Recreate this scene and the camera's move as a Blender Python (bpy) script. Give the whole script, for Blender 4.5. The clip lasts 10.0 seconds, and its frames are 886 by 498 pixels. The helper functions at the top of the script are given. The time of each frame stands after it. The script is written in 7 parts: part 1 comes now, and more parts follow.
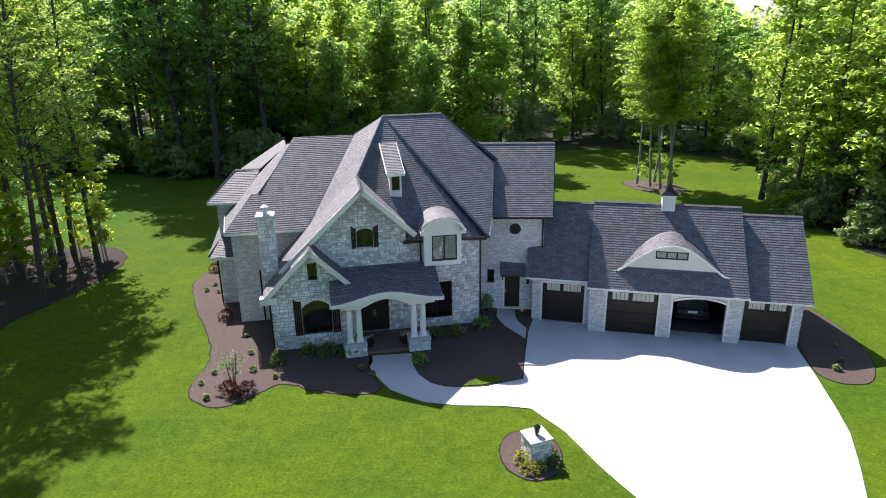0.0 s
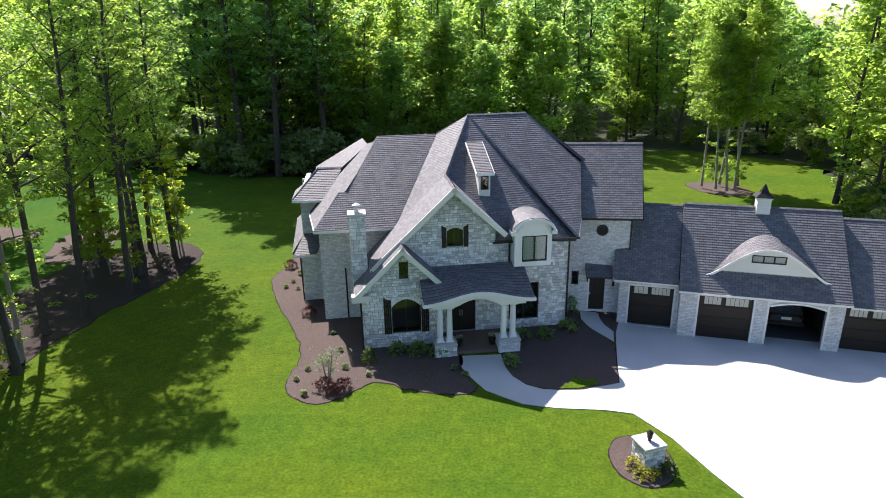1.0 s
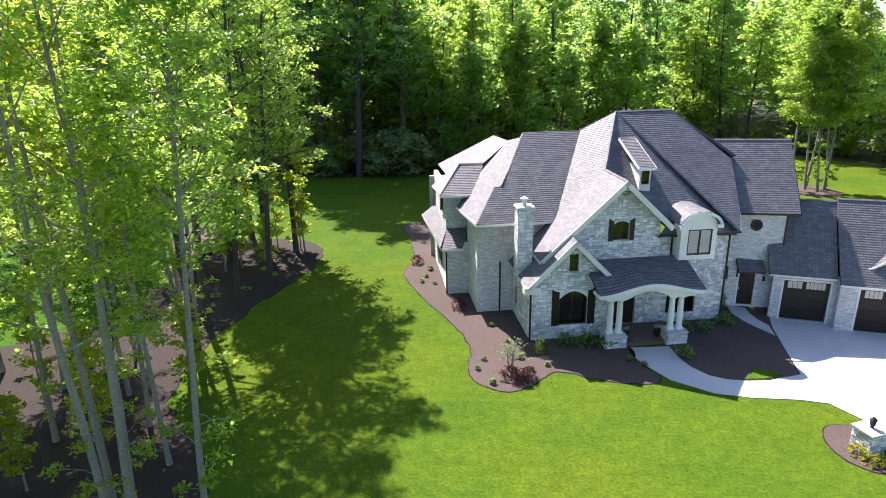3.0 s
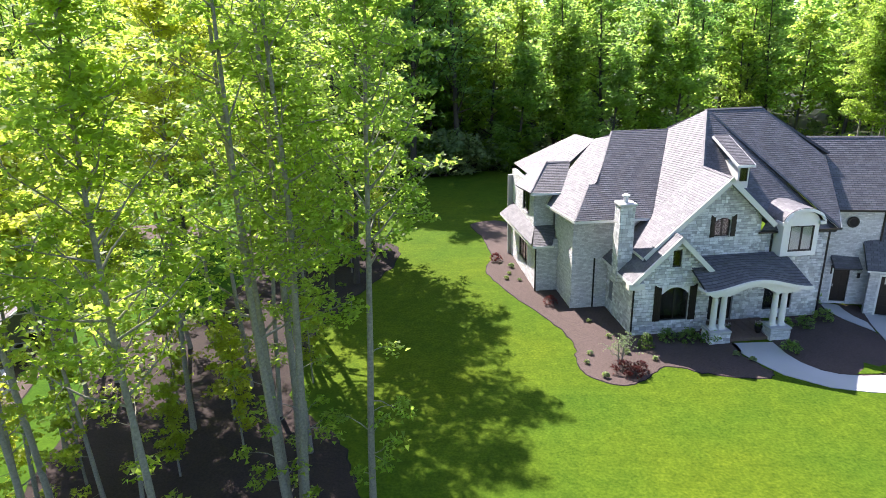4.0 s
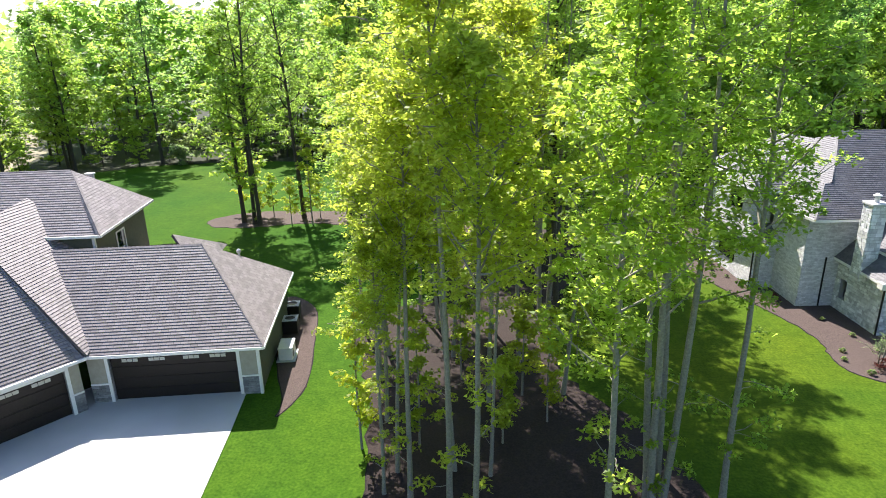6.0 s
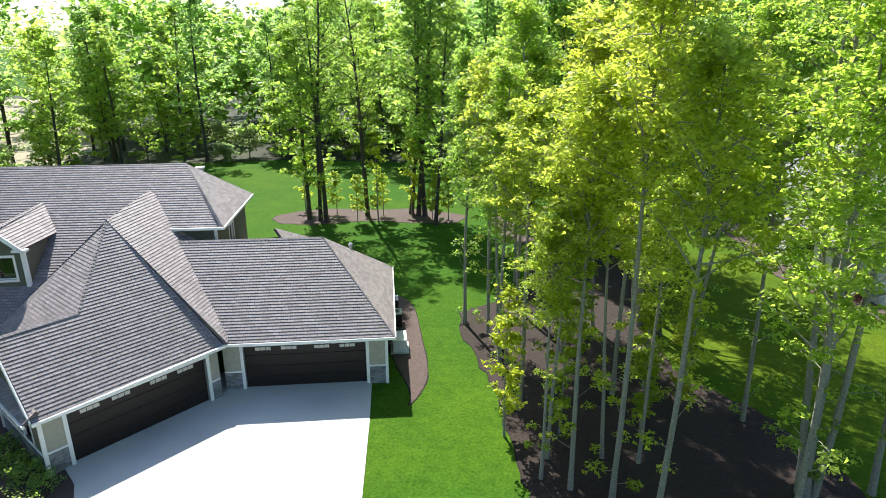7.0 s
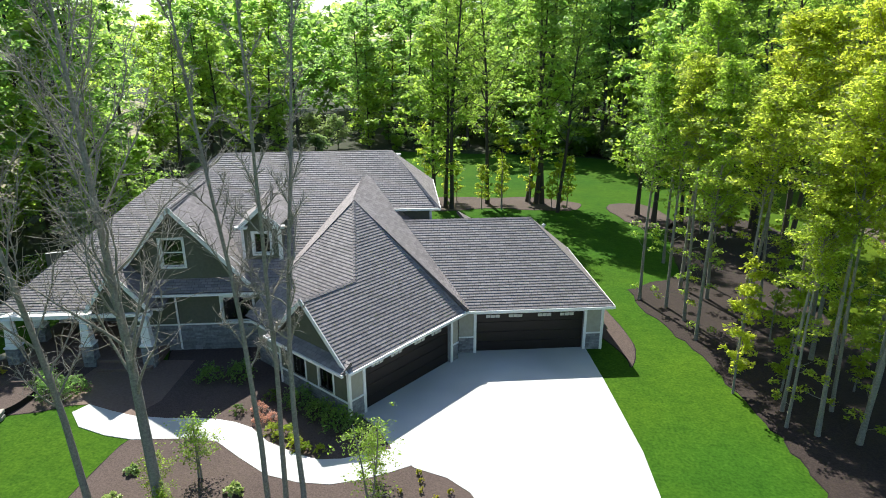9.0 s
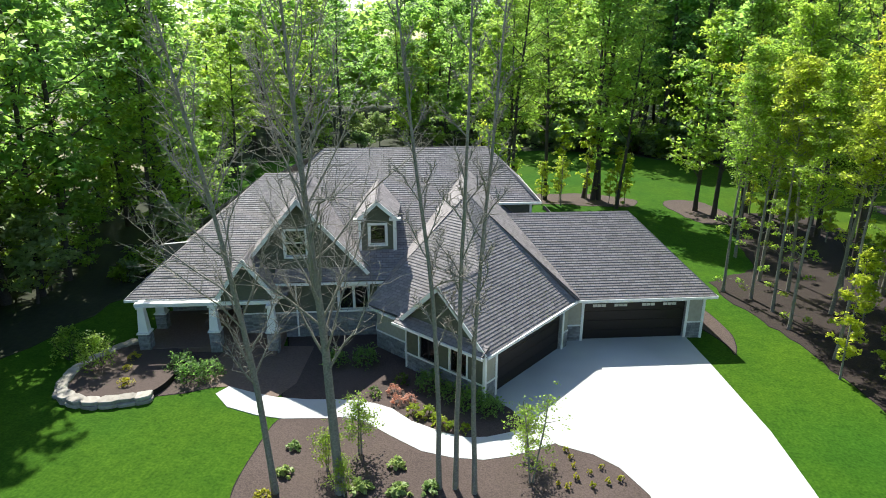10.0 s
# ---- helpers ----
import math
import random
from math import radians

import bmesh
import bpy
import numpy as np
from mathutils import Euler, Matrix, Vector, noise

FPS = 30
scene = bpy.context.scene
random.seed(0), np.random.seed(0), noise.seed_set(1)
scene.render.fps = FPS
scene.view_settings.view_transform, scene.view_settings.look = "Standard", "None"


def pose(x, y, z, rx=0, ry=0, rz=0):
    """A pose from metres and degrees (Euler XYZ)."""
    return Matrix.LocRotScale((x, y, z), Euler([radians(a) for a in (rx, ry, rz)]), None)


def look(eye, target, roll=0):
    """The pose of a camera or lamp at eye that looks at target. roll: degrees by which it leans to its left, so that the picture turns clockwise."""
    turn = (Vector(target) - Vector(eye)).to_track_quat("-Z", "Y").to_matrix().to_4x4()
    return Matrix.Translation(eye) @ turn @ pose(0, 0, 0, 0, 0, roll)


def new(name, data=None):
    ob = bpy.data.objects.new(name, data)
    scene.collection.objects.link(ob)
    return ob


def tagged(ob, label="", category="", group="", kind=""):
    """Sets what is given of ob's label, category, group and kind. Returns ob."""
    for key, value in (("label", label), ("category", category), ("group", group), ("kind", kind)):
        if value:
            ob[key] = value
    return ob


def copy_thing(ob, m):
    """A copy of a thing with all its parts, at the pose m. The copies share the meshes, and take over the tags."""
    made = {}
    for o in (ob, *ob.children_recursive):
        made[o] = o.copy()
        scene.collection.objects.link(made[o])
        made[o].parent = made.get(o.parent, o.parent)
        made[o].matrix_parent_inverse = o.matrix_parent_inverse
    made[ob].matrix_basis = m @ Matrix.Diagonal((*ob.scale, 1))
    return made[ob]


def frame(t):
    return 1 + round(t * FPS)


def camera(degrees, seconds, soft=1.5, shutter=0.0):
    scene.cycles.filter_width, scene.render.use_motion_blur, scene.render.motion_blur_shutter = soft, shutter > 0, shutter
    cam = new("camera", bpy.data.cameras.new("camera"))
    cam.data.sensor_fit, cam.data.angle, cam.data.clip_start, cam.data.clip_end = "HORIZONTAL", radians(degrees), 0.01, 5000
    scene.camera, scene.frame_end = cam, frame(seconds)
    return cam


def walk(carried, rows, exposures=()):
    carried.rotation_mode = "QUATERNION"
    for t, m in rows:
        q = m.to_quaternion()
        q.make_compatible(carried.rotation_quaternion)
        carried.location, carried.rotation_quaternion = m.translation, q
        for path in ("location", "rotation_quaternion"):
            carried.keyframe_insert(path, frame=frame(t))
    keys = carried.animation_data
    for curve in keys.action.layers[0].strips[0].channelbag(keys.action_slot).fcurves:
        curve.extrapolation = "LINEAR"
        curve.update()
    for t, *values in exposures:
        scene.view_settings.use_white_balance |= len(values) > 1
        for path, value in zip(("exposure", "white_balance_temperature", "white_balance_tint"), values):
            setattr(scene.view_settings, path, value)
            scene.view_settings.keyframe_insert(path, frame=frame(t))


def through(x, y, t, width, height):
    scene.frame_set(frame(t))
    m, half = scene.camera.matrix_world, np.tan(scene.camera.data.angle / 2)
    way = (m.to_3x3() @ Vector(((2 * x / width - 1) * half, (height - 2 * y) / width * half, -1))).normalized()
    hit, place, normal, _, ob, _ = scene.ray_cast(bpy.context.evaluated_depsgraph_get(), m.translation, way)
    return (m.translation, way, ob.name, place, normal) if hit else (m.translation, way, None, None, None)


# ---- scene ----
cam = camera(71.0, 10.0, soft=0.95)
PATH = [
    (0, (7.182, 2.185, 16.0), (7.197, 4.075, 15.345), -0.9),
    (0.5, (5.615, 2.378, 16.015), (5.566, 4.267, 15.36), -0.9),
    (1, (3.934, 2.354, 15.951), (3.854, 4.243, 15.299), -1.0),
    (1.5, (2.102, 2.154, 15.95), (2.003, 4.042, 15.298), -1.0),
    (2, (-0.017, 1.93, 15.884), (-0.122, 3.819, 15.236), -1.0),
    (2.2, (-0.914, 1.773, 15.858), (-1.021, 3.662, 15.211), -0.8),
    (3.5, (-6.875, 0.855, 15.496), (-6.995, 2.75, 14.869), -1.3),
    (4, (-9.321, 0.318, 15.529), (-9.477, 2.211, 14.904), -1.4),
    (4.5, (-11.627, -0.31, 15.351), (-11.872, 1.578, 14.738), -1.3),
    (5, (-13.959, -1.066, 15.3), (-14.264, 0.816, 14.696), -1.6),
    (5.5, (-16.693, -1.889, 15.506), (-17.022, -0.013, 14.894), -1.4),
    (6, (-19.622, -2.559, 15.961), (-19.957, -0.693, 15.323), -1.1),
    (7.3, (-27.108, -5.224, 15.931), (-27.435, -3.353, 15.303), -0.1),
    (7.5, (-28.054, -5.69, 15.952), (-28.385, -3.822, 15.318), -0.2),
    (8, (-30.325, -7.011, 16.003), (-30.675, -5.149, 15.362), -0.4),
    (8.5, (-32.835, -8.425, 16.039), (-33.195, -6.565, 15.398), -0.2),
    (9, (-35.561, -9.765, 16.134), (-35.92, -7.907, 15.489), -0.2),
    (9.5, (-38.333, -10.986, 16.196), (-38.695, -9.13, 15.546), -0.1),
    (10, (-41.162, -12.345, 16.242), (-41.524, -10.488, 15.592), -0.0),
]
walk(cam, [(t, look(eye, target, roll)) for t, eye, target, roll in PATH], exposures=[(t, e, k, g) for t, e, k, g in ((0.0, 1.16, 6600, 18), (2.0, 1.36, 6650, 19), (3.5, 1.68, 6650, 21), (5.0, 1.62, 6650, 19), (6.2, 1.44, 6650, 13), (7.3, 1.3, 6650, 7), (8.5, 1.02, 6600, 6), (10.0, 1.02, 6600, 4))])

# ---- world, sun ----
SUN = Vector((-0.5, 0.9, 1.1)).normalized()
world = bpy.data.worlds.new("world")
scene.world = world
world.use_nodes = True
wn = world.node_tree.nodes
sky = wn.new("ShaderNodeTexSky")
sky.sky_type, sky.sun_disc = "NISHITA", False
sky.ozone_density = 5.0
sky.sun_elevation = math.asin(SUN.z)
sky.sun_rotation = math.atan2(SUN.x, SUN.y)
world.node_tree.links.new(sky.outputs[0], wn["Background"].inputs[0])
wn["Background"].inputs[1].default_value = 0.1
sun = new("sun", bpy.data.lights.new("sun", "SUN"))
sun.data.energy, sun.data.angle, sun.data.color = 5.0, radians(0.55), (1.0, 0.97, 0.93)
sun.matrix_world = look(SUN * 80, (0, 0, 0))


# ---- materials ----
def material(name, base, rough=0.8, spec=0.3):
    m = bpy.data.materials.new(name)
    m.use_nodes = True
    b = m.node_tree.nodes["Principled BSDF"]
    b.inputs["Base Color"].default_value = (*base, 1)
    b.inputs["Roughness"].default_value = rough
    b.inputs["Specular IOR Level"].default_value = spec
    return m, m.node_tree.nodes, m.node_tree.links, b


def texture(n, l, kind, scale, coord, detail=4.0, stretch=None):
    t = n.new("ShaderNodeTex" + kind)
    t.inputs["Scale"].default_value = scale
    if "Detail" in t.inputs:
        t.inputs["Detail"].default_value = detail
    if stretch:
        mp = n.new("ShaderNodeMapping")
        mp.inputs["Scale"].default_value = stretch
        l.new(coord, mp.inputs[0])
        coord = mp.outputs[0]
    l.new(coord, t.inputs["Vector"])
    return t


def ramp(n, l, value, *stops):
    r = n.new("ShaderNodeValToRGB")
    while len(r.color_ramp.elements) < len(stops):
        r.color_ramp.elements.new(0.5)
    for e, (p, c) in zip(r.color_ramp.elements, stops):
        e.position, e.color = p, (*c, 1)
    l.new(value, r.inputs[0])
    return r.outputs[0]


def blend(n, l, how, fac, a, b):
    x = n.new("ShaderNodeMix")
    x.data_type, x.blend_type = "RGBA", how
    for sock, v in ((x.inputs[0], fac), (x.inputs[6], a), (x.inputs[7], b)):
        if hasattr(v, "is_output"):
            l.new(v, sock)
        elif isinstance(v, (int, float)):
            sock.default_value = v
        else:
            sock.default_value = (*v, 1)
    return x.outputs[2]


def bump(n, l, b, height, strength, distance=0.02):
    k = n.new("ShaderNodeBump")
    k.inputs["Strength"].default_value, k.inputs["Distance"].default_value = strength, distance
    l.new(height, k.inputs["Height"])
    l.new(k.outputs[0], b.inputs["Normal"])


def mottled(name, dark, light, scale=6.0, rough=0.8, bumps=0.3, spec=0.3, big=0.35, island=0.0, obj=0.0):
    """A surface with grain at one scale, stains at another, and, where asked, a tone for each piece."""
    m, n, l, b = material(name, light, rough, spec)
    co = n.new("ShaderNodeTexCoord").outputs["Object"]
    fine = texture(n, l, "Noise", scale, co, 8.0)
    wide = texture(n, l, "Noise", big, co, 3.0)
    col = ramp(n, l, fine.outputs[0], (0.3, dark), (0.7, light))
    mid = tuple(0.5 * (a + c) for a, c in zip(dark, light))
    tone = ramp(n, l, wide.outputs[0], (0.3, tuple(0.75 * c for c in mid)), (0.7, tuple(1.15 * c for c in mid)))
    col = blend(n, l, "MIX", 0.45, col, tone)
    if island or obj:
        src = n.new("ShaderNodeNewGeometry").outputs["Random Per Island"] if island else n.new("ShaderNodeObjectInfo").outputs["Random"]
        k = island or obj
        v = ramp(n, l, src, (0.0, (1 - k,) * 3), (1.0, (1 + k,) * 3))
        col = blend(n, l, "MULTIPLY", 1.0, col, v)
    l.new(col, b.inputs["Base Color"])
    if bumps:
        bump(n, l, b, fine.outputs[0], bumps)
    return m


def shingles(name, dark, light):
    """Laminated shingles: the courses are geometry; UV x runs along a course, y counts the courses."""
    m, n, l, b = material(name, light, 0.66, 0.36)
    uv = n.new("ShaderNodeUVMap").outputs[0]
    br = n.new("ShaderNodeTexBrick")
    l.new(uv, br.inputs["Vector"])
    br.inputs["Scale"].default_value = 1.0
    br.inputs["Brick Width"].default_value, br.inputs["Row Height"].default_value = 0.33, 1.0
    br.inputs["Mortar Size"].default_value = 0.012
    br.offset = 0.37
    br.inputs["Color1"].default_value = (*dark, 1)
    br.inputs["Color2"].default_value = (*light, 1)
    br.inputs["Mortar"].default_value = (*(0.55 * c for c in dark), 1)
    co = n.new("ShaderNodeTexCoord").outputs["Object"]
    gr = texture(n, l, "Noise", 55.0, co, 4.0)
    wd = texture(n, l, "Noise", 0.5, co, 3.0)
    col = blend(n, l, "MULTIPLY", 0.7, br.outputs[0], ramp(n, l, gr.outputs[0], (0.3, (0.76,) * 3), (0.7, (1.16,) * 3)))
    col = blend(n, l, "MULTIPLY", 1.0, col, ramp(n, l, wd.outputs[0], (0.3, (0.94,) * 3), (0.7, (1.05,) * 3)))
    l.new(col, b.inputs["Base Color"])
    bump(n, l, b, gr.outputs[0], 0.5, 0.01)
    return m


def leafy(name, dark, light, shine, through=0.55):
    """A leaf: some light is thrown back, some shines through; each leaf and each tree has a tone of its own."""
    m, n, l, b = material(name, light, 0.5, 0.3)
    rnd = n.new("ShaderNodeNewGeometry").outputs["Random Per Island"]
    ob = n.new("ShaderNodeObjectInfo").outputs["Random"]
    tone = ramp(n, l, ob, (0.0, (0.82, 0.9, 0.9)), (0.5, (1.0, 1.0, 1.0)), (1.0, (1.1, 1.05, 0.92)))
    col = blend(n, l, "MULTIPLY", 1.0, ramp(n, l, rnd, (0.0, dark), (1.0, light)), tone)
    l.new(col, b.inputs["Base Color"])
    tr = n.new("ShaderNodeBsdfTranslucent")
    half = tuple(0.6 * c for c in shine)
    l.new(blend(n, l, "MULTIPLY", 1.0, ramp(n, l, rnd, (0.0, half), (1.0, shine)), tone), tr.inputs["Color"])
    mix = n.new("ShaderNodeMixShader")
    mix.inputs[0].default_value = through
    l.new(b.outputs[0], mix.inputs[1])
    l.new(tr.outputs[0], mix.inputs[2])
    l.new(mix.outputs[0], n["Material Output"].inputs["Surface"])
    return m


def lawn_material():
    """Mown turf: blades and tufts at fine scales, drier and lusher patches; the turf round the dark house is a deeper green."""
    m, n, l, b = material("lawn", (0.08, 0.18, 0.02), 0.95, 0.06)
    co = n.new("ShaderNodeTexCoord").outputs["Object"]
    fine = texture(n, l, "Noise", 8.0, co, 14.0)
    tuft = texture(n, l, "Noise", 2.2, co, 8.0)
    mid = texture(n, l, "Noise", 0.5, co, 6.0)
    wide = texture(n, l, "Noise", 0.09, co, 4.0)
    col = ramp(n, l, fine.outputs[0], (0.25, (0.034, 0.07, 0.006)), (0.5, (0.056, 0.103, 0.008)), (0.75, (0.082, 0.132, 0.012)))
    col = blend(n, l, "MULTIPLY", 0.6, col, ramp(n, l, tuft.outputs[0], (0.32, (0.7, 0.76, 0.7)), (0.68, (1.25, 1.2, 1.1))))
    col = blend(n, l, "MULTIPLY", 0.55, col, ramp(n, l, mid.outputs[0], (0.32, (0.76, 0.84, 0.8)), (0.68, (1.24, 1.14, 1.0))))
    col = blend(n, l, "MULTIPLY", 0.9, col, ramp(n, l, wide.outputs[0], (0.36, (0.82, 0.93, 0.95)), (0.64, (1.34, 1.1, 0.9))))
    xyz = n.new("ShaderNodeSeparateXYZ")
    l.new(co, xyz.inputs[0])
    rg = n.new("ShaderNodeMapRange")
    rg.inputs["From Min"].default_value, rg.inputs["From Max"].default_value = -19.0, -27.0
    l.new(xyz.outputs[0], rg.inputs["Value"])
    col = blend(n, l, "MULTIPLY", rg.outputs[0], col, (0.6, 0.88, 1.0))
    l.new(col, b.inputs["Base Color"])
    bump(n, l, b, fine.outputs[0], 0.35, 0.04)
    return m


def glass_material():
    m, n, l, b = material("window_glass", (0.8, 0.85, 0.85), 0.02, 0.5)
    b.inputs["Transmission Weight"].default_value = 1.0
    b.inputs["IOR"].default_value = 1.45
    return m


LAWN = lawn_material()
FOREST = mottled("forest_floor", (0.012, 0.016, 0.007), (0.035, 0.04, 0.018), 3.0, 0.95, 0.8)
MULCH = mottled("bark_mulch", (0.034, 0.024, 0.02), (0.125, 0.09, 0.078), 16.0, 0.95, 1.0)
CONCRETE = mottled("concrete", (0.42, 0.42, 0.41), (0.52, 0.52, 0.505), 30.0, 0.8, 0.15)
STUBBLE = mottled("dry_stubble", (0.17, 0.145, 0.095), (0.32, 0.275, 0.19), 2.0, 0.95, 0.5, big=0.08)
# Floor coloured dark to carry the shade inside the garage.
GARFLOOR = mottled("shaded_garage_floor", (0.06, 0.06, 0.06), (0.1, 0.1, 0.1), 4.0, 0.5, 0.05)
BRICKS = mottled("whitewashed_brick", (0.5, 0.49, 0.49), (0.76, 0.755, 0.75), 7.0, 0.85, 0.7, obj=0.18)
BRICK_FILL = mottled("whitewashed_bricks", (0.5, 0.49, 0.49), (0.76, 0.755, 0.75), 7.0, 0.85, 0.7, island=0.18)
# Mulch in a darker copy, with the shade of the tree stand put in.
SHADE_MULCH = mottled("tree_shade_mulch", (0.01, 0.007, 0.006), (0.05, 0.034, 0.028), 12.0, 0.95, 1.0)
SOIL = mottled("dark_soil", (0.008, 0.006, 0.005), (0.02, 0.015, 0.012), 20.0, 0.95, 0.6)
STONE = mottled("limestone", (0.47, 0.47, 0.47), (0.82, 0.815, 0.805), 5.0, 0.85, 0.9, obj=0.32)
STONE_FILL = mottled("limestone_blocks", (0.47, 0.47, 0.47), (0.82, 0.815, 0.805), 5.0, 0.85, 0.9, island=0.32)
MORTAR = mottled("mortar", (0.3, 0.3, 0.3), (0.4, 0.4, 0.395), 20.0, 0.9, 0.3)
TRIM = mottled("white_trim", (0.72, 0.71, 0.68), (0.82, 0.81, 0.78), 8.0, 0.5, 0.05)
STUCCO = mottled("cream_stucco", (0.66, 0.64, 0.58), (0.76, 0.74, 0.68), 30.0, 0.85, 0.2)
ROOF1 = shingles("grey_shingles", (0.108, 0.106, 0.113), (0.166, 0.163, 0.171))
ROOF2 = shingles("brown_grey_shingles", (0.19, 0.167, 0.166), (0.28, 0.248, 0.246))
DARKWOOD = mottled("dark_wood_stain", (0.011, 0.008, 0.0065), (0.028, 0.02, 0.016), 12.0, 0.45, 0.1)
BRONZE = mottled("dark_bronze_paint", (0.012, 0.011, 0.01), (0.025, 0.022, 0.02), 12.0, 0.4, 0.05)
SIDING = mottled("olive_siding", (0.085, 0.088, 0.06), (0.13, 0.13, 0.092), 6.0, 0.7, 0.15)
GREYSTONE = mottled("grey_ledgestone", (0.12, 0.125, 0.13), (0.3, 0.3, 0.3), 8.0, 0.85, 0.6, island=0.3)
PAVER = mottled("brown_pavers", (0.11, 0.075, 0.058), (0.2, 0.14, 0.11), 10.0, 0.85, 0.3)
GLASS = glass_material()
# Pale colour that stands in for sky reflected in window panes.
PANE_GLARE = mottled("reflected_sky_pale", (0.42, 0.42, 0.38), (0.55, 0.55, 0.5), 10.0, 0.9, 0.1)
# Near-black colour that paints in the gloom of unlit rooms.
DARK = mottled("unlit_room_dark", (0.02, 0.018, 0.016), (0.035, 0.03, 0.028), 3.0, 0.9, 0.0)
METAL = mottled("galvanised_metal", (0.45, 0.45, 0.46), (0.6, 0.6, 0.6), 20.0, 0.35, 0.05)
BARK = mottled("grey_bark", (0.13, 0.118, 0.098), (0.36, 0.33, 0.275), 14.0, 0.9, 0.8)
DARKBARK = mottled("dark_bark", (0.035, 0.028, 0.022), (0.1, 0.085, 0.07), 10.0, 0.9, 0.8)
LEAF_YOUNG = leafy("young_maple_leaves", (0.16, 0.205, 0.022), (0.27, 0.32, 0.044), (0.78, 0.9, 0.11), 0.68)
LEAF_SPRING = leafy("spring_leaves", (0.11, 0.17, 0.028), (0.2, 0.265, 0.05), (0.56, 0.8, 0.12), 0.64)
LEAF_STAND = leafy("green_maple_leaves", (0.095, 0.16, 0.024), (0.18, 0.25, 0.045), (0.57, 0.82, 0.12), 0.66)
LEAF_MID = leafy("maple_leaves", (0.08, 0.145, 0.036), (0.155, 0.23, 0.064), (0.54, 0.82, 0.17), 0.66)
LEAF_DARK = leafy("dark_leaves", (0.066, 0.125, 0.042), (0.13, 0.2, 0.07), (0.5, 0.8, 0.2), 0.66)
LEAF_PALE = leafy("pale_shrub_leaves", (0.16, 0.21, 0.08), (0.28, 0.34, 0.16), (0.5, 0.66, 0.24), 0.55)
LEAF_HOSTA = leafy("hosta_leaves", (0.2, 0.29, 0.07), (0.45, 0.5, 0.2), (0.5, 0.65, 0.2), 0.4)
LEAF_SHRUB = leafy("shrub_leaves", (0.04, 0.09, 0.012), (0.09, 0.16, 0.02), (0.2, 0.34, 0.04))
LEAF_RED = leafy("red_leaves", (0.04, 0.01, 0.01), (0.09, 0.022, 0.02), (0.2, 0.04, 0.03))
FLOWER = leafy("coral_flowers", (0.55, 0.24, 0.17), (0.7, 0.4, 0.3), (0.7, 0.4, 0.3))
YELLOW = leafy("yellow_leaves", (0.26, 0.27, 0.02), (0.45, 0.42, 0.04), (0.6, 0.58, 0.05))


# ---- building helpers ----
I4 = Matrix.Identity(4)


def thing(name, at, label, category, group="", kind="", yaw=0.0):
    e = new(name)
    e.empty_display_size = 0.3
    e.matrix_world = pose(*at, 0, 0, yaw)
    bpy.context.view_layer.update()
    return tagged(e, label, category, group, kind)




def anchor(ob):
    """The world pose of a thing or part when it is built."""
    m = ob.matrix_basis.copy()
    while ob.parent:
        ob = ob.parent
        m = ob.matrix_basis @ m
    return m


def part(name, bm, mat, parent=None, label="", m=I4, smooth=False):
    """Links a bmesh, whose points are in the frame m, as one mesh object under a thing or part."""
    me = bpy.data.meshes.new(name)
    w = anchor(parent).inverted() @ m if parent else m
    bm.transform(w)
    if smooth:
        for f in bm.faces:
            f.smooth = True
    bm.to_mesh(me)
    bm.free()
    for x in mat if isinstance(mat, (list, tuple)) else [mat]:
        me.materials.append(x)
    ob = new(name, me)
    if parent:
        ob.parent = parent
    return tagged(ob, label)


def box(bm, x0, x1, y0, y1, z0, z1, bevel=0.0, m=None):
    r = bmesh.ops.create_cube(bm, size=1.0, matrix=Matrix.LocRotScale(((x0 + x1) / 2, (y0 + y1) / 2, (z0 + z1) / 2), None, (abs(x1 - x0), abs(y1 - y0), abs(z1 - z0))))
    vs = r["verts"]
    if bevel:
        es = list({e for v in vs for e in v.link_edges})
        b = bmesh.ops.bevel(bm, geom=es, offset=bevel, segments=1, affect="EDGES")
        vs = list({v for f in b["faces"] for v in f.verts} | {v for v in vs if v.is_valid})
    if m is not None:
        bmesh.ops.transform(bm, matrix=m, verts=vs)
    return vs


def boxes(*dims, bevel=0.0):
    bm = bmesh.new()
    for d in dims:
        box(bm, *d, bevel=bevel)
    return bm


def beam(bm, p, q, w, h, up=(0, 0, 1)):
    """A straight bar from p to q, w wide and h high, its top face on the line."""
    p, q = Vector(p), Vector(q)
    d = (q - p).normalized()
    side = d.cross(Vector(up)).normalized() * (w / 2)
    dn = side.cross(d).normalized() * h
    if dn.z > 0:
        dn = -dn
    c = []
    for a in (p, q):
        c += [bm.verts.new(a + side), bm.verts.new(a - side), bm.verts.new(a - side + dn), bm.verts.new(a + side + dn)]
    for f in ((0, 1, 2, 3), (7, 6, 5, 4), (0, 4, 5, 1), (1, 5, 6, 2), (2, 6, 7, 3), (3, 7, 4, 0)):
        bm.faces.new([c[i] for i in f])
    bmesh.ops.recalc_face_normals(bm, faces=bm.faces)


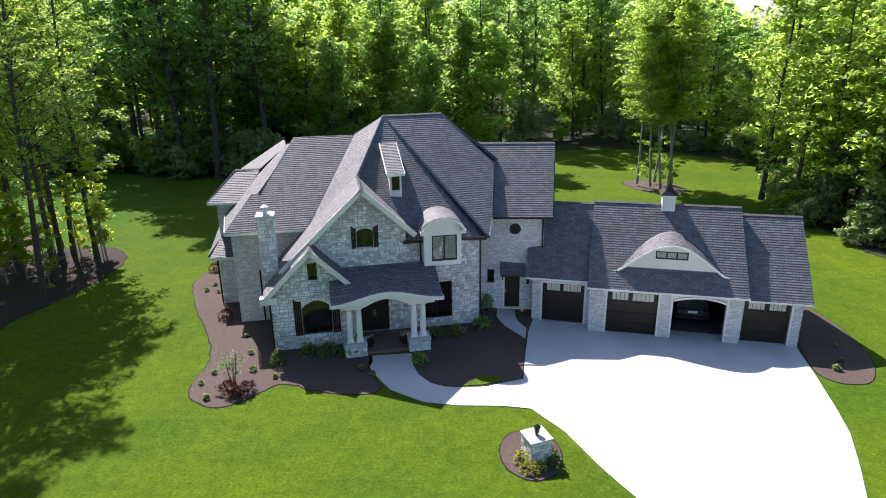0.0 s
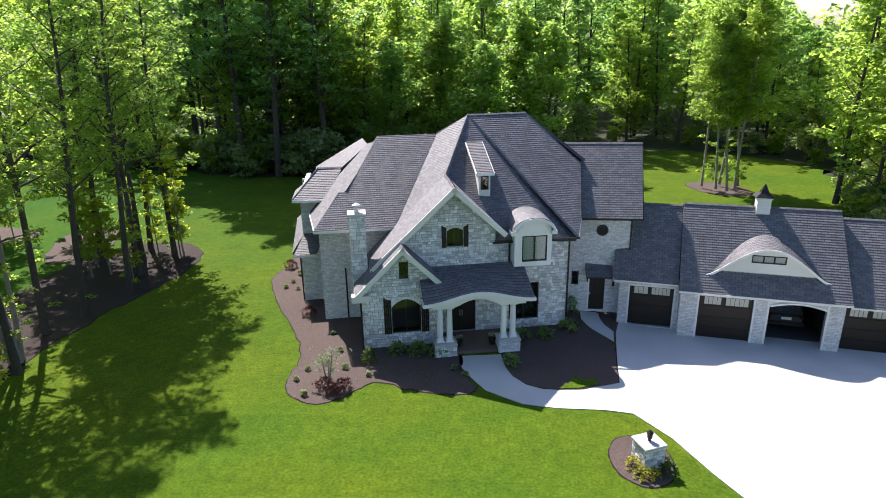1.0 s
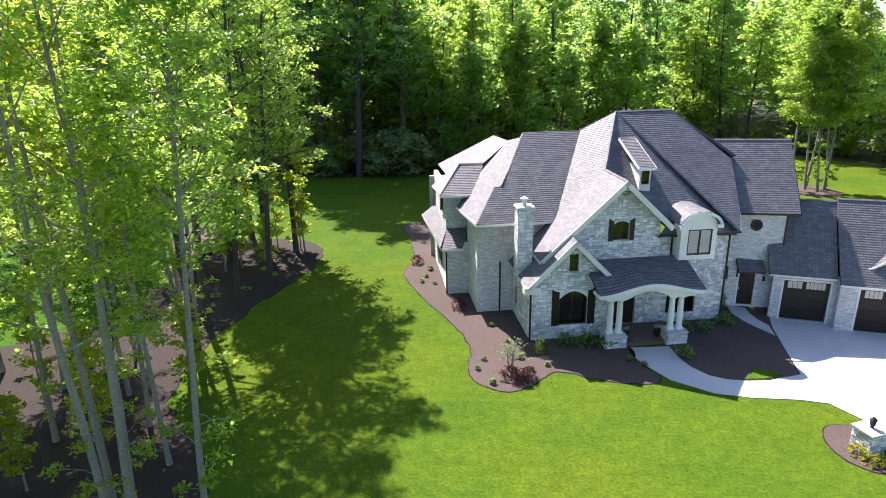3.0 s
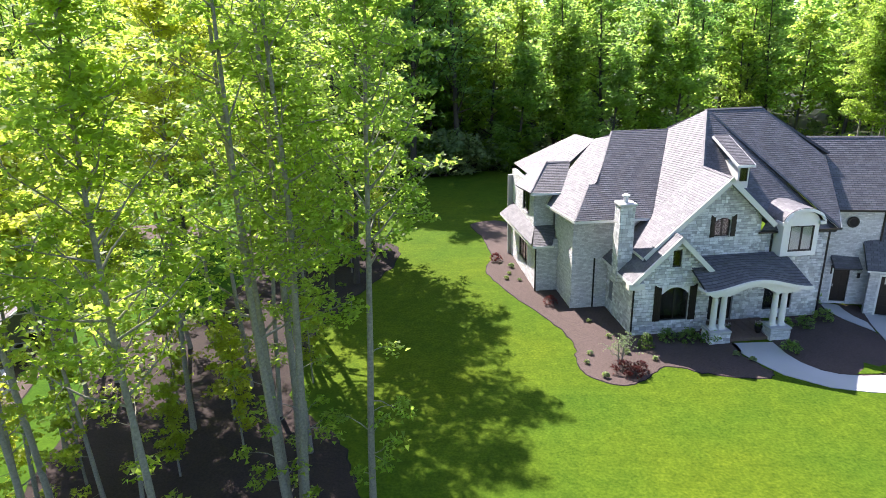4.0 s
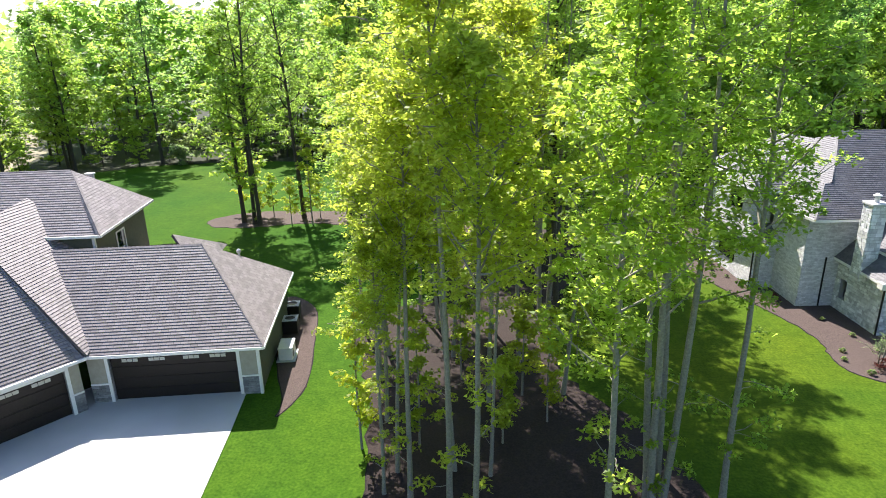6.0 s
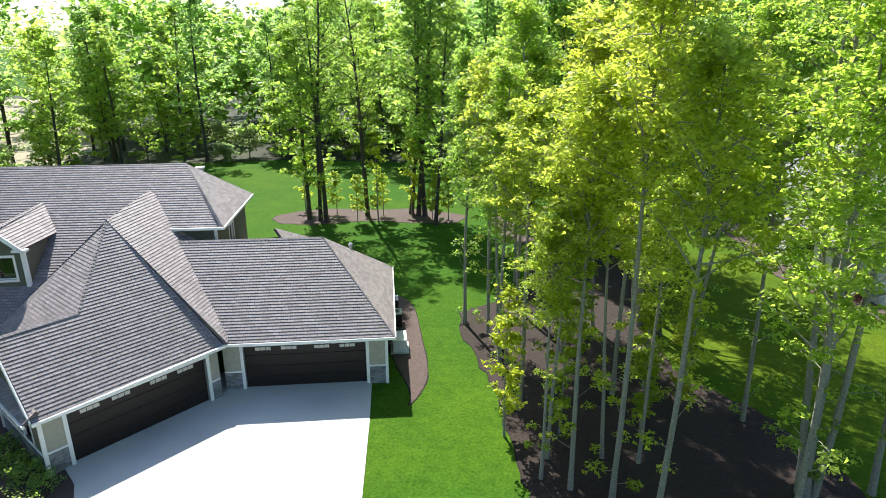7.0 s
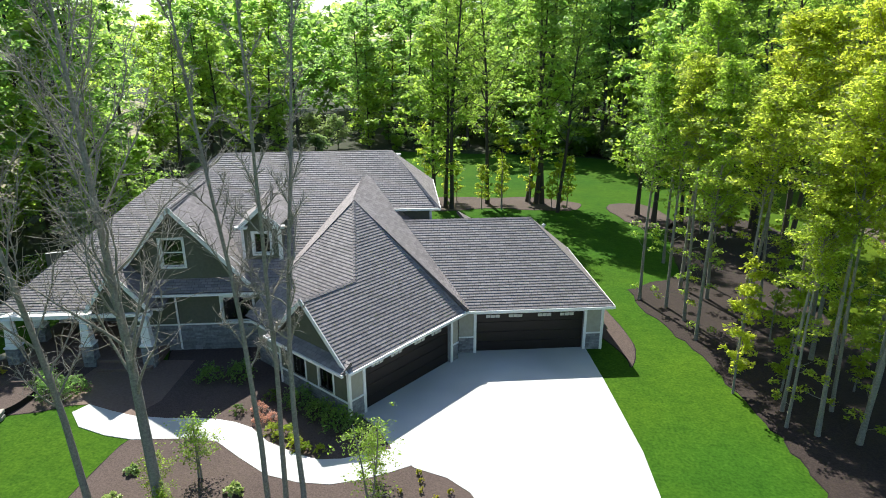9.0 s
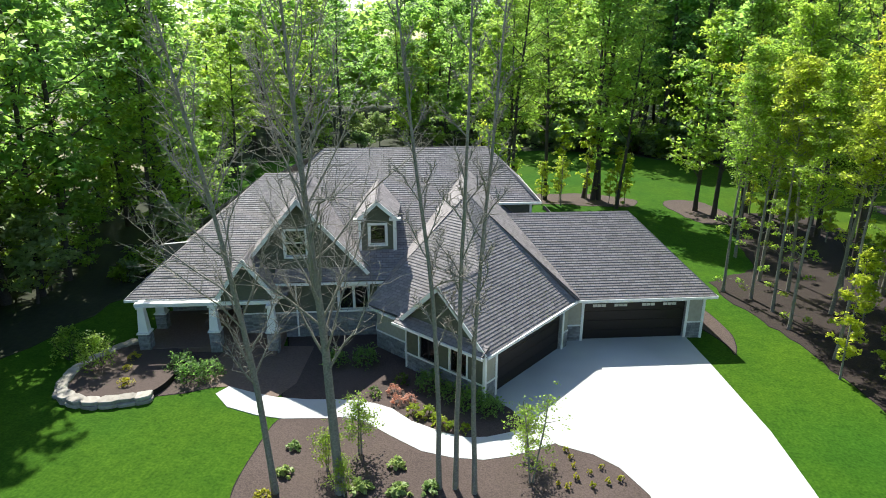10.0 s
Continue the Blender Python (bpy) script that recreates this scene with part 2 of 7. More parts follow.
def lathe(bm, rings, seg=16, at=(0, 0, 0), cap=True):
    rows = []
    for r, z in rings:
        rows.append([bm.verts.new((at[0] + r * math.cos(2 * math.pi * k / seg), at[1] + r * math.sin(2 * math.pi * k / seg), at[2] + z)) for k in range(seg)])
    for a, b in zip(rows, rows[1:]):
        for k in range(seg):
            bm.faces.new((a[k], a[(k + 1) % seg], b[(k + 1) % seg], b[k]))
    if cap:
        bm.faces.new(rows[-1])
        bm.faces.new(list(reversed(rows[0])))


def cut(poly, a, b, c, keep=1):
    """Clips a flat polygon of 2D points to keep * (a x + b y - c) >= 0."""
    out = []
    for i, p in enumerate(poly):
        q = poly[(i + 1) % len(poly)]
        dp, dq = keep * (a * p[0] + b * p[1] - c), keep * (a * q[0] + b * q[1] - c)
        if dp >= 0:
            out.append(p)
        if (dp > 0 and dq < 0) or (dp < 0 and dq > 0):
            k = dp / (dp - dq)
            out.append((p[0] + k * (q[0] - p[0]), p[1] + k * (q[1] - p[1])))
    return out


def clip_rect(poly, x0, x1, y0, y1):
    for a, b, c, k in ((1, 0, x0, 1), (1, 0, x1, -1), (0, 1, y0, 1), (0, 1, y1, -1)):
        poly = cut(poly, a, b, c, k) if len(poly) >= 3 else []
    return poly


def area(poly):
    return 0.5 * abs(sum(p[0] * q[1] - q[0] * p[1] for p, q in zip(poly, poly[1:] + poly[:1]))) if len(poly) >= 3 else 0.0


def less(rects, hole):
    """Rectangles (x0, x1, y0, y1) with a rectangular hole taken away."""
    out = []
    a0, a1, b0, b1 = hole
    for x0, x1, y0, y1 in rects:
        if a1 <= x0 or a0 >= x1 or b1 <= y0 or b0 >= y1:
            out.append((x0, x1, y0, y1))
            continue
        if a0 > x0:
            out.append((x0, a0, y0, y1))
        if a1 < x1:
            out.append((a1, x1, y0, y1))
        c0, c1 = max(a0, x0), min(a1, x1)
        if b0 > y0:
            out.append((c0, c1, y0, b0))
        if b1 < y1:
            out.append((c0, c1, b1, y1))
    return out


def prism(bm, poly, near, far, place):
    """A flat outline given depth; place(s, z, d) gives a point."""
    a = [bm.verts.new(place(x, y, near)) for x, y in poly]
    b = [bm.verts.new(place(x, y, far)) for x, y in poly]
    n = len(poly)
    bm.faces.new(a)
    bm.faces.new(list(reversed(b)))
    for i in range(n):
        bm.faces.new((a[i], b[i], b[(i + 1) % n], a[(i + 1) % n]))


def wall_place(p, q):
    """Points on the wall that runs from p to q in plan: s along it, z up, d out of it (to the right-hand side of p to q)."""
    p, q = Vector((*p, 0)), Vector((*q, 0))
    d = (q - p).normalized()
    o = Vector((d.y, -d.x, 0))
    return lambda s, z, out: p + d * s + o * out + Vector((0, 0, z))


def wall(name, parent, m, p, q, outline, holes=(), thick=0.25, mat=None, label=""):
    """An upright wall with real openings. outline: (s, z) points, convex. holes: (s0, s1, z0, z1)."""
    bm = bmesh.new()
    place = wall_place(p, q)
    xs = [a for a, _ in outline]
    zs = [b for _, b in outline]
    rects = [(min(xs), max(xs), min(zs), max(zs))]
    for h in holes:
        rects = less(rects, h)
    for r in rects:
        c = clip_rect(list(outline), *r)
        if area(c) > 1e-4:
            prism(bm, c, 0.0, -thick, place)
    bmesh.ops.recalc_face_normals(bm, faces=bm.faces)
    return part(name, bm, mat, parent, label, m)


def ashlar(outline, holes, rng, row=(0.1, 0.21), width=(0.15, 0.38), gap=0.026):
    """Stones of uneven courses within a wall's outline, as flat polygons."""
    xs = [a for a, _ in outline]
    zs = [b for _, b in outline]
    z = min(zs)
    out = []
    while z < max(zs):
        h = rng.uniform(*row)
        s = min(xs) - rng.uniform(0, 0.3)
        while s < max(xs):
            w = rng.uniform(*width)
            cells = [(s, s + w, z, z + h)]
            if h > 0.26 and rng.random() < 0.3:
                k = rng.uniform(0.4, 0.6)
                cells = [(s, s + w, z, z + h * k), (s, s + w, z + h * k, z + h)]
            for cell in cells:
                rects = [cell]
                for ho in holes:
                    rects = less(rects, ho)
                for r in rects:
                    c = clip_rect(list(outline), r[0] + gap / 2, r[1] - gap / 2, r[2] + gap / 2, r[3] - gap / 2)
                    if area(c) > 0.003:
                        out.append(c)
            s += w
        z += h
    return out


def stones(parent, m, p, q, outline, holes, seed, proud=0.03, mat=None, fill=None, single=0, name="stone", **kw):
    """Lays stones on a wall; the first `single` are parts of their own, the rest one part."""
    rng = random.Random(seed)
    place = wall_place(p, q)
    polys = ashlar(outline, holes, rng, **kw)
    rng.shuffle(polys)
    inv = anchor(parent).inverted() @ m
    for c in polys[:single]:
        bm = bmesh.new()
        prism(bm, c, proud * rng.uniform(0.6, 1.3), 0.001, place)
        bmesh.ops.recalc_face_normals(bm, faces=bm.faces)
        part(name, bm, mat, parent, "", m)
    if polys[single:]:
        bm = bmesh.new()
        for c in polys[single:]:
            prism(bm, c, proud * rng.uniform(0.6, 1.3), 0.001, place)
        bmesh.ops.recalc_face_normals(bm, faces=bm.faces)
        tagged(part(name + "_facing", bm, fill, parent, "", m), kind="stuff")


def roof_face(name, parent, m, pts, mat, course=0.155, thick=0.14, lip=0.019, label=""):
    """A flat roof slope with its courses of shingles as stepped strips over a solid deck. pts: corners in the frame m."""
    P = [Vector(p) for p in pts]
    n = Vector((0, 0, 0))
    for a, b in zip(P, P[1:] + P[:1]):
        n += (a - P[0]).cross(b - P[0])
    n.normalize()
    if n.z < 0:
        n = -n
        P.reverse()
    up = (Vector((0, 0, 1)) - n * n.z).normalized()
    al = up.cross(n).normalized()
    o = P[0]
    flat = [((p - o).dot(al), (p - o).dot(up)) for p in P]
    bm = bmesh.new()
    uvl = bm.loops.layers.uv.new("UVMap")

    def at(x, y, h):
        return o + al * x + up * y + n * h
    low, high = min(y for _, y in flat), max(y for _, y in flat)
    # deck
    a = [bm.verts.new(at(x, y, 0)) for x, y in flat]
    b = [bm.verts.new(at(x, y, -thick)) for x, y in flat]
    k = len(flat)
    bm.faces.new(list(reversed(b)))
    for i in range(k):
        bm.faces.new((a[i], a[(i + 1) % k], b[(i + 1) % k], b[i]))
    y = low
    row = 0
    while y < high - 1e-4:
        c = cut(cut(flat, 0, 1, y, 1), 0, 1, y + course, -1) if y + course < high else cut(flat, 0, 1, y, 1)
        if len(c) >= 3 and area(c) > 1e-4:
            hgt = [lip * (1.15 - (py - y) / course) + 0.004 for _, py in c]
            vs = [bm.verts.new(at(px, py, h)) for (px, py), h in zip(c, hgt)]
            try:
                f = bm.faces.new(vs)
            except ValueError:
                y += course
                row += 1
                continue
            for lp, (px, py) in zip(f.loops, c):
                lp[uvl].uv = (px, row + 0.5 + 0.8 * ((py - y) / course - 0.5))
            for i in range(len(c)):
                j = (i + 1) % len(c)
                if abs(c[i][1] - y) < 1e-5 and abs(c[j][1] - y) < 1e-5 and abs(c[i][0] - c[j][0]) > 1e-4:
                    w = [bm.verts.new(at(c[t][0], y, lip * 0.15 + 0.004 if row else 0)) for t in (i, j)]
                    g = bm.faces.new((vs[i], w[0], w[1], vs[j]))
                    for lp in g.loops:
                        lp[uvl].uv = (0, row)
        y += course
        row += 1
    bmesh.ops.remove_doubles(bm, verts=bm.verts, dist=2e-4)
    return part(name, bm, mat, parent, label, m)


def edge(name, parent, m, lines, w, h, mat, label=""):
    for p, q in lines:
        bm = bmesh.new()
        beam(bm, p, q, w, h)
        part(name, bm, mat, parent, label, m)


def ridge_cap(parent, m, lines, mat):
    """Overlapping cap shingles along each ridge and hip."""
    for p, q in lines:
        bm = bmesh.new()
        uvl = bm.loops.layers.uv.new("UVMap")
        p, q = Vector(p), Vector(q)
        d = (q - p)
        L = d.length
        d.normalize()
        side = d.cross(Vector((0, 0, 1))).normalized()
        up = side.cross(d).normalized()
        k = max(1, int(L / 0.2))
        last = None
        for i in range(k + 1):
            a = p + d * (L * i / k)
            for h in (0.03, 0.052):
                ring = [bm.verts.new(a + side * s * 0.11 + up * (h - abs(s) * 0.08)) for s in (-1, 0, 1)]
                if last:
                    for t in (0, 1):
                        g = bm.faces.new((last[t], last[t + 1], ring[t + 1], ring[t]))
                        for lp in g.loops:
                            lp[uvl].uv = (i * 0.33 + 0.1, i + 0.5)
                last = ring
        bmesh.ops.recalc_face_normals(bm, faces=bm.faces)
        part("ridge_cap", bm, mat, parent, "", m)


def window(parent, m, p, q, hole, cols=2, rows=1, frame_mat=None, name="window", deep=0.1, trim=None, trim_w=0.1, shutters=None, grid_w=0.035, blind=None):
    """A window set in a wall's opening: frame, panes, bars, and trim and shutters where they are."""
    s0, s1, z0, z1 = hole
    place = wall_place(p, q)
    d = place(1, 0, 0) - place(0, 0, 0)
    base = m @ Matrix.Translation(place((s0 + s1) / 2, z0, 0)) @ Matrix.Rotation(math.atan2(d.y, d.x), 4, "Z")
    w, h = s1 - s0, z1 - z0
    f = 0.06
    y0, y1 = deep - 0.05, deep + 0.03
    fr = part("frame" if parent else name, boxes((-w / 2, -w / 2 + f, y0, y1, 0, h), (w / 2 - f, w / 2, y0, y1, 0, h), (-w / 2 + f, w / 2 - f, y0, y1, 0, f), (-w / 2 + f, w / 2 - f, y0, y1, h - f, h)), frame_mat, parent, "", base)
    fr.name = name
    gw = (w - 2 * f) / cols
    gh = (h - 2 * f) / rows
    for i in range(cols):
        for j in range(rows):
            x = -w / 2 + f + gw * i
            z = f + gh * j
            g = part("pane", boxes((x + 0.003, x + gw - 0.003, deep - 0.012, deep, z + 0.003, z + gh - 0.003)), GLASS, fr, "", base)
            g.visible_shadow = False
    if blind:
        # An added pale panel behind the glass paints in the reflected sky.
        part("blind", boxes((-w / 2 + f, w / 2 - f, deep + 0.035, deep + 0.045, h * blind, h - f)), PANE_GLARE, fr, "pale panel for reflected sky", base)
    k = 0.5
    # Dark liner added behind the glass in place of an unlit room.
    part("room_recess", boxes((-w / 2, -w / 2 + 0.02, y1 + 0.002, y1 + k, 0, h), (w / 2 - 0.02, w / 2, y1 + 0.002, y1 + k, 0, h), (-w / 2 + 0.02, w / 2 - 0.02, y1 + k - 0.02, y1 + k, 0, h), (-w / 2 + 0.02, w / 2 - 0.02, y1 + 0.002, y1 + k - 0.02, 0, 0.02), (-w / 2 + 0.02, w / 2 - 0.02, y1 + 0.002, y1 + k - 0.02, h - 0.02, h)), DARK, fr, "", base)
    for i in range(1, cols):
        x = -w / 2 + f + gw * i
        part("mullion", boxes((x - grid_w, x + grid_w, y0 + 0.004, y1, f, h - f)), frame_mat, fr, "", base)
    for j in range(1, rows):
        z = f + gh * j
        part("transom_bar", boxes((-w / 2 + f, w / 2 - f, y0 + 0.008, y1, z - grid_w * 0.7, z + grid_w * 0.7)), frame_mat, fr, "", base)
    if trim:
        t = trim_w
        part("casing", boxes((-w / 2 - t, -w / 2, -0.05, 0.04, -t, h + t), (w / 2, w / 2 + t, -0.05, 0.04, -t, h + t), (-w / 2, w / 2, -0.045, 0.04, h, h + t), (-w / 2, w / 2, -0.06, 0.04, -t, 0)), trim, fr, "", base)
    if shutters:
        for s in (-1, 1):
            bm = bmesh.new()
            sw, lo, hi = shutters
            for k in range(4):
                a = s * (w / 2 + 0.03 + sw * k / 4)
                b = s * (w / 2 + 0.03 + sw * (k + 0.93) / 4)
                rise = 0.16 * ((k + 0.5) / 4) ** 2 if s else 0
                box(bm, min(a, b), max(a, b), -0.09, -0.035, lo, h + hi + rise)
            a, b = sorted((s * (w / 2 + 0.03), s * (w / 2 + 0.03 + sw)))
            box(bm, a, b, -0.11, -0.09, 0.25, 0.37)
            box(bm, a, b, -0.11, -0.09, h - 0.37, h - 0.25)
            part("shutter", bm, DARKWOOD, fr, "dark wooden plank shutter", base)
    return fr


def garage_door(parent, m, p, q, hole, glass_at=(), name="garage_door", mat=None, band=(0.79, 0.96)):
    s0, s1, z0, z1 = hole
    place = wall_place(p, q)
    d = place(1, 0, 0) - place(0, 0, 0)
    base = m @ Matrix.Translation(place((s0 + s1) / 2, z0, 0)) @ Matrix.Rotation(math.atan2(d.y, d.x), 4, "Z")
    w, h = s1 - s0, z1 - z0
    ob = part(name, boxes((-w / 2, w / 2, 0.2, 0.24, 0, h)), mat or DARKWOOD, parent, "dark stained sectional garage door", base)
    n = 4
    for i in range(n):
        part("panel", boxes((-w / 2 + 0.01, w / 2 - 0.01, 0.165, 0.2, h * i / n + 0.008, h * (i + 1) / n - 0.008), bevel=0.006), mat or DARKWOOD, ob, "", base)
    for a, b in glass_at:
        x0, x1 = -w / 2 + w * a, -w / 2 + w * b
        za, zb = h * band[0], h * band[1]
        part("lite", boxes((x0, x1, 0.15, 0.163, za, zb)), LITE, ob, "pale garage door lite", base)
        k = max(2, round((x1 - x0) / 0.22))
        part("lite_bars", boxes(*[(x0 + (x1 - x0) * i / k - 0.01, x0 + (x1 - x0) * i / k + 0.01, 0.135, 0.15, za, zb) for i in range(k + 1)]), DARKWOOD, ob, "", base)
    return ob


# On the dark house this pale colour paints in sky reflected by the lites.
LITE = mottled("pale_lite", (0.5, 0.48, 0.42), (0.62, 0.6, 0.55), 20.0, 0.3, 0.0)

# ---- ground ----
def smooth_loop(pts, n=6):
    """A closed curve through the points."""
    out = []
    k = len(pts)
    for i in range(k):
        p0, p1, p2, p3 = (Vector(pts[(i + j - 1) % k]) for j in range(4))
        for t in range(n):
            t /= n
            out.append(0.5 * (2 * p1 + (p2 - p0) * t + (2 * p0 - 5 * p1 + 4 * p2 - p3) * t * t + (3 * p1 - p0 - 3 * p2 + p3) * t ** 3))
    return [(v.x, v.y) for v in out]


def gh(x):
    """The ground lies a little lower before the garages of the stone house."""
    return -0.38 * min(1.0, max(0.0, (x - 10.0) / 4.0))


def drape(bm):
    for x in (10.0, 14.0):
        bmesh.ops.bisect_plane(bm, geom=[*bm.verts, *bm.edges, *bm.faces], plane_co=(x, 0, 0), plane_no=(1, 0, 0))
    for v in bm.verts:
        v.co.z += gh(v.co.x)


def sheet(name, outline, z, mat, label, category, kind="structure", smooth=True, depth=0.12, crown=0.0, wob=0.0, seed=1):
    """A slab or bed on the ground with the given outline, its top at z."""
    rng = random.Random(seed)
    pts = smooth_loop(outline) if smooth else list(outline)
    bm = bmesh.new()
    c = Vector((sum(p[0] for p in pts) / len(pts), sum(p[1] for p in pts) / len(pts), 0))
    if wob:
        pts = [(x + rng.gauss(0, wob), y + rng.gauss(0, wob)) for x, y in pts]
    top = [bm.verts.new((x, y, z)) for x, y in pts]
    low = [bm.verts.new((x, y, z - depth)) for x, y in pts]
    k = len(pts)
    f = bm.faces.new(top)
    for i in range(k):
        bm.faces.new((top[i], low[i], low[(i + 1) % k], top[(i + 1) % k]))
    if crown:
        ins = bmesh.ops.inset_region(bm, faces=[f], thickness=0.25, depth=crown)
    bmesh.ops.triangulate(bm, faces=[g for g in bm.faces if len(g.verts) > 4])
    drape(bm)
    bmesh.ops.recalc_face_normals(bm, faces=bm.faces)
    ob = tagged(part(name, bm, mat), label, category, "", kind)
    if mat is MULCH or mat is SHADE_MULCH:
        cm = bmesh.new()
        side = 1.0 if sum(p[0] * q[1] - q[0] * p[1] for p, q in zip(pts, pts[1:] + pts[:1])) > 0 else -1.0
        inner, outer = [], []
        for i, (x, y) in enumerate(pts):
            d = (Vector(pts[(i + 1) % k]) - Vector(pts[i - 1])).normalized() * side
            w = 0.055 * rng.uniform(0.6, 1.4)
            inner.append(cm.verts.new((x, y, z - 0.012)))
            outer.append(cm.verts.new((x + d.y * w, y - d.x * w, 0.008)))
        for i in range(k):
            cm.faces.new((inner[i], outer[i], outer[(i + 1) % k], inner[(i + 1) % k]))
        drape(cm)
        bmesh.ops.recalc_face_normals(cm, faces=cm.faces)
        part("cut_edge", cm, SOIL, ob, "dark spade-cut soil edge")
    return ob


def ground():
    bm = bmesh.new()
    bmesh.ops.create_grid(bm, x_segments=60, y_segments=60, size=1.0)
    for v in bm.verts:
        for i in (0, 1):
            v.co[i] = math.copysign(abs(v.co[i]) ** 2.2 * 2600, v.co[i])
        v.co.x -= 10
        v.co.y += 30
    drape(bm)
    return tagged(part("ground", bm, LAWN), "mown green lawn spreading round both houses", "lawn", "", "structure")


ground()
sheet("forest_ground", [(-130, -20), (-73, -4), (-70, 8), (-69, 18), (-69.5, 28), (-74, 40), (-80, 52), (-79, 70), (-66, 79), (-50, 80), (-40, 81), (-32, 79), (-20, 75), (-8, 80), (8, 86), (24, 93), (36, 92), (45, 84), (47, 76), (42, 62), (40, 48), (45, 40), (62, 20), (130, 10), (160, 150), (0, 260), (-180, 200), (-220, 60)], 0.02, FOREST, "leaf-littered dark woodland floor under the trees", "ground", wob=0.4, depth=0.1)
sheet("field", [(-94, 44), (-93, 58), (-94, 72), (-102, 92), (-130, 126), (-190, 165), (-205, 70), (-140, 34), (-104, 36)], 0.05, STUBBLE, "pale dry field beyond the western woods", "field", wob=0.6)
sheet("driveway", [(13.0, 36.6), (12.3, 34.4), (11.73, 31.64), (11.22, 28.79), (11.24, 26.34), (12.48, 24.7), (13.41, 22.6), (14.7, 20.2), (16.5, 16.0), (18.2, 8.0), (18.5, -12), (18.5, -70), (24.5, -70), (24.5, -12), (23.6, 8.0), (22.3, 15.5), (22.6, 20.2), (23.6, 22.2), (24.6, 24.4), (25.2, 26.5), (25.9, 29.3), (26.5, 32.0), (27.0, 33.2), (20, 35.0)], 0.035, CONCRETE, "wide pale concrete driveway in front of the garages", "driveway", smooth=False)
sheet("front_walk", [(3.44, 31.3), (3.5, 30.4), (3.85, 29.5), (4.75, 28.01), (6.38, 26.89), (7.9, 26.55), (9.6, 26.45), (11.24, 26.34), (11.22, 28.9), (10.4, 28.5), (9.4, 28.1), (8.4, 28.02), (7.4, 28.15), (6.7, 28.5), (6.1, 29.3), (5.8, 30.2), (5.65, 31.5)], 0.03, CONCRETE, "curved pale concrete walk to the front porch", "walk", smooth=False)
sheet("side_walk", [(10.75, 37.3), (10.6, 36.0), (10.9, 34.9), (11.5, 34.0), (11.95, 33.3), (12.2, 34.6), (11.85, 35.4), (11.75, 36.2), (11.8, 37.0)], 0.03, CONCRETE, "small curved concrete walk to the side door", "walk", smooth=False)
sheet("planting_bed", [(-9.32, 45.22), (-9.7, 42.27), (-8.3, 38.41), (-5.9, 33.9), (-4.9, 31.09), (-4.95, 28.62), (-4.07, 27.13), (-2.68, 26.85), (-1.64, 27.75), (-0.45, 28.7), (1.23, 28.0), (3.6, 27.6), (4.3, 28.3), (3.5, 29.9), (3.4, 31.6), (-1, 37), (-4.5, 42), (-6, 52), (-8.5, 55.5), (-11.2, 54.4), (-10, 50.0)], 0.03, MULCH, "brown bark mulch bed along the stone house", "planting bed", wob=0.05, crown=0.03)
sheet("planting_bed", [(5.7, 31.6), (5.95, 29.6), (6.8, 28.5), (8.5, 28.05), (10.4, 28.55), (11.18, 29.0), (11.65, 31.6), (11.9, 33.2), (11.1, 34.4), (10.5, 35.9), (10.6, 37.2), (8, 36)], 0.025, MULCH, "dark bark mulch bed between walk and driveway", "planting bed", wob=0.03, crown=0.03)
sheet("planting_bed", [(11.0, 24.66), (10.0, 24.3), (9.53, 23.2), (9.8, 22.0), (10.7, 21.5), (11.7, 22.1), (12.0, 23.2), (11.8, 24.2)], 0.03, MULCH, "round mulch bed with a stone pillar on the lawn", "planting bed", crown=0.05)
sheet("planting_bed", [(27.0, 33.0), (26.4, 31.0), (26.1, 29.2), (26.9, 28.3), (28.4, 28.6), (29.8, 31.2), (30.2, 36.0), (28.5, 40), (27.5, 37)], 0.03, MULCH, "dark mulch bed beside the garage end wall", "planting bed", crown=0.03)
sheet("planting_bed", [(11.75, 37.1), (11.8, 36.2), (11.8, 35.3), (12.1, 34.5), (11.98, 33.4), (12.35, 34.4), (12.7, 35.6), (13.05, 37.2)], 0.02, MULCH, "small mulch bed between side walk and driveway", "planting bed", smooth=False)
sheet("grass_patch", [(8.2, 28.15), (9.2, 28.2), (10.2, 28.6), (10.0, 29.1), (9.6, 28.9), (9.1, 29.3), (8.8, 28.7)], 0.066, LAWN, "small patch of grass in a mulch bed", "lawn", smooth=False)
# This bed's colour already holds some of the shade under the trees.
sheet("woodland_bed", [(-30.5, 29.4), (-28.7, 24.5), (-27.3, 20.5), (-26.1, 16), (-25.4, 13), (-24.5, 9), (-20, 7), (-15.4, 8), (-13.4, 12), (-13.3, 16), (-14.5, 19.5), (-15.8, 22), (-18.2, 24.5), (-19.3, 28), (-19, 34), (-17.5, 40), (-16.5, 46), (-19, 50), (-23.5, 50), (-26, 46), (-26.5, 40), (-27, 34), (-29.5, 31.8)], 0.03, SHADE_MULCH, "long mulch bed darkened for the shade of young trees", "planting bed", wob=0.12, crown=0.04)
sheet("planting_bed", [(-51.5, 50.6), (-50, 47.8), (-46, 48.2), (-42, 50.0), (-38, 50.0), (-34.2, 50.6), (-33.6, 53.2), (-38, 55), (-43, 54.2), (-48, 53.4)], 0.03, MULCH, "mulch bed with trees behind the dark house", "planting bed", wob=0.1, crown=0.04)
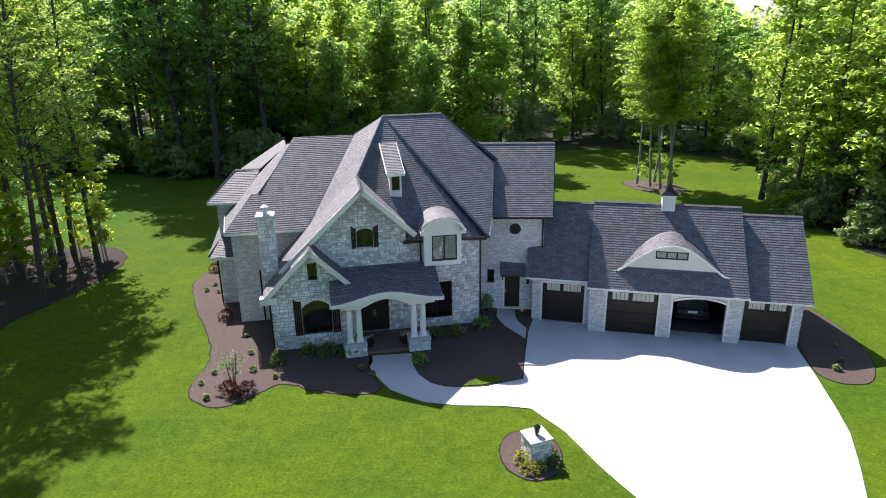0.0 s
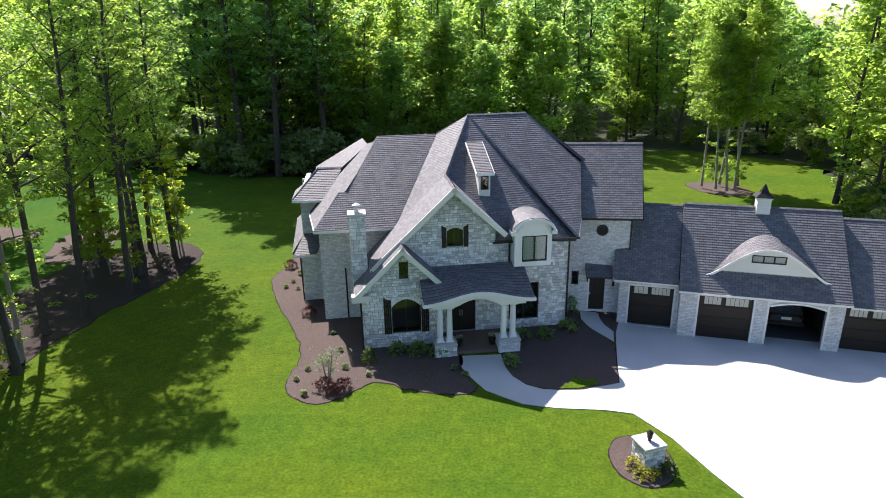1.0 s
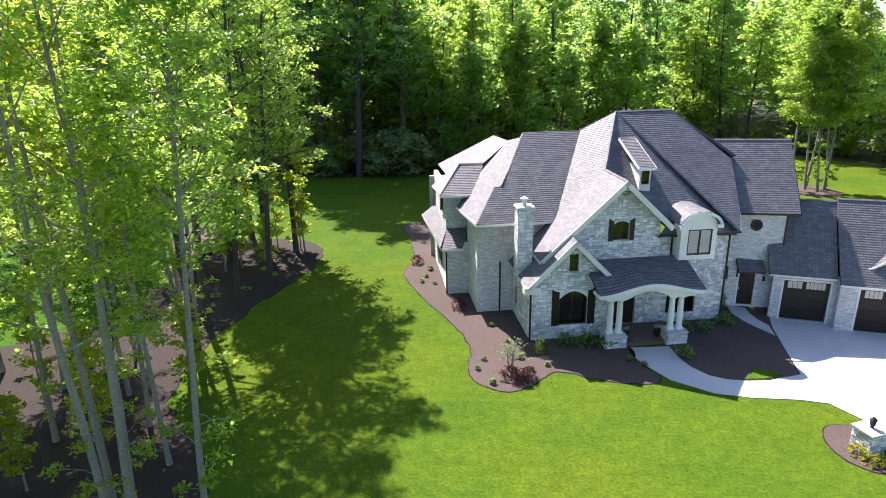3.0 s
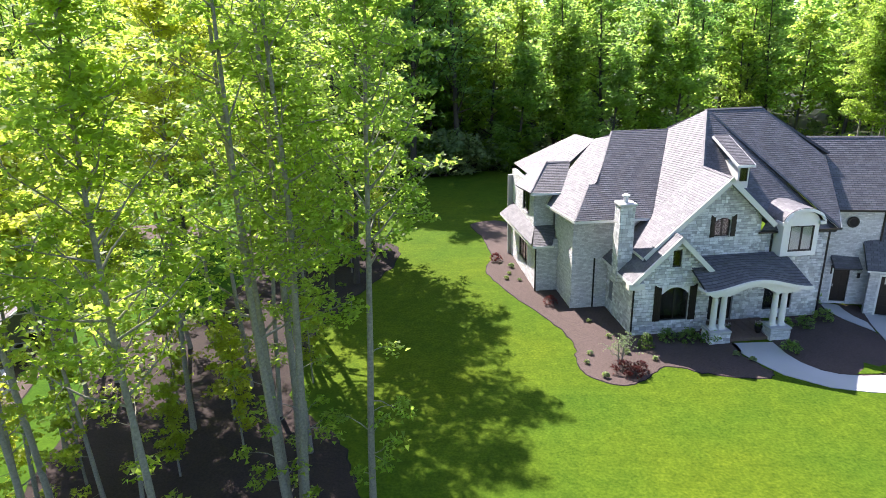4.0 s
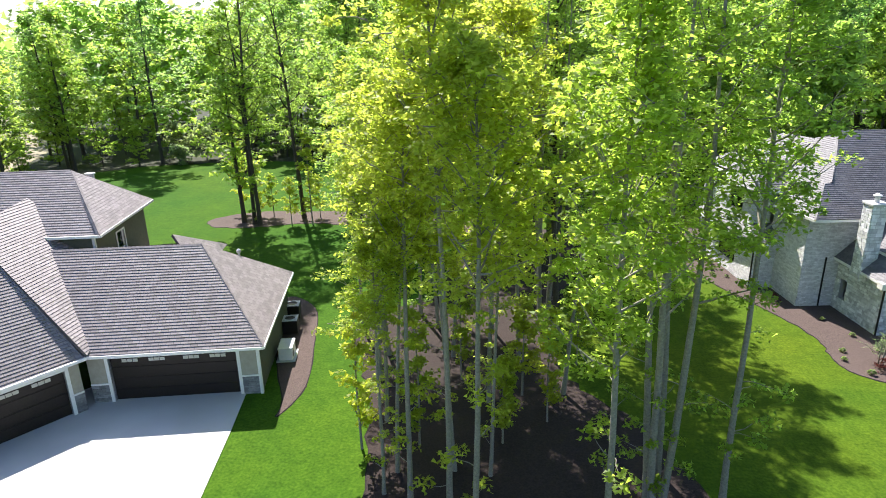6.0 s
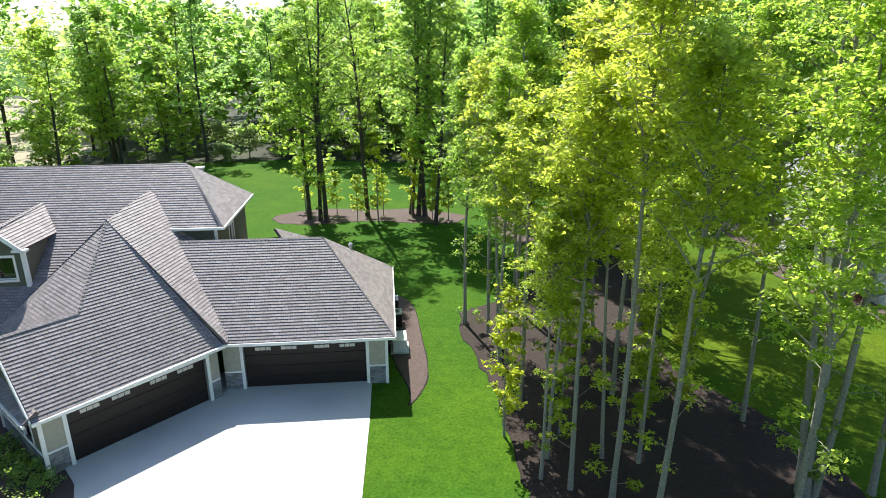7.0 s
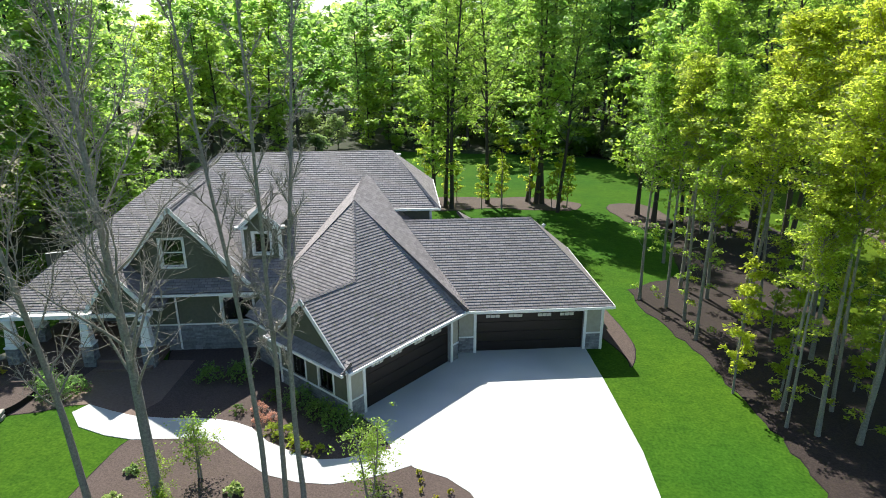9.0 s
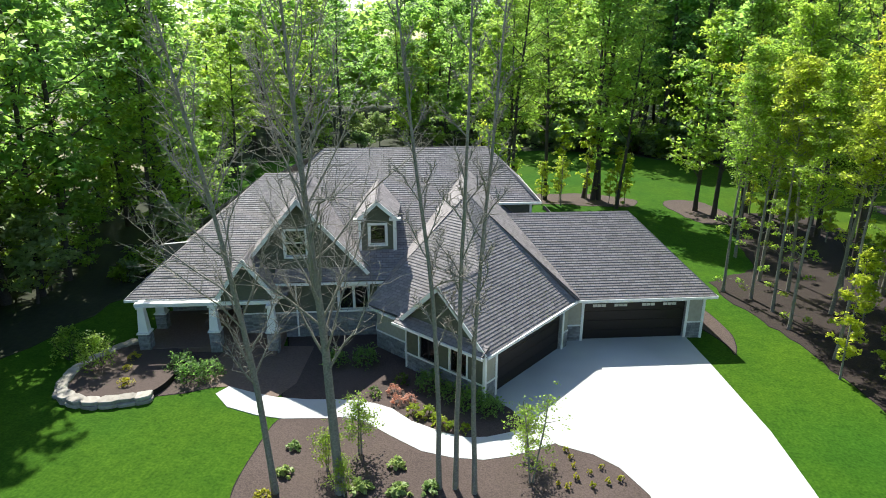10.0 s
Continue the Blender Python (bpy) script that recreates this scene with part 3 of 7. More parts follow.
sheet("planting_bed", [(-30.8, 53.0), (-29.6, 48.0), (-27.9, 45.4), (-25.5, 46.4), (-25.6, 50.5), (-27.5, 54.0)], 0.03, MULCH, "mulch bed at the edge of the back lawn", "planting bed", wob=0.1, crown=0.04)
sheet("planting_bed", [(28.6, 72), (28.8, 68.5), (30.6, 66.2), (33.4, 66.6), (34.0, 69.5), (31.8, 72.4)], 0.03, MULCH, "mulch bed round a few trees on the back lawn", "planting bed", wob=0.1, crown=0.04)
# the second house's ground
sheet("driveway", [(-43.9, 13.2), (-42.8, 12.4), (-41.7, 11.0), (-40.6, 10.1), (-39.2, 9.75), (-38.2, 9.1), (-37.2, 7.7), (-36.3, 4), (-35.9, -2), (-35.8, -14), (-35.8, -70), (-30.4, -70), (-30.4, -14), (-30.4, -2), (-30.7, 4), (-31.1, 9), (-31.6, 12.8), (-32.9, 18.4), (-33.8, 21.9), (-34.6, 24), (-41, 22), (-45, 15)], 0.035, CONCRETE, "pale concrete driveway by the dark house", "driveway", smooth=False)
sheet("front_walk", [(-56.8, 10.97), (-55.7, 10.06), (-54.14, 9.72), (-52.8, 9.67), (-50.85, 10.09), (-50.3, 10.28), (-49.15, 10.2), (-47.75, 9.42), (-46.18, 8.63), (-44.82, 8.45), (-43.54, 8.56), (-42.44, 9.03), (-41.44, 9.67), (-40.5, 10.4), (-41.6, 11.2), (-42.7, 10.6), (-43.6, 10.1), (-44.5, 9.88), (-45.53, 10.06), (-47.07, 10.61), (-48.17, 11.39), (-49.06, 11.64), (-49.94, 11.71), (-51.0, 11.6), (-52.3, 11.35), (-53.8, 11.25), (-55.0, 11.4), (-56.5, 11.7)], 0.034, CONCRETE, "winding pale concrete walk to the porch", "walk", smooth=False)
sheet("paver_walk", [(-57.5, 11.4), (-56.5, 11.7), (-55.0, 11.4), (-53.8, 11.25), (-53.4, 12.6), (-54.0, 16.4), (-58.6, 15.6), (-58.6, 13.2)], 0.028, PAVER, "dark brown paved walk before the porch", "walk", smooth=False)
sheet("planting_bed", [(-52.5, 4.6), (-52.9, 7.5), (-52.8, 9.8), (-51.0, 10.4), (-49.6, 10.6), (-48.9, 10.4), (-47.6, 9.7), (-46.1, 8.9), (-44.8, 8.75), (-43.5, 8.85), (-42.3, 9.3), (-41.2, 10.0), (-40.35, 10.6), (-38.6, 9.8), (-37.3, 8.6), (-36.9, 7.2), (-38.5, 3), (-42, 0), (-47, -1), (-51, 1)], 0.02, MULCH, "wide mulch bed with small plants beside the walk", "planting bed")
sheet("planting_bed", [(-53.4, 11.2), (-51.0, 11.4), (-49.4, 11.5), (-48.0, 11.2), (-46.6, 10.3), (-45.1, 9.8), (-43.9, 9.8), (-42.4, 10.3), (-41.4, 11.0), (-42.6, 12.6), (-45, 15), (-48.5, 20), (-53, 19), (-56, 18), (-54.2, 14)], 0.02, MULCH, "mulch bed with flowers along the house wall", "planting bed")
sheet("planting_bed", [(-64.4, 10.1), (-62.9, 9.3), (-61.3, 9.35), (-60.1, 9.85), (-59.5, 10.7), (-59.7, 12.6), (-60.6, 14.2), (-63.5, 14.2), (-64.7, 12.0)], 0.3, MULCH, "raised mulch bed behind a low stone edge", "planting bed", depth=0.4, crown=0.02)
sheet("planting_bed", [(-59.6, 10.2), (-58.4, 10.75), (-57.4, 11.4), (-58.5, 13.2), (-58.6, 14.8), (-62.5, 14.6), (-60.4, 12.6)], 0.02, MULCH, "dark mulch bed with evergreens before the porch", "planting bed", smooth=False)
sheet("planting_bed", [(-33.1, 23.8), (-31.7, 21.2), (-31.4, 19.9), (-31.1, 22.5), (-32.2, 26.5), (-34, 31.5), (-36.5, 33), (-35, 28)], 0.03, MULCH, "narrow mulch bed beside the garage side wall", "planting bed", crown=0.02)

# ---- the stone house ----
F1 = pose(0, 0, 0, 0, 0, 10)
FG = pose(0, 0, 0, 0, 0, -14)
FW = pose(0, 0, 0, 0, 0, -4)
house = thing("stone_house", (2.5, 37.0, 0), "large pale limestone house with steep grey shingle roofs", "house", yaw=10)

# corners of the roofs: ridge, gable, wings
RL, RR = (10.95, 39.3, 11.35), (14.6, 39.5, 11.35)
GB, GP, GL = (9.0, 35.4, 8.58), (9.0, 32.3, 8.58), (4.5, 32.3, 4.37)
WB = (6.15, 35.3, 5.92)
GLb = (4.5, 35.3, 4.37)
LRr, LRl = (9.2, 40.7, 10.02), (5.5, 40.7, 10.02)
LE0, LEc = (6.05, 35.1, 5.78), (1.55, 35.1, 5.78)
GR = (11.85, 32.3, 5.92)
EV = 32.65
EZ = 5.4
A1 = (15.9, EV, EZ)
A2 = (17.2, 36.5, 8.6)
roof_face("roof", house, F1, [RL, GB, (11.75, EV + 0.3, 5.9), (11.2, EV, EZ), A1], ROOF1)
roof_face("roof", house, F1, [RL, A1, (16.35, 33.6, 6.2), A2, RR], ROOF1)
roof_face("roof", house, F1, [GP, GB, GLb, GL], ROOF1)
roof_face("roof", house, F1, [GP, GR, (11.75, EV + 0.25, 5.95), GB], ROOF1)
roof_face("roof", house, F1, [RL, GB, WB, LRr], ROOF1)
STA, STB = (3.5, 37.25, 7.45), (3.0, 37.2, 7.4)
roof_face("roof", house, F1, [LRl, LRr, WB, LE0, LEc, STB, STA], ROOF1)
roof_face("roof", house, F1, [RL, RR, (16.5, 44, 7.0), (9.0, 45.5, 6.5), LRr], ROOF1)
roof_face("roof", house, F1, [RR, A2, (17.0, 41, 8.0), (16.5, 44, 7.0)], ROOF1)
# left wing: hipped end, back hip and side bump
FK, FV = (4.4, 45.5, 9.45), (4.85, 42.0, 9.38)
LEl = (1.0, 39.4, 5.75)
TIP, TIPb = (1.0, 49.4, 6.6), (1.0, 45.4, 6.75)
roof_face("roof", house, F1, [LRl, STA, STB, LEc, LEl, (2.9, 41.2, 7.75), FV], ROOF1)
roof_face("roof", house, F1, [FK, FV, (2.6, 41.6, 7.8), TIPb, TIP], ROOF1)
roof_face("roof", house, F1, [FK, TIP, (8, 50.2, 6.4), (9, 46, 7.5), LRr, LRl, FV], ROOF1)
SBl, SBr, SBf, SBt = (1.6, 41.9, 7.98), (3.2, 41.8, 7.98), (0.02, 39.55, 6.48), (-0.4, 43.7, 6.6)
roof_face("roof", house, F1, [SBl, SBr, (1.95, 39.3, 6.5), SBf], ROOF1)
roof_face("roof", house, F1, [SBl, SBf, SBt, (1.6, 44.8, 7.2)], ROOF1)
# skirt roof of the side bump
roof_face("roof", house, F1, [(0.5, 40.3, 4.1), (0.5, 46.5, 4.1), (-0.5, 47.0, 3.3), (-0.05, 38.5, 3.3)], ROOF1)
roof_face("roof", house, F1, [(0.5, 40.3, 4.1), (-0.05, 38.5, 3.3), (1.2, 38.5, 3.3), (2.0, 40.3, 4.1)], ROOF1)
edge("hip_board", house, F1, [((RL[0], RL[1], RL[2] - 0.2), (A1[0] - 0.1, A1[1] + 0.2, A1[2] - 0.12))], 0.34, 0.06, ROOF1)
# small front gable over the bay
SP, SLf, SRf = (6.15, 31.5, 5.72), (3.6, 31.5, 3.2), (8.15, 31.5, 3.72)
roof_face("roof", house, F1, [SP, (6.15, 34.4, 5.72), (6.15, 36.2, 5.72), (3.6, 36.2, 3.2), SLf], ROOF1)
roof_face("roof", house, F1, [SP, SRf, (8.15, 33.0, 3.72), (6.15, 34.4, 5.72)], ROOF1)
ridge_cap(house, F1, [(RL, RR), (RL, A1), (RL, GB), (GP, GB), (LRl, LRr), (LRl, STA), (STB, LEc), (RR, A2), (SP, (6.15, 33.0, 5.72)), (SBl, SBr), (SBl, SBf)], ROOF1)
edge("fascia", house, F1, [(LE0, LEc), (LEc, LEl), (SBf, (1.95, 39.3, 6.5)), (GL, GLb), ((-0.05, 38.47, 3.29), (1.3, 38.47, 3.29)), ((-0.06, 38.5, 3.29), (-0.51, 47.0, 3.29)), (SLf, (3.6, 36.2, 3.2)), ((15.92, EV, EZ), (16.35, 33.6, 6.15))], 0.05, 0.15, TRIM, "white painted fascia")
edge("gutter", house, F1, [((11.1, EV - 0.02, EZ - 0.02), (15.95, EV - 0.02, EZ - 0.02))], 0.07, 0.1, BRONZE, "dark bronze gutter")
edge("rake_board", house, F1, [((GP[0], 32.27, 8.6), (GL[0], 32.27, 4.39)), ((GP[0], 32.27, 8.6), (GR[0], 32.27, 5.94))], 0.1, 0.27, STUCCO, "pale rake board")
edge("rake_board", house, F1, [((SP[0], 31.47, 5.74), (SLf[0], 31.47, 3.22)), ((SP[0], 31.47, 5.74), (SRf[0], 31.47, 3.74))], 0.1, 0.25, STUCCO, "pale rake board")
part("eave_return", boxes((3.45, 4.35, 31.42, 31.9, 2.88, 3.25), bevel=0.02), STUCCO, house, "", F1)

# walls with stone facing


def stone_wall(p, q, outline, holes=(), seed=1, single=0, m=F1, name="wall", mat=None, fill=None, brick=False, **kw):
    w = wall(name, house, m, p, q, outline, holes, 0.28, MORTAR)
    if brick or m is FG or m is FW:
        stones(w, m, p, q, outline, holes, seed, 0.02, BRICKS, BRICK_FILL, single, row=(0.088, 0.092), width=(0.22, 0.27), gap=0.012, name="brick")
        return w
    stones(w, m, p, q, outline, holes, seed, 0.045, STONE, STONE_FILL, single, **kw)
    return w


def arch_head(parent, m, p, q, hole, rise):
    """Fills the upper corners of an opening so that its top is an arch."""
    a, b, _, top = hole
    place = wall_place(p, q)
    n = 12
    for side in (0, 1):
        bm = bmesh.new()
        arc = []
        for i in range(n // 2 + 1):
            f = i / n if side == 0 else 1 - i / n
            arc.append((a + (b - a) * f, top - rise * (2 * f - 1) ** 2))
        for (x0, z0), (x1, z1) in zip(arc, arc[1:]):
            quad = [(x0, z0), (x1, z1), (x1, top + 0.004), (x0, top + 0.004)]
            if side:
                quad.reverse()
            prism(bm, quad, 0.04, -0.06, place)
        bmesh.ops.remove_doubles(bm, verts=bm.verts, dist=1e-4)
        bmesh.ops.recalc_face_normals(bm, faces=bm.faces)
        part("arch_stone", bm, STONE, parent, "", m)


# big gable wall
gw = (3.75, 4.62, 5.2, 6.25)
w_gable = stone_wall((4.9, 32.85), (11.3, 32.85), [(0, 3.0), (6.4, 3.0), (6.4, 6.2), (4.1, 8.35), (0, 4.5)], [gw], 3, 200)
window(w_gable, F1, (4.9, 32.85), (11.3, 32.85), gw, 2, 1, BRONZE, shutters=(0.26, -0.02, 0.05))
arch_head(w_gable, F1, (4.9, 32.85), (11.3, 32.85), gw, 0.16)
# right front wall
rw = (1.25, 2.95, 0.55, 2.75)
w_right = stone_wall((10.9, 33.0), (15.45, 33.0), [(0, 0), (4.55, 0), (4.55, 5.3), (0, 5.3)], [rw, (1.5, 3.1, 4.25, 5.3)], 4, 260)
window(w_right, F1, (10.9, 33.0), (15.45, 33.0), rw, 2, 1, BRONZE)
stone_wall((15.45, 33.0), (15.45, 35.6), [(0, 0), (2.6, 0), (2.6, 5.8), (0, 5.3)], (), 5)
# bay under the small gable
bw = (1.55, 3.1, 0.8, 2.75)
sw = (2.02, 2.5, 3.9, 4.85)
w_bay = stone_wall((3.95, 31.9), (8.2, 31.9), [(0, 0), (4.25, 0), (4.25, 3.5), (2.2, 5.5), (0, 3.35)], [bw, sw], 6, 230)
window(w_bay, F1, (3.95, 31.9), (8.2, 31.9), bw, 2, 1, BRONZE, shutters=(0.4, 0.0, 0.02))
window(w_bay, F1, (3.95, 31.9), (8.2, 31.9), sw, 1, 1, BRONZE)
stone_wall((3.95, 36.0), (3.95, 31.9), [(0, 0), (4.1, 0), (4.1, 3.3), (0, 3.3)], [(0.5, 1.1, 0.8, 2.0)], 7)
stone_wall((8.2, 31.9), (8.2, 32.85), [(0, 0), (0.95, 0), (0.95, 3.6), (0, 3.6)], (), 8)
arch_head(w_bay, F1, (3.95, 31.9), (8.2, 31.9), bw, 0.42)
# entry wall behind the porch
w_entry = stone_wall((8.2, 32.85), (11.0, 32.85), [(0, 0), (2.8, 0), (2.8, 3.9), (0, 3.9)], [(0.35, 2.0, 0.15, 2.75)], 9)
# left wing
stone_wall((1.75, 36.0), (6.2, 36.0), [(0, 0), (4.45, 0), (4.45, 5.8), (0, 5.8)], (), 10, brick=True)
stone_wall((1.75, 39.9), (1.75, 36.0), [(0, 0), (3.9, 0), (3.9, 5.75), (0, 5.75)], (), 11, brick=True)
stone_wall((0.35, 39.1), (1.75, 39.1), [(0, 0), (1.4, 0), (1.4, 3.5), (0, 3.5)], (), 17, brick=True)
stone_wall((0.45, 40.35), (1.75, 40.35), [(0, 3.3), (1.3, 3.3), (1.3, 6.6), (0, 6.6)], (), 12, brick=True)
lo, hi = (3.0, 5.6, 0.9, 2.6), (3.6, 5.6, 4.5, 6.0)
wall("wall", house, F1, (1.75, 39.9), (1.75, 39.1), [(0, 0), (0.8, 0), (0.8, 3.5), (0, 3.5)], (), 0.2, MORTAR)
w_low = stone_wall((0.35, 47.2), (0.35, 39.1), [(0, 0), (8.1, 0), (8.1, 3.4), (0, 3.4)], [lo], 16, brick=True)
w_side = stone_wall((0.45, 47.2), (0.45, 40.35), [(0, 3.3), (6.85, 3.3), (6.85, 6.6), (0, 6.6)], [hi], 13, brick=True)
window(w_low, F1, (0.35, 47.2), (0.35, 39.1), lo, 3, 1, BRONZE)
window(w_side, F1, (0.45, 47.2), (0.45, 40.35), hi, 2, 1, BRONZE)
# back walls close the house
wall("wall", house, F1, (17, 45.5), (0.1, 47.2), [(0, 0), (17.0, 0), (17.0, 6.2), (0, 6.2)], (), 0.25, MORTAR)
# right wing
RWL, RWR = (7.0, 37.75), (10.75, 37.55)
rd = (1.55, 2.45, 0.15, 2.2)
rs = (0.5, 0.9, 1.7, 2.55)
w_rw = stone_wall(RWL, RWR, [(0, 0), (3.75, 0), (3.75, 5.8), (0, 5.8)], [rd, rs], 14, m=FW, row=(0.1, 0.16), width=(0.22, 0.42), single=150)
window(w_rw, FW, RWL, RWR, rs, 1, 2, BRONZE)
stone_wall(RWR, (10.9, 44.0), [(0, 0), (6.4, 0), (6.4, 5.8), (3.3, 9.0), (0, 5.8)], (), 15, m=FW, brick=True)
R0, R1 = (6.0, 41.0, 9.62), (11.6, 41.0, 9.62)
E0, E1 = (7.5, 37.1, 6.0), (11.2, 37.1, 6.0)
roof_face("roof", house, FW, [R0, R1, E1, E0], ROOF1)
roof_face("roof", house, FW, [R1, R0, (6.0, 45, 6.0), (11.4, 45, 6.0)], ROOF1)
ridge_cap(house, FW, [(R0, R1)], ROOF1)
edge("gutter", house, FW, [(E0, E1)], 0.08, 0.11, BRONZE, "dark bronze gutter")
edge("rake_board", house, FW, [((11.6, 41.0, 9.6), (11.24, 37.1, 5.98)), ((11.6, 41, 9.6), (11.4, 45, 5.98))], 0.05, 0.1, BRONZE)
# round window
rb = FW @ Matrix.Translation((9.1, 37.62, 5.15)) @ Matrix.Rotation(radians(90), 4, "X")
bm = bmesh.new()
lathe(bm, [(0.2, 0.0), (0.32, 0.0), (0.34, 0.04), (0.32, 0.09), (0.24, 0.09), (0.2, 0.05)], 24, cap=False)
rwin = part("round_window", bm, BRONZE, w_rw, "round dark-framed window", rb)
# The pane itself is coloured dark for the unlit room behind it.
bm = bmesh.new()
lathe(bm, [(0.24, 0.035), (0.24, 0.055)], 24)
part("pane", bm, DARK, rwin, "", rb)
# side door with a small hood
db = FW @ Matrix.Translation((RWL[0] + 2.0, RWL[1] - 0.12, 0.15))
sd = part("side_door", boxes((-0.45, 0.45, 0.06, 0.11, 0, 2.05)), DARKWOOD, w_rw, "dark panelled side door", db)
part("door_frame", boxes((-0.53, -0.45, 0.0, 0.13, 0, 2.13), (0.45, 0.53, 0.0, 0.13, 0, 2.13), (-0.45, 0.45, 0.0, 0.13, 2.05, 2.13)), TRIM, sd, "white door frame", db)
for x0, x1, z0, z1 in ((-0.36, -0.04, 0.2, 0.9), (0.04, 0.36, 0.2, 0.9), (-0.36, -0.04, 1.05, 1.9), (0.04, 0.36, 1.05, 1.9)):
    part("panel", boxes((x0, x1, 0.045, 0.06, z0, z1), bevel=0.01), DARKWOOD, sd, "", db)
part("door_handle", boxes((-0.4, -0.36, 0.02, 0.06, 0.95, 1.1)), METAL, sd, "", db)
roof_face("door_hood", house, db, [(-0.75, 0.1, 2.95), (0.75, 0.1, 2.95), (0.75, -0.75, 2.35), (-0.75, -0.75, 2.35)], ROOF1, label="small shingled door hood")
part("hood_bracket", boxes((-0.62, -0.54, -0.6, 0.1, 2.2, 2.3), (-0.62, -0.54, 0.0, 0.1, 1.75, 2.2)), DARKWOOD, house, "", db)
part("hood_bracket", boxes((0.54, 0.62, -0.6, 0.1, 2.2, 2.3), (0.54, 0.62, 0.0, 0.1, 1.75, 2.2)), DARKWOOD, house, "", db)
part("wall_lantern", boxes((0.85, 0.99, -0.12, 0.02, 1.55, 1.85), (0.88, 0.96, 0.0, 0.12, 1.8, 1.9)), BRONZE, house, "black wall lantern", db)

# chimney
bm = bmesh.new()
box(bm, 3.55, 4.35, 33.5, 34.3, 2.6, 6.95)
ch = part("chimney", bm, MORTAR, house, "limestone chimney", F1)
for k, (p, q) in enumerate((((3.55, 33.5), (4.35, 33.5)), ((4.35, 33.5), (4.35, 34.3)), ((3.55, 34.3), (3.55, 33.5)))):
    stones(ch, F1, p, q, [(0, 2.6), (0.8, 2.6), (0.8, 6.95), (0, 6.95)], (), 30 + k, 0.03, STONE, STONE_FILL, 40, row=(0.14, 0.26), width=(0.2, 0.45))
part("chimney_cap", boxes((3.46, 4.45, 33.4, 34.4, 6.95, 7.1), bevel=0.03), CONCRETE, ch, "pale cast stone cap", F1)
bm = bmesh.new()
lathe(bm, [(0.13, 0), (0.13, 0.32), (0.22, 0.34), (0.22, 0.4), (0.05, 0.5)], 12, (3.95, 33.9, 7.1))
part("flue", bm, METAL, ch, "metal flue with a cap", F1)

# narrow dormer
part("dormer_wall", boxes((10.75, 11.4, 34.75, 37.0, 7.3, 8.75)), STUCCO, house, "cream stucco dormer", F1)
roof_face("dormer_roof", house, F1, [(10.6, 34.5, 8.75), (11.55, 34.5, 8.75), (11.45, 37.4, 10.0), (10.5, 37.4, 10.0)], ROOF1)
edge("fascia", house, F1, [((10.58, 34.48, 8.75), (11.57, 34.48, 8.75)), ((10.58, 34.5, 8.75), (10.48, 37.4, 10.0)), ((11.57, 34.5, 8.75), (11.47, 37.4, 10.0))], 0.05, 0.14, TRIM)
dwin = part("dormer_window", boxes((10.86, 10.9, 34.7, 34.75, 7.78, 8.55), (11.25, 11.29, 34.7, 34.75, 7.78, 8.55), (10.9, 11.25, 34.7, 34.75, 7.78, 7.82), (10.9, 11.25, 34.7, 34.75, 8.51, 8.55)), BRONZE, house, "", F1)
part("pane", boxes((10.9, 11.25, 34.715, 34.735, 7.82, 8.51)), GLASS, dwin, "", F1)
part("backing", boxes((10.9, 11.25, 34.74, 34.749, 7.82, 8.51)), DARK, dwin, "", F1)

# arched bay dormer
bm = bmesh.new()
arc = [(12.2, 4.05), (14.25, 4.05), (14.25, 5.95)] + [(13.225 + 1.025 * math.cos(a), 5.95 + 0.62 * math.sin(a)) for a in [math.pi * k / 14 for k in range(1, 14)]] + [(12.2, 5.95)]
hole = (12.62, 14.0, 4.3, 5.75)
cells = less([(12.2, 14.25, 4.05, 6.6)], hole)
pl = wall_place((0, 32.2), (1, 32.2))
for r in cells:
    c = clip_rect(list(arc), *r)
    if area(c) > 1e-4:
        prism(bm, c, 0.0, -0.85, pl)
bmesh.ops.recalc_face_normals(bm, faces=bm.faces)
bay = part("arched_bay", bm, TRIM, house, "white arched bay dormer", F1)
window(bay, F1, (0, 32.2), (1, 32.2), hole, 2, 1, BRONZE, deep=0.06, blind=0.06)
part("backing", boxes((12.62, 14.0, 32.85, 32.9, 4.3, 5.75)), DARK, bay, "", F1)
bm = bmesh.new()
uvl = bm.loops.layers.uv.new("UVMap")
rings = []
for yy in (32.0, 33.0, 34.0, 35.0):
    ring = []
    for k in range(17):
        a = math.pi * k / 16
        ring.append((13.225 + 1.2 * math.cos(a), yy, 6.02 + 0.78 * math.sin(a)))
    rings.append([bm.verts.new(v) for v in ring])
for j, (a, b) in enumerate(zip(rings, rings[1:])):
    for k in range(16):
        f = bm.faces.new((a[k], a[k + 1], b[k + 1], b[k]))
        for lp in f.loops:
            lp[uvl].uv = (lp.vert.co.y, k * 1.0 + 0.5)
inner = [bm.verts.new((13.225 + 1.1 * math.cos(math.pi * k / 16), 32.0, 6.0 + 0.7 * math.sin(math.pi * k / 16))) for k in range(17)]
for k in range(16):
    bm.faces.new((rings[0][k + 1], rings[0][k], inner[k], inner[k + 1]))
bmesh.ops.recalc_face_normals(bm, faces=bm.faces)
ab = part("barrel_roof", bm, ROOF1, bay, "curved shingle roof", F1)
bm = bmesh.new()
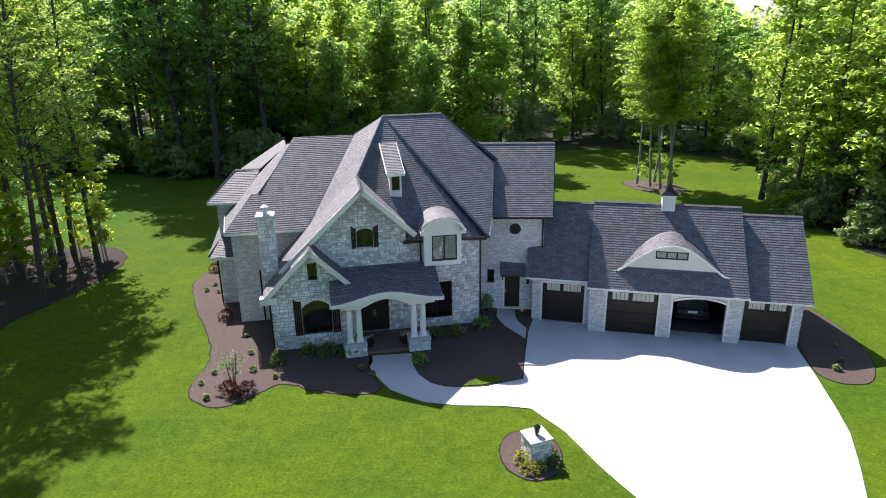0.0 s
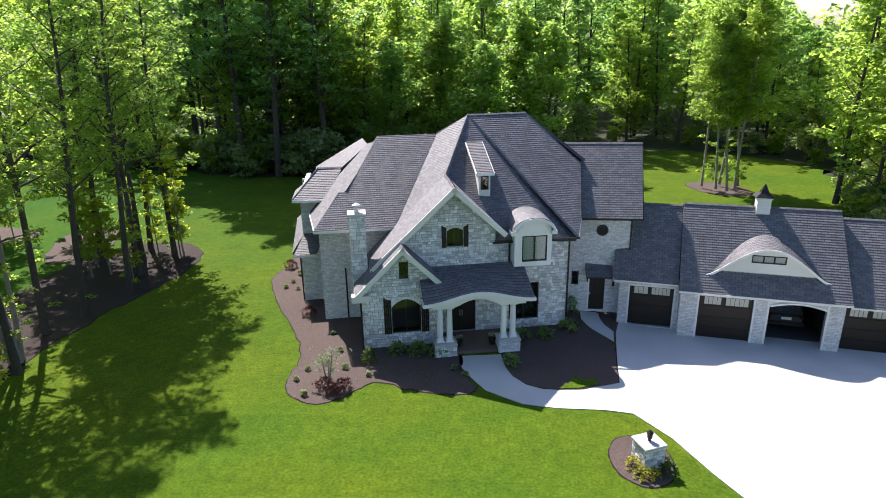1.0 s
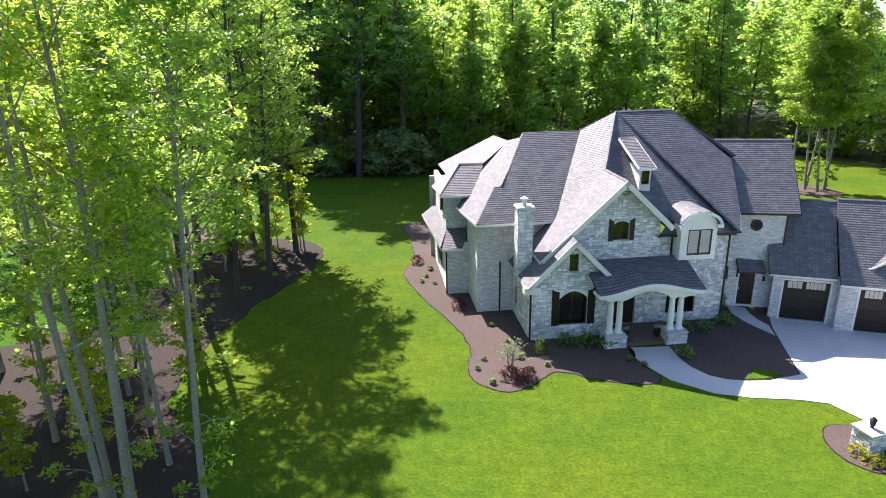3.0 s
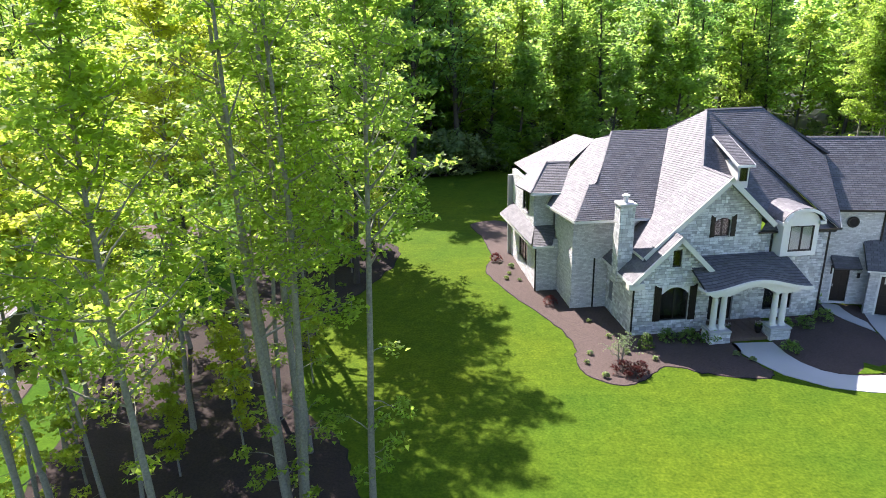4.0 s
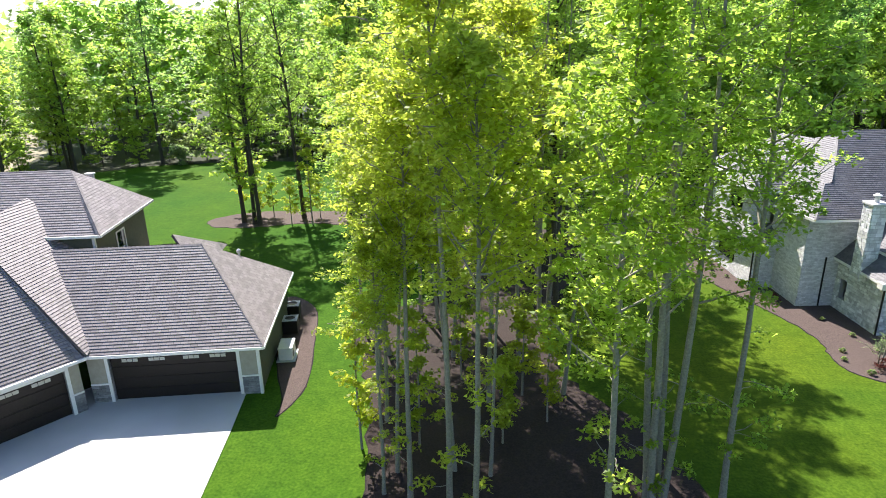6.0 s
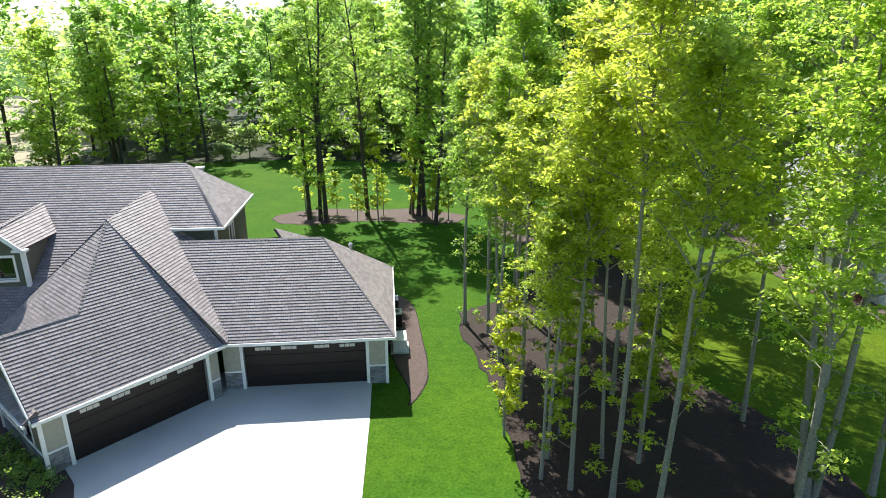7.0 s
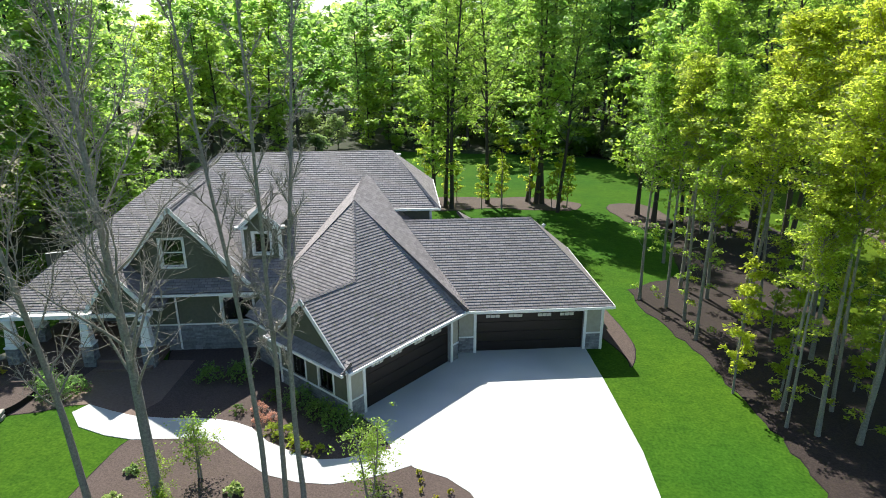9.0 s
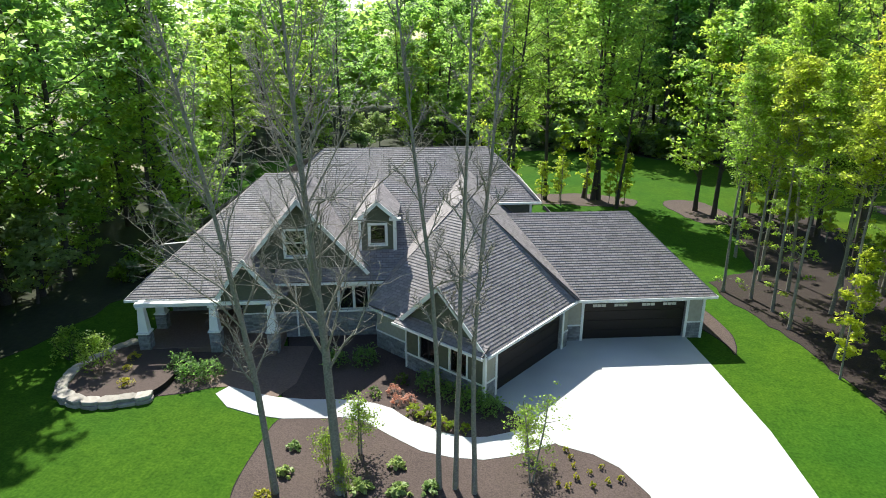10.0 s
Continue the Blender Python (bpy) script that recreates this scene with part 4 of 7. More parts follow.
for k in range(16):
    a, b = math.pi * k / 16, math.pi * (k + 1) / 16
    beam(bm, (13.225 + 1.16 * math.cos(a), 32.0, 6.02 + 0.75 * math.sin(a)), (13.225 + 1.16 * math.cos(b), 32.0, 6.02 + 0.75 * math.sin(b)), 0.08, 0.16, up=(0, 0, 1) if 3 < k < 12 else (0, 0.3, 1))
box(bm, 11.98, 12.3, 31.98, 32.6, 5.85, 6.05)
box(bm, 14.15, 14.47, 31.98, 32.6, 5.85, 6.05)
part("arch_trim", bm, TRIM, bay, "", F1)

# porch
part("porch_floor", boxes((7.9, 12.0, 30.4, 32.8, 0.0, 0.16), bevel=0.015), PAVER, house, "brown paved porch floor", F1)
for k in range(9):
    part("floor_slab", boxes((7.95 + 0.45 * k, 8.37 + 0.45 * k, 30.45, 32.75, 0.16, 0.172)), PAVER, house, "", F1)
for i, (x0, x1) in enumerate(((7.62, 8.72), (11.0, 12.1))):
    bm = bmesh.new()
    box(bm, x0, x1, 30.25, 31.15, 0, 0.62)
    pier = part("pier", bm, MORTAR, house, "square limestone pier", F1)
    for k, (p, q) in enumerate((((x0, 30.25), (x1, 30.25)), ((x1, 30.25), (x1, 31.15)), ((x0, 31.15), (x0, 30.25)))):
        L = abs(q[0] - p[0]) + abs(q[1] - p[1])
        stones(pier, F1, p, q, [(0, 0), (L, 0), (L, 0.62), (0, 0.62)], (), 50 + 4 * i + k, 0.03, STONE, STONE_FILL, 12, row=(0.14, 0.22), width=(0.2, 0.45))
    part("pier_cap", boxes((x0 - 0.06, x1 + 0.06, 30.19, 31.21, 0.62, 0.72), bevel=0.02), CONCRETE, pier, "", F1)
    for cx in ((x0 + 0.3), (x1 - 0.3)):
        bm = bmesh.new()
        box(bm, cx - 0.2, cx + 0.2, 30.5, 30.9, 0.72, 0.8)
        lathe(bm, [(0.2, 0.8), (0.185, 0.86), (0.16, 0.9), (0.165, 1.4), (0.15, 2.3), (0.135, 2.5), (0.18, 2.56), (0.19, 2.62)], 20, (cx, 30.7, 0))
        box(bm, cx - 0.21, cx + 0.21, 30.49, 30.91, 2.62, 2.72)
        part("column", bm, TRIM, house, "round tapered white column", F1)
bm = bmesh.new()
pl = wall_place((0, 30.35), (1, 30.35))
N = 18
for k in range(N):
    x0, x1 = 7.5 + 4.9 * k / N, 7.5 + 4.9 * (k + 1) / N

    def low(x):
        t = (x - 9.86) / 1.2
        return 2.72 + (0.42 * math.cos(min(1, abs(t)) * math.pi / 2) if abs(t) < 1 else 0)

    def top(x):
        t = abs(x - 9.9) / 2.7
        return 3.08 + 0.5 * (0.5 + 0.5 * math.cos(min(1, t) * math.pi))
    prism(bm, [(x0, low(x0)), (x1, low(x1)), (x1, top(x1)), (x0, top(x0))], 0.0, -0.7, pl)
bmesh.ops.remove_doubles(bm, verts=bm.verts, dist=1e-4)
bmesh.ops.recalc_face_normals(bm, faces=bm.faces)
pb = part("porch_beam", bm, TRIM, house, "white arched porch beam", F1)
# porch roof: curved front edge rising to the wall
bm = bmesh.new()
uvl = bm.loops.layers.uv.new("UVMap")
rows = []
for j in range(13):
    v = j / 12
    r = []
    for k in range(25):
        x = 7.05 + 5.75 * k / 24
        t = min(1, abs(x - 9.9) / 2.85)
        z0 = 3.13 + 0.5 * (0.5 + 0.5 * math.cos(t * math.pi))
        z1 = 4.15
        r.append((x, 30.05 + 2.75 * v, z0 + (z1 - z0) * v))
    rows.append(r)
for j in range(12):
    lo_, hi_ = rows[j], rows[j + 1]
    a = [bm.verts.new((x, y, z + 0.03)) for x, y, z in lo_]
    b = [bm.verts.new((x, y, z)) for x, y, z in hi_]
    c = [bm.verts.new((x, y, z)) for x, y, z in lo_]
    for k in range(24):
        f = bm.faces.new((a[k], a[k + 1], b[k + 1], b[k]))
        for lp, (du, dv) in zip(f.loops, ((0, 0.1), (1, 0.1), (1, 0.9), (0, 0.9))):
            lp[uvl].uv = ((k + du) * 0.24, j + dv)
        bm.faces.new((c[k], c[k + 1], a[k + 1], a[k]))
a = [bm.verts.new((x, y, z)) for x, y, z in rows[0]]
b = [bm.verts.new((x, y, z - 0.12)) for x, y, z in rows[0]]
c = [bm.verts.new((x, y, z - 0.12)) for x, y, z in rows[-1]]
for k in range(24):
    bm.faces.new((b[k], b[k + 1], a[k + 1], a[k]))
    bm.faces.new((c[k], c[k + 1], b[k + 1], b[k]))
bmesh.ops.remove_doubles(bm, verts=bm.verts, dist=1e-4)
part("porch_roof", bm, ROOF1, house, "curved shingled porch roof", F1)
bm = bmesh.new()
for k in range(24):
    beam(bm, Vector(rows[0][k]) + Vector((0, -0.04, 0.02)), Vector(rows[0][k + 1]) + Vector((0, -0.04, 0.02)), 0.1, 0.17)
box(bm, 12.35, 12.85, 29.98, 30.9, 2.98, 3.14, 0.02)
box(bm, 6.98, 7.5, 29.98, 30.9, 2.98, 3.14, 0.02)
part("porch_fascia", bm, TRIM, pb, "", F1)
# front door: double, dark
fb = F1 @ Matrix.Translation((9.4, 32.98, 0.16))
for s in (-1, 1):
    a, b = sorted((0.01 * s, 0.81 * s))
    fd = part("front_door", boxes((a, b, 0, 0.06, 0, 2.5)), DARKWOOD, house, "dark wooden front door leaf", fb)
    part("door_glass", boxes((a + 0.14, b - 0.14, -0.012, -0.002, 0.9, 2.3)), BRONZE, fd, "", fb)
    part("door_handle", boxes((0.06 * s - 0.015, 0.06 * s + 0.015, -0.06, 0.0, 0.9, 1.25)), METAL, fd, "", fb)

# garage wing of the stone house
GV0, GZ = 37.3, 0.0
EVZ = 2.5


def garage():
    doors = [(0.95, 3.65), (4.4, 7.15), (8.25, 10.55)]
    p, q = (6.9, GV0), (14.95, GV0)
    holes = [(0.98, 3.72, -0.36, 2.2), (4.5, 7.25, -0.36, 2.2)]
    w = stone_wall(p, q, [(0, -0.4), (8.05, -0.4), (8.05, 2.6), (0, 2.6)], holes, 20, 200, m=FG)
    garage_door(w, FG, p, q, holes[0], ((0.1, 0.42), (0.5, 0.92)))
    for h in holes:
        part("door_casing", boxes((h[0] - 0.1 + 6.9, h[0] + 6.9, GV0 - 0.04, GV0 + 0.2, -0.36, 2.3), (h[1] + 6.9, h[1] + 0.1 + 6.9, GV0 - 0.04, GV0 + 0.2, -0.36, 2.3), (h[0] + 6.9, h[1] + 6.9, GV0 - 0.04, GV0 + 0.2, 2.2, 2.3)), TRIM, w, "white door casing", FG)
    arch_head(w, FG, p, q, holes[1], 0.24)
    bm = bmesh.new()
    for k in range(10):
        xa, xb = (6.9 + 4.5 + 2.75 * j / 10 for j in (k, k + 1))
        za, zb = (2.2 - 0.24 * (2 * j / 10 - 1) ** 2 for j in (k, k + 1))
        beam(bm, (xa, GV0 - 0.09, za + 0.05), (xb, GV0 - 0.09, zb + 0.05), 0.07, 0.1)
    part("arch_casing", bm, TRIM, w, "white arched door casing", FG)
    p1, q1 = (3.6, 38.0), (6.9, 38.0)
    h1 = [(0.6, 3.0, -0.3, 2.15)]
    w1 = stone_wall(p1, q1, [(0, -0.4), (3.3, -0.4), (3.3, 2.6), (0, 2.6)], h1, 21, 60, m=FG)
    garage_door(w1, FG, p1, q1, h1[0], ((0.1, 0.42), (0.5, 0.92)))
    part("door_casing", boxes((4.1, 4.2, 37.96, 38.2, -0.3, 2.25), (6.6, 6.7, 37.96, 38.2, -0.3, 2.25), (4.2, 6.6, 37.96, 38.2, 2.15, 2.25)), TRIM, w1, "white door casing", FG)
    stone_wall((6.9, 38.0), (6.9, GV0), [(0, -0.4), (0.7, -0.4), (0.7, 2.6), (0, 2.6)], (), 22, 0, m=FG)
    p2, q2 = (14.95, 37.6), (18.0, 37.6)
    h2 = [(0.15, 2.5, -0.36, 2.1)]
    w2 = stone_wall(p2, q2, [(0, -0.4), (3.05, -0.4), (3.05, 2.4), (0, 2.4)], h2, 23, 60, m=FG)
    garage_door(w2, FG, p2, q2, h2[0], ((0.1, 0.45), (0.55, 0.9)))
    part("door_casing", boxes((17.45, 17.55, 37.56, 37.8, -0.36, 2.2), (15.1, 17.45, 37.56, 37.8, 2.1, 2.2)), TRIM, w2, "white door casing", FG)
    stone_wall((14.95, GV0), (14.95, 37.6), [(0, -0.4), (0.3, -0.4), (0.3, 2.5), (0, 2.5)], (), 24, 0, m=FG)
    stone_wall((18.0, 37.6), (18.0, 44.2), [(0, -0.4), (6.6, -0.4), (6.6, 2.4), (3.3, 5.8), (0, 2.4)], (), 25, 0, m=FG)
    wall("wall", house, FG, (18.0, 44.2), (3.0, 44.2), [(0, -0.4), (15.0, -0.4), (15.0, 2.5), (0, 2.5)], (), 0.25, MORTAR)
    part("garage_floor", boxes((3.8, 17.9, 38.25, 44.0, -0.5, -0.33)), GARFLOOR, house, "garage floor darkened for the shade inside", FG)
    # Dark liner added to paint in the gloom of the garage bays.
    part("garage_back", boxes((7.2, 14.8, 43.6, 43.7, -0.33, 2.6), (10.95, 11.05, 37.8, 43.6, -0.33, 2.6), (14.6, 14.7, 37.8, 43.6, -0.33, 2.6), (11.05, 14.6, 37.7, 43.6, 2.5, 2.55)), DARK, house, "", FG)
    # roofs: middle, left, right
    roof_face("roof", house, FG, [(6.85, 40.7, 6.5), (14.95, 40.7, 6.5), (15.15, 36.9, EVZ), (6.75, 36.9, EVZ)], ROOF1)
    roof_face("roof", house, FG, [(14.95, 40.7, 6.5), (6.85, 40.7, 6.5), (6.75, 44.6, EVZ), (15.15, 44.6, EVZ)], ROOF1)
    roof_face("roof", house, FG, [(3.0, 40.7, 6.35), (6.84, 40.7, 6.35), (6.75, 37.55, 2.6), (3.3, 37.55, 2.6)], ROOF1)
    roof_face("roof", house, FG, [(6.84, 40.7, 6.35), (3.0, 40.7, 6.35), (3.0, 44.6, 2.5), (6.75, 44.6, 2.5)], ROOF1)
    roof_face("roof", house, FG, [(14.96, 40.9, 6.05), (18.2, 40.9, 6.05), (18.35, 37.2, 2.3), (15.1, 37.2, 2.3)], ROOF1)
    roof_face("roof", house, FG, [(18.2, 40.9, 6.05), (14.96, 40.9, 6.05), (15.1, 44.6, 2.3), (18.35, 44.6, 2.3)], ROOF1)
    wall("gable_wall", house, FG, (14.9, 37.2), (14.9, 44.4), [(0, 2.4), (7.2, 2.4), (3.5, 6.3)], (), 0.15, STUCCO)
    ridge_cap(house, FG, [((6.85, 40.7, 6.5), (14.95, 40.7, 6.5)), ((3.4, 40.7, 6.35), (6.8, 40.7, 6.35)), ((15.0, 40.9, 6.05), (18.2, 40.9, 6.05))], ROOF1)
    edge("fascia", house, FG, [((6.73, 36.88, EVZ - 0.01), (15.17, 36.88, EVZ - 0.01)), ((3.28, 37.53, 2.58), (6.73, 37.53, 2.58)), ((15.17, 37.18, 2.29), (18.37, 37.18, 2.29))], 0.05, 0.09, TRIM)
    # eyebrow dormer
    bm = bmesh.new()
    pl = wall_place((0, 37.85), (1, 37.85))
    n = 40
    top = []
    for k in range(n + 1):
        x = 8.1 + 6.1 * k / n
        t = (x - 11.15) / 3.05
        z = 3.25 + 1.65 * (0.5 + 0.5 * math.cos(math.pi * min(1, abs(t) * 1.02))) ** 0.62
        top.append((x, z))
    win = (10.3, 12.0, 4.1, 4.55)
    for (xa, za), (xb, zb) in zip(top, top[1:]):
        for r in less([(xa, xb, 3.2, 6)], win):
            c = clip_rect([(xa, 3.2), (xb, 3.2), (xb, zb), (xa, za)], *r)
            if area(c) > 1e-5:
                prism(bm, c, 0, -0.1, pl)
    bmesh.ops.remove_doubles(bm, verts=bm.verts, dist=1e-4)
    bmesh.ops.recalc_face_normals(bm, faces=bm.faces)
    eb = part("eyebrow_dormer", bm, STUCCO, house, "cream eyebrow dormer face", FG)
    window(eb, FG, (0, 37.85), (1, 37.85), win, 3, 1, BRONZE, deep=0.05, blind=0.13)
    part("backing", boxes((10.2, 12.1, 38.0, 38.05, 4.0, 4.6)), DARK, eb, "", FG)
    bm = bmesh.new()
    uvl = bm.loops.layers.uv.new("UVMap")
    lines = []
    for j in range(10):
        v = j / 9
        row = []
        for x, z in top:
            zr = z + 0.06
            back = 36.9 + (zr - EVZ) * 3.8 / 4.0
            y = 37.68 + (max(back, 37.7) + 0.15 - 37.68) * v
            row.append((x, y, zr + 0.25 * v * (zr - 3.2) / 1.6))
        lines.append(row)
    last = [bm.verts.new((x, y, z - 0.1)) for x, y, z in lines[0]]
    for j in range(9):
        a = [bm.verts.new((x, y, z + 0.012)) for x, y, z in lines[j]]
        for k in range(n):
            bm.faces.new((last[k], last[k + 1], a[k + 1], a[k]))
        b = [bm.verts.new((x, y, z)) for x, y, z in lines[j + 1]]
        for k in range(n):
            f = bm.faces.new((a[k], a[k + 1], b[k + 1], b[k]))
            for lp, (du, dv) in zip(f.loops, ((0, 0.1), (1, 0.1), (1, 0.9), (0, 0.9))):
                lp[uvl].uv = ((k + du) * 0.2, j + dv)
        last = b
    part("eyebrow_roof", bm, ROOF1, eb, "swept shingle roof", FG)
    bm = bmesh.new()
    for k in range(n):
        (xa, ya, za), (xb, yb, zb) = lines[0][k], lines[0][k + 1]
        beam(bm, (xa, ya - 0.02, za), (xb, yb - 0.02, zb), 0.05, 0.12)
    part("eyebrow_trim", bm, TRIM, eb, "", FG)
    # cupola
    bm = bmesh.new()
    box(bm, 10.65, 11.35, 40.35, 41.05, 5.9, 7.05)
    box(bm, 10.58, 11.42, 40.28, 41.12, 7.0, 7.1, 0.02)
    cu = part("cupola", bm, TRIM, house, "white cupola on the garage ridge", FG)
    for k in range(5):
        part("louver", boxes((10.75, 11.25, 40.325, 40.35, 6.5 + 0.09 * k, 6.56 + 0.09 * k)), TRIM, cu, "", FG)
    bm = bmesh.new()
    base = [bm.verts.new(v) for v in ((10.5, 40.2, 7.1), (11.5, 40.2, 7.1), (11.5, 41.2, 7.1), (10.5, 41.2, 7.1))]
    mid = [bm.verts.new(v) for v in ((10.78, 40.48, 7.35), (11.22, 40.48, 7.35), (11.22, 40.92, 7.35), (10.78, 40.92, 7.35))]
    tip = bm.verts.new((11.0, 40.7, 7.85))
    bm.faces.new(list(reversed(base)))
    for k in range(4):
        bm.faces.new((base[k], base[(k + 1) % 4], mid[(k + 1) % 4], mid[k]))
        bm.faces.new((mid[k], mid[(k + 1) % 4], tip))
    part("cupola_roof", bm, BRONZE, cu, "dark flared metal roof", FG)


garage()

# ---- the dark house ----
F2 = pose(0, 0, 0, 0, 0, 15)
F3 = pose(0, 0, 0, 0, 0, 60)
lodge = thing("craftsman_house", (-47, 22, 0), "olive craftsman house with brown-grey shingle roofs and white trim", "house", yaw=15)
MR, MV, SL = 9.45, 38.5, 0.725


def mz(v):
    return MR - SL * (MV - v)


def lroof(pts, m=F2, name="roof", **kw):
    return roof_face(name, lodge, m, pts, ROOF2, course=0.17, lip=0.022, **kw)


EVF = 30.4
EZ2 = mz(EVF)
# main roof: front slope down to the porch and the low eave, right hip, back
lroof([(-47.8, MV, MR), (-37.3, MV, MR), (-34.6, 34.5, 6.8), (-37.5, 34.5, 6.8), (-41.2, 33.5, mz(33.5)), (-42.0, EVF, EZ2), (-49.9, EVF, EZ2), (-49.9, 33.0, mz(33.0)), (-49.3, 36.8, mz(36.8))])
lroof([(-47.8, MV, MR), (-49.3, 36.8, mz(36.8)), (-50.0, 42.5, 6.0)], label="left hip")
LOWE, LOWR, LOWT = (-44.7, 29.45, 2.45), (-43.0, 27.6, 2.45), (-43.7, EVF, EZ2 + 0.02)
lroof([LOWE, LOWR, (-40.6, 30.2, 4.3), (-41.6, 31.0, 4.2), LOWT], label="low roof between the wings")
lroof([(-37.3, MV, MR), (-34.6, 34.5, 6.8), (-34.6, 42.2, 6.8)])
lroof([(-37.3, MV, MR), (-47.8, MV, MR), (-53, 43.5, 6.3), (-34.6, 42.2, 6.8)])
PVL = 30.3
lroof([(-51.5, 38.2, 7.95), (-48.5, 38.2, 7.95), (-48.6, 34, 5.4), (-49.2, PVL, 2.9), (-57.8, PVL, 2.9)], label="porch roof slope")
lroof([(-51.5, 38.2, 7.95), (-57.8, PVL, 2.9), (-57.8, 38.8, 2.9)])
lroof([(-48.5, 38.2, 7.95), (-51.5, 38.2, 7.95), (-57.8, 44, 3.2), (-50, 44, 3.6)])
# big front gable
GPK = (-48.4, 30.5, 8.2)
lroof([GPK, (-48.4, 38.0, 8.2), (-45.4, 34.2, 4.9), (-44.75, 30.5, 4.05)])
lroof([GPK, (-52.0, 30.5, 4.1), (-52.4, 34.5, 3.9), (-48.4, 38.0, 8.2)])
# small entry gable
lroof([(-51.2, 29.4, 5.35), (-51.2, 32.0, 5.35), (-49.6, 31.5, 3.2), (-49.6, 29.4, 3.2)])
lroof([(-51.2, 29.4, 5.35), (-52.8, 29.4, 3.2), (-52.8, 31.5, 3.2), (-51.2, 32.0, 5.35)])
# dormer
lroof([(-44.3, 31.7, 7.75), (-44.3, 36.6, 7.95), (-43.0, 34.6, 6.75), (-43.2, 31.7, 6.75)])
lroof([(-44.3, 31.7, 7.75), (-45.4, 31.7, 6.75), (-45.6, 34.6, 6.75), (-44.3, 36.6, 7.95)])
# right garage wing
R2r, R2l = (-29.4, 33.85, 6.27), (-39.0, 33.85, 6.27)
lroof([R2l, R2r, (-25.8, 28.95, 2.75), (-33.7, 28.95, 2.75)])
lroof([R2r, (-25.8, 28.95, 2.75), (-25.8, 38.7, 2.75)])
lroof([R2r, R2l, (-37, 38.7, 2.75), (-25.8, 38.7, 2.75)])
# angled garage wing
PK, PK3 = (-5.1, 50.5, 7.94), (-8.1, 47.2, 5.17)
GA, GE, VA = (-11.3, 47.15, 5.13), (-11.3, 44.2, 2.65), (-3.4, 44.2, 2.65)
B1, B2 = (-10.95, 50.0, 2.7), (-10.95, 52.6, 2.65)
PK2 = (-1.7, 53.5, 8.2)
lroof([GE, VA, PK, PK3, GA], F3)
lroof([PK, PK3, B1, B2], F3)
lroof([PK, B2, PK2], F3)
lroof([PK, VA, (1.8, 49.85, 4.6), PK2], F3)
lroof([GA, PK3, (-8.6, 49.9, 2.75), (-11.3, 49.95, 2.65)], F3)
ridge_cap(lodge, F2, [((-47.8, MV, MR), (-37.3, MV, MR)), ((-37.3, MV, MR), (-34.6, 34.5, 6.8)), ((-47.8, MV, MR), (-49.3, 36.8, mz(36.8))), (R2l, R2r), (R2r, (-25.8, 28.95, 2.75)), (GPK, (-48.4, 37, 8.2)), ((-51.5, 38.2, 7.95), (-48.5, 38.2, 7.95)), ((-51.5, 38.2, 7.95), (-57.8, PVL, 2.9)), ((-44.3, 31.7, 7.75), (-44.3, 36.4, 7.93))], ROOF2)
ridge_cap(lodge, F3, [(GA, PK3), (PK3, PK), (PK, PK2), (PK, VA)], ROOF2)
edge("gutter", lodge, F2, [((-25.78, 28.92, 2.74), (-33.7, 28.92, 2.74)), ((-25.77, 28.92, 2.74), (-25.77, 38.7, 2.74)), ((-37.3, 34.47, 6.79), (-34.58, 34.47, 6.79)), ((-34.57, 34.47, 6.79), (-34.57, 42.2, 6.79)), ((-57.82, PVL - 0.03, 2.89), (-49.3, PVL - 0.03, 2.89)), ((-57.82, PVL, 2.89), (-57.82, 38.6, 2.89)), ((-43.65, EVF - 0.03, EZ2 - 0.01), (-49.9, EVF - 0.03, EZ2 - 0.01)), (LOWE, LOWR), (LOWE, LOWT)], 0.1, 0.13, TRIM, "white gutter")
edge("gutter", lodge, F3, [((-11.35, 44.16, 2.64), (-3.35, 44.16, 2.74)), ((-11.6, 44.25, 2.64), (-11.6, 50.0, 2.64))], 0.1, 0.13, TRIM, "white gutter")
edge("rake_board", lodge, F2, [((-48.4, 30.45, 8.22), (-44.73, 30.45, 4.05)), ((-48.4, 30.45, 8.22), (-52.0, 30.45, 4.1)), ((-51.2, 29.36, 5.37), (-49.55, 29.36, 3.2)), ((-51.2, 29.36, 5.37), (-52.85, 29.36, 3.2)), ((-44.3, 31.66, 7.77), (-43.18, 31.66, 6.76)), ((-44.3, 31.66, 7.77), (-45.42, 31.66, 6.76))], 0.06, 0.2, TRIM, "white rake board")
edge("rake_board", lodge, F3, [((-11.36, 47.15, 5.27), (-11.36, 44.2, 2.67)), ((-11.36, 47.15, 5.27), (-11.36, 49.9, 2.67))], 0.06, 0.2, TRIM, "white rake board")


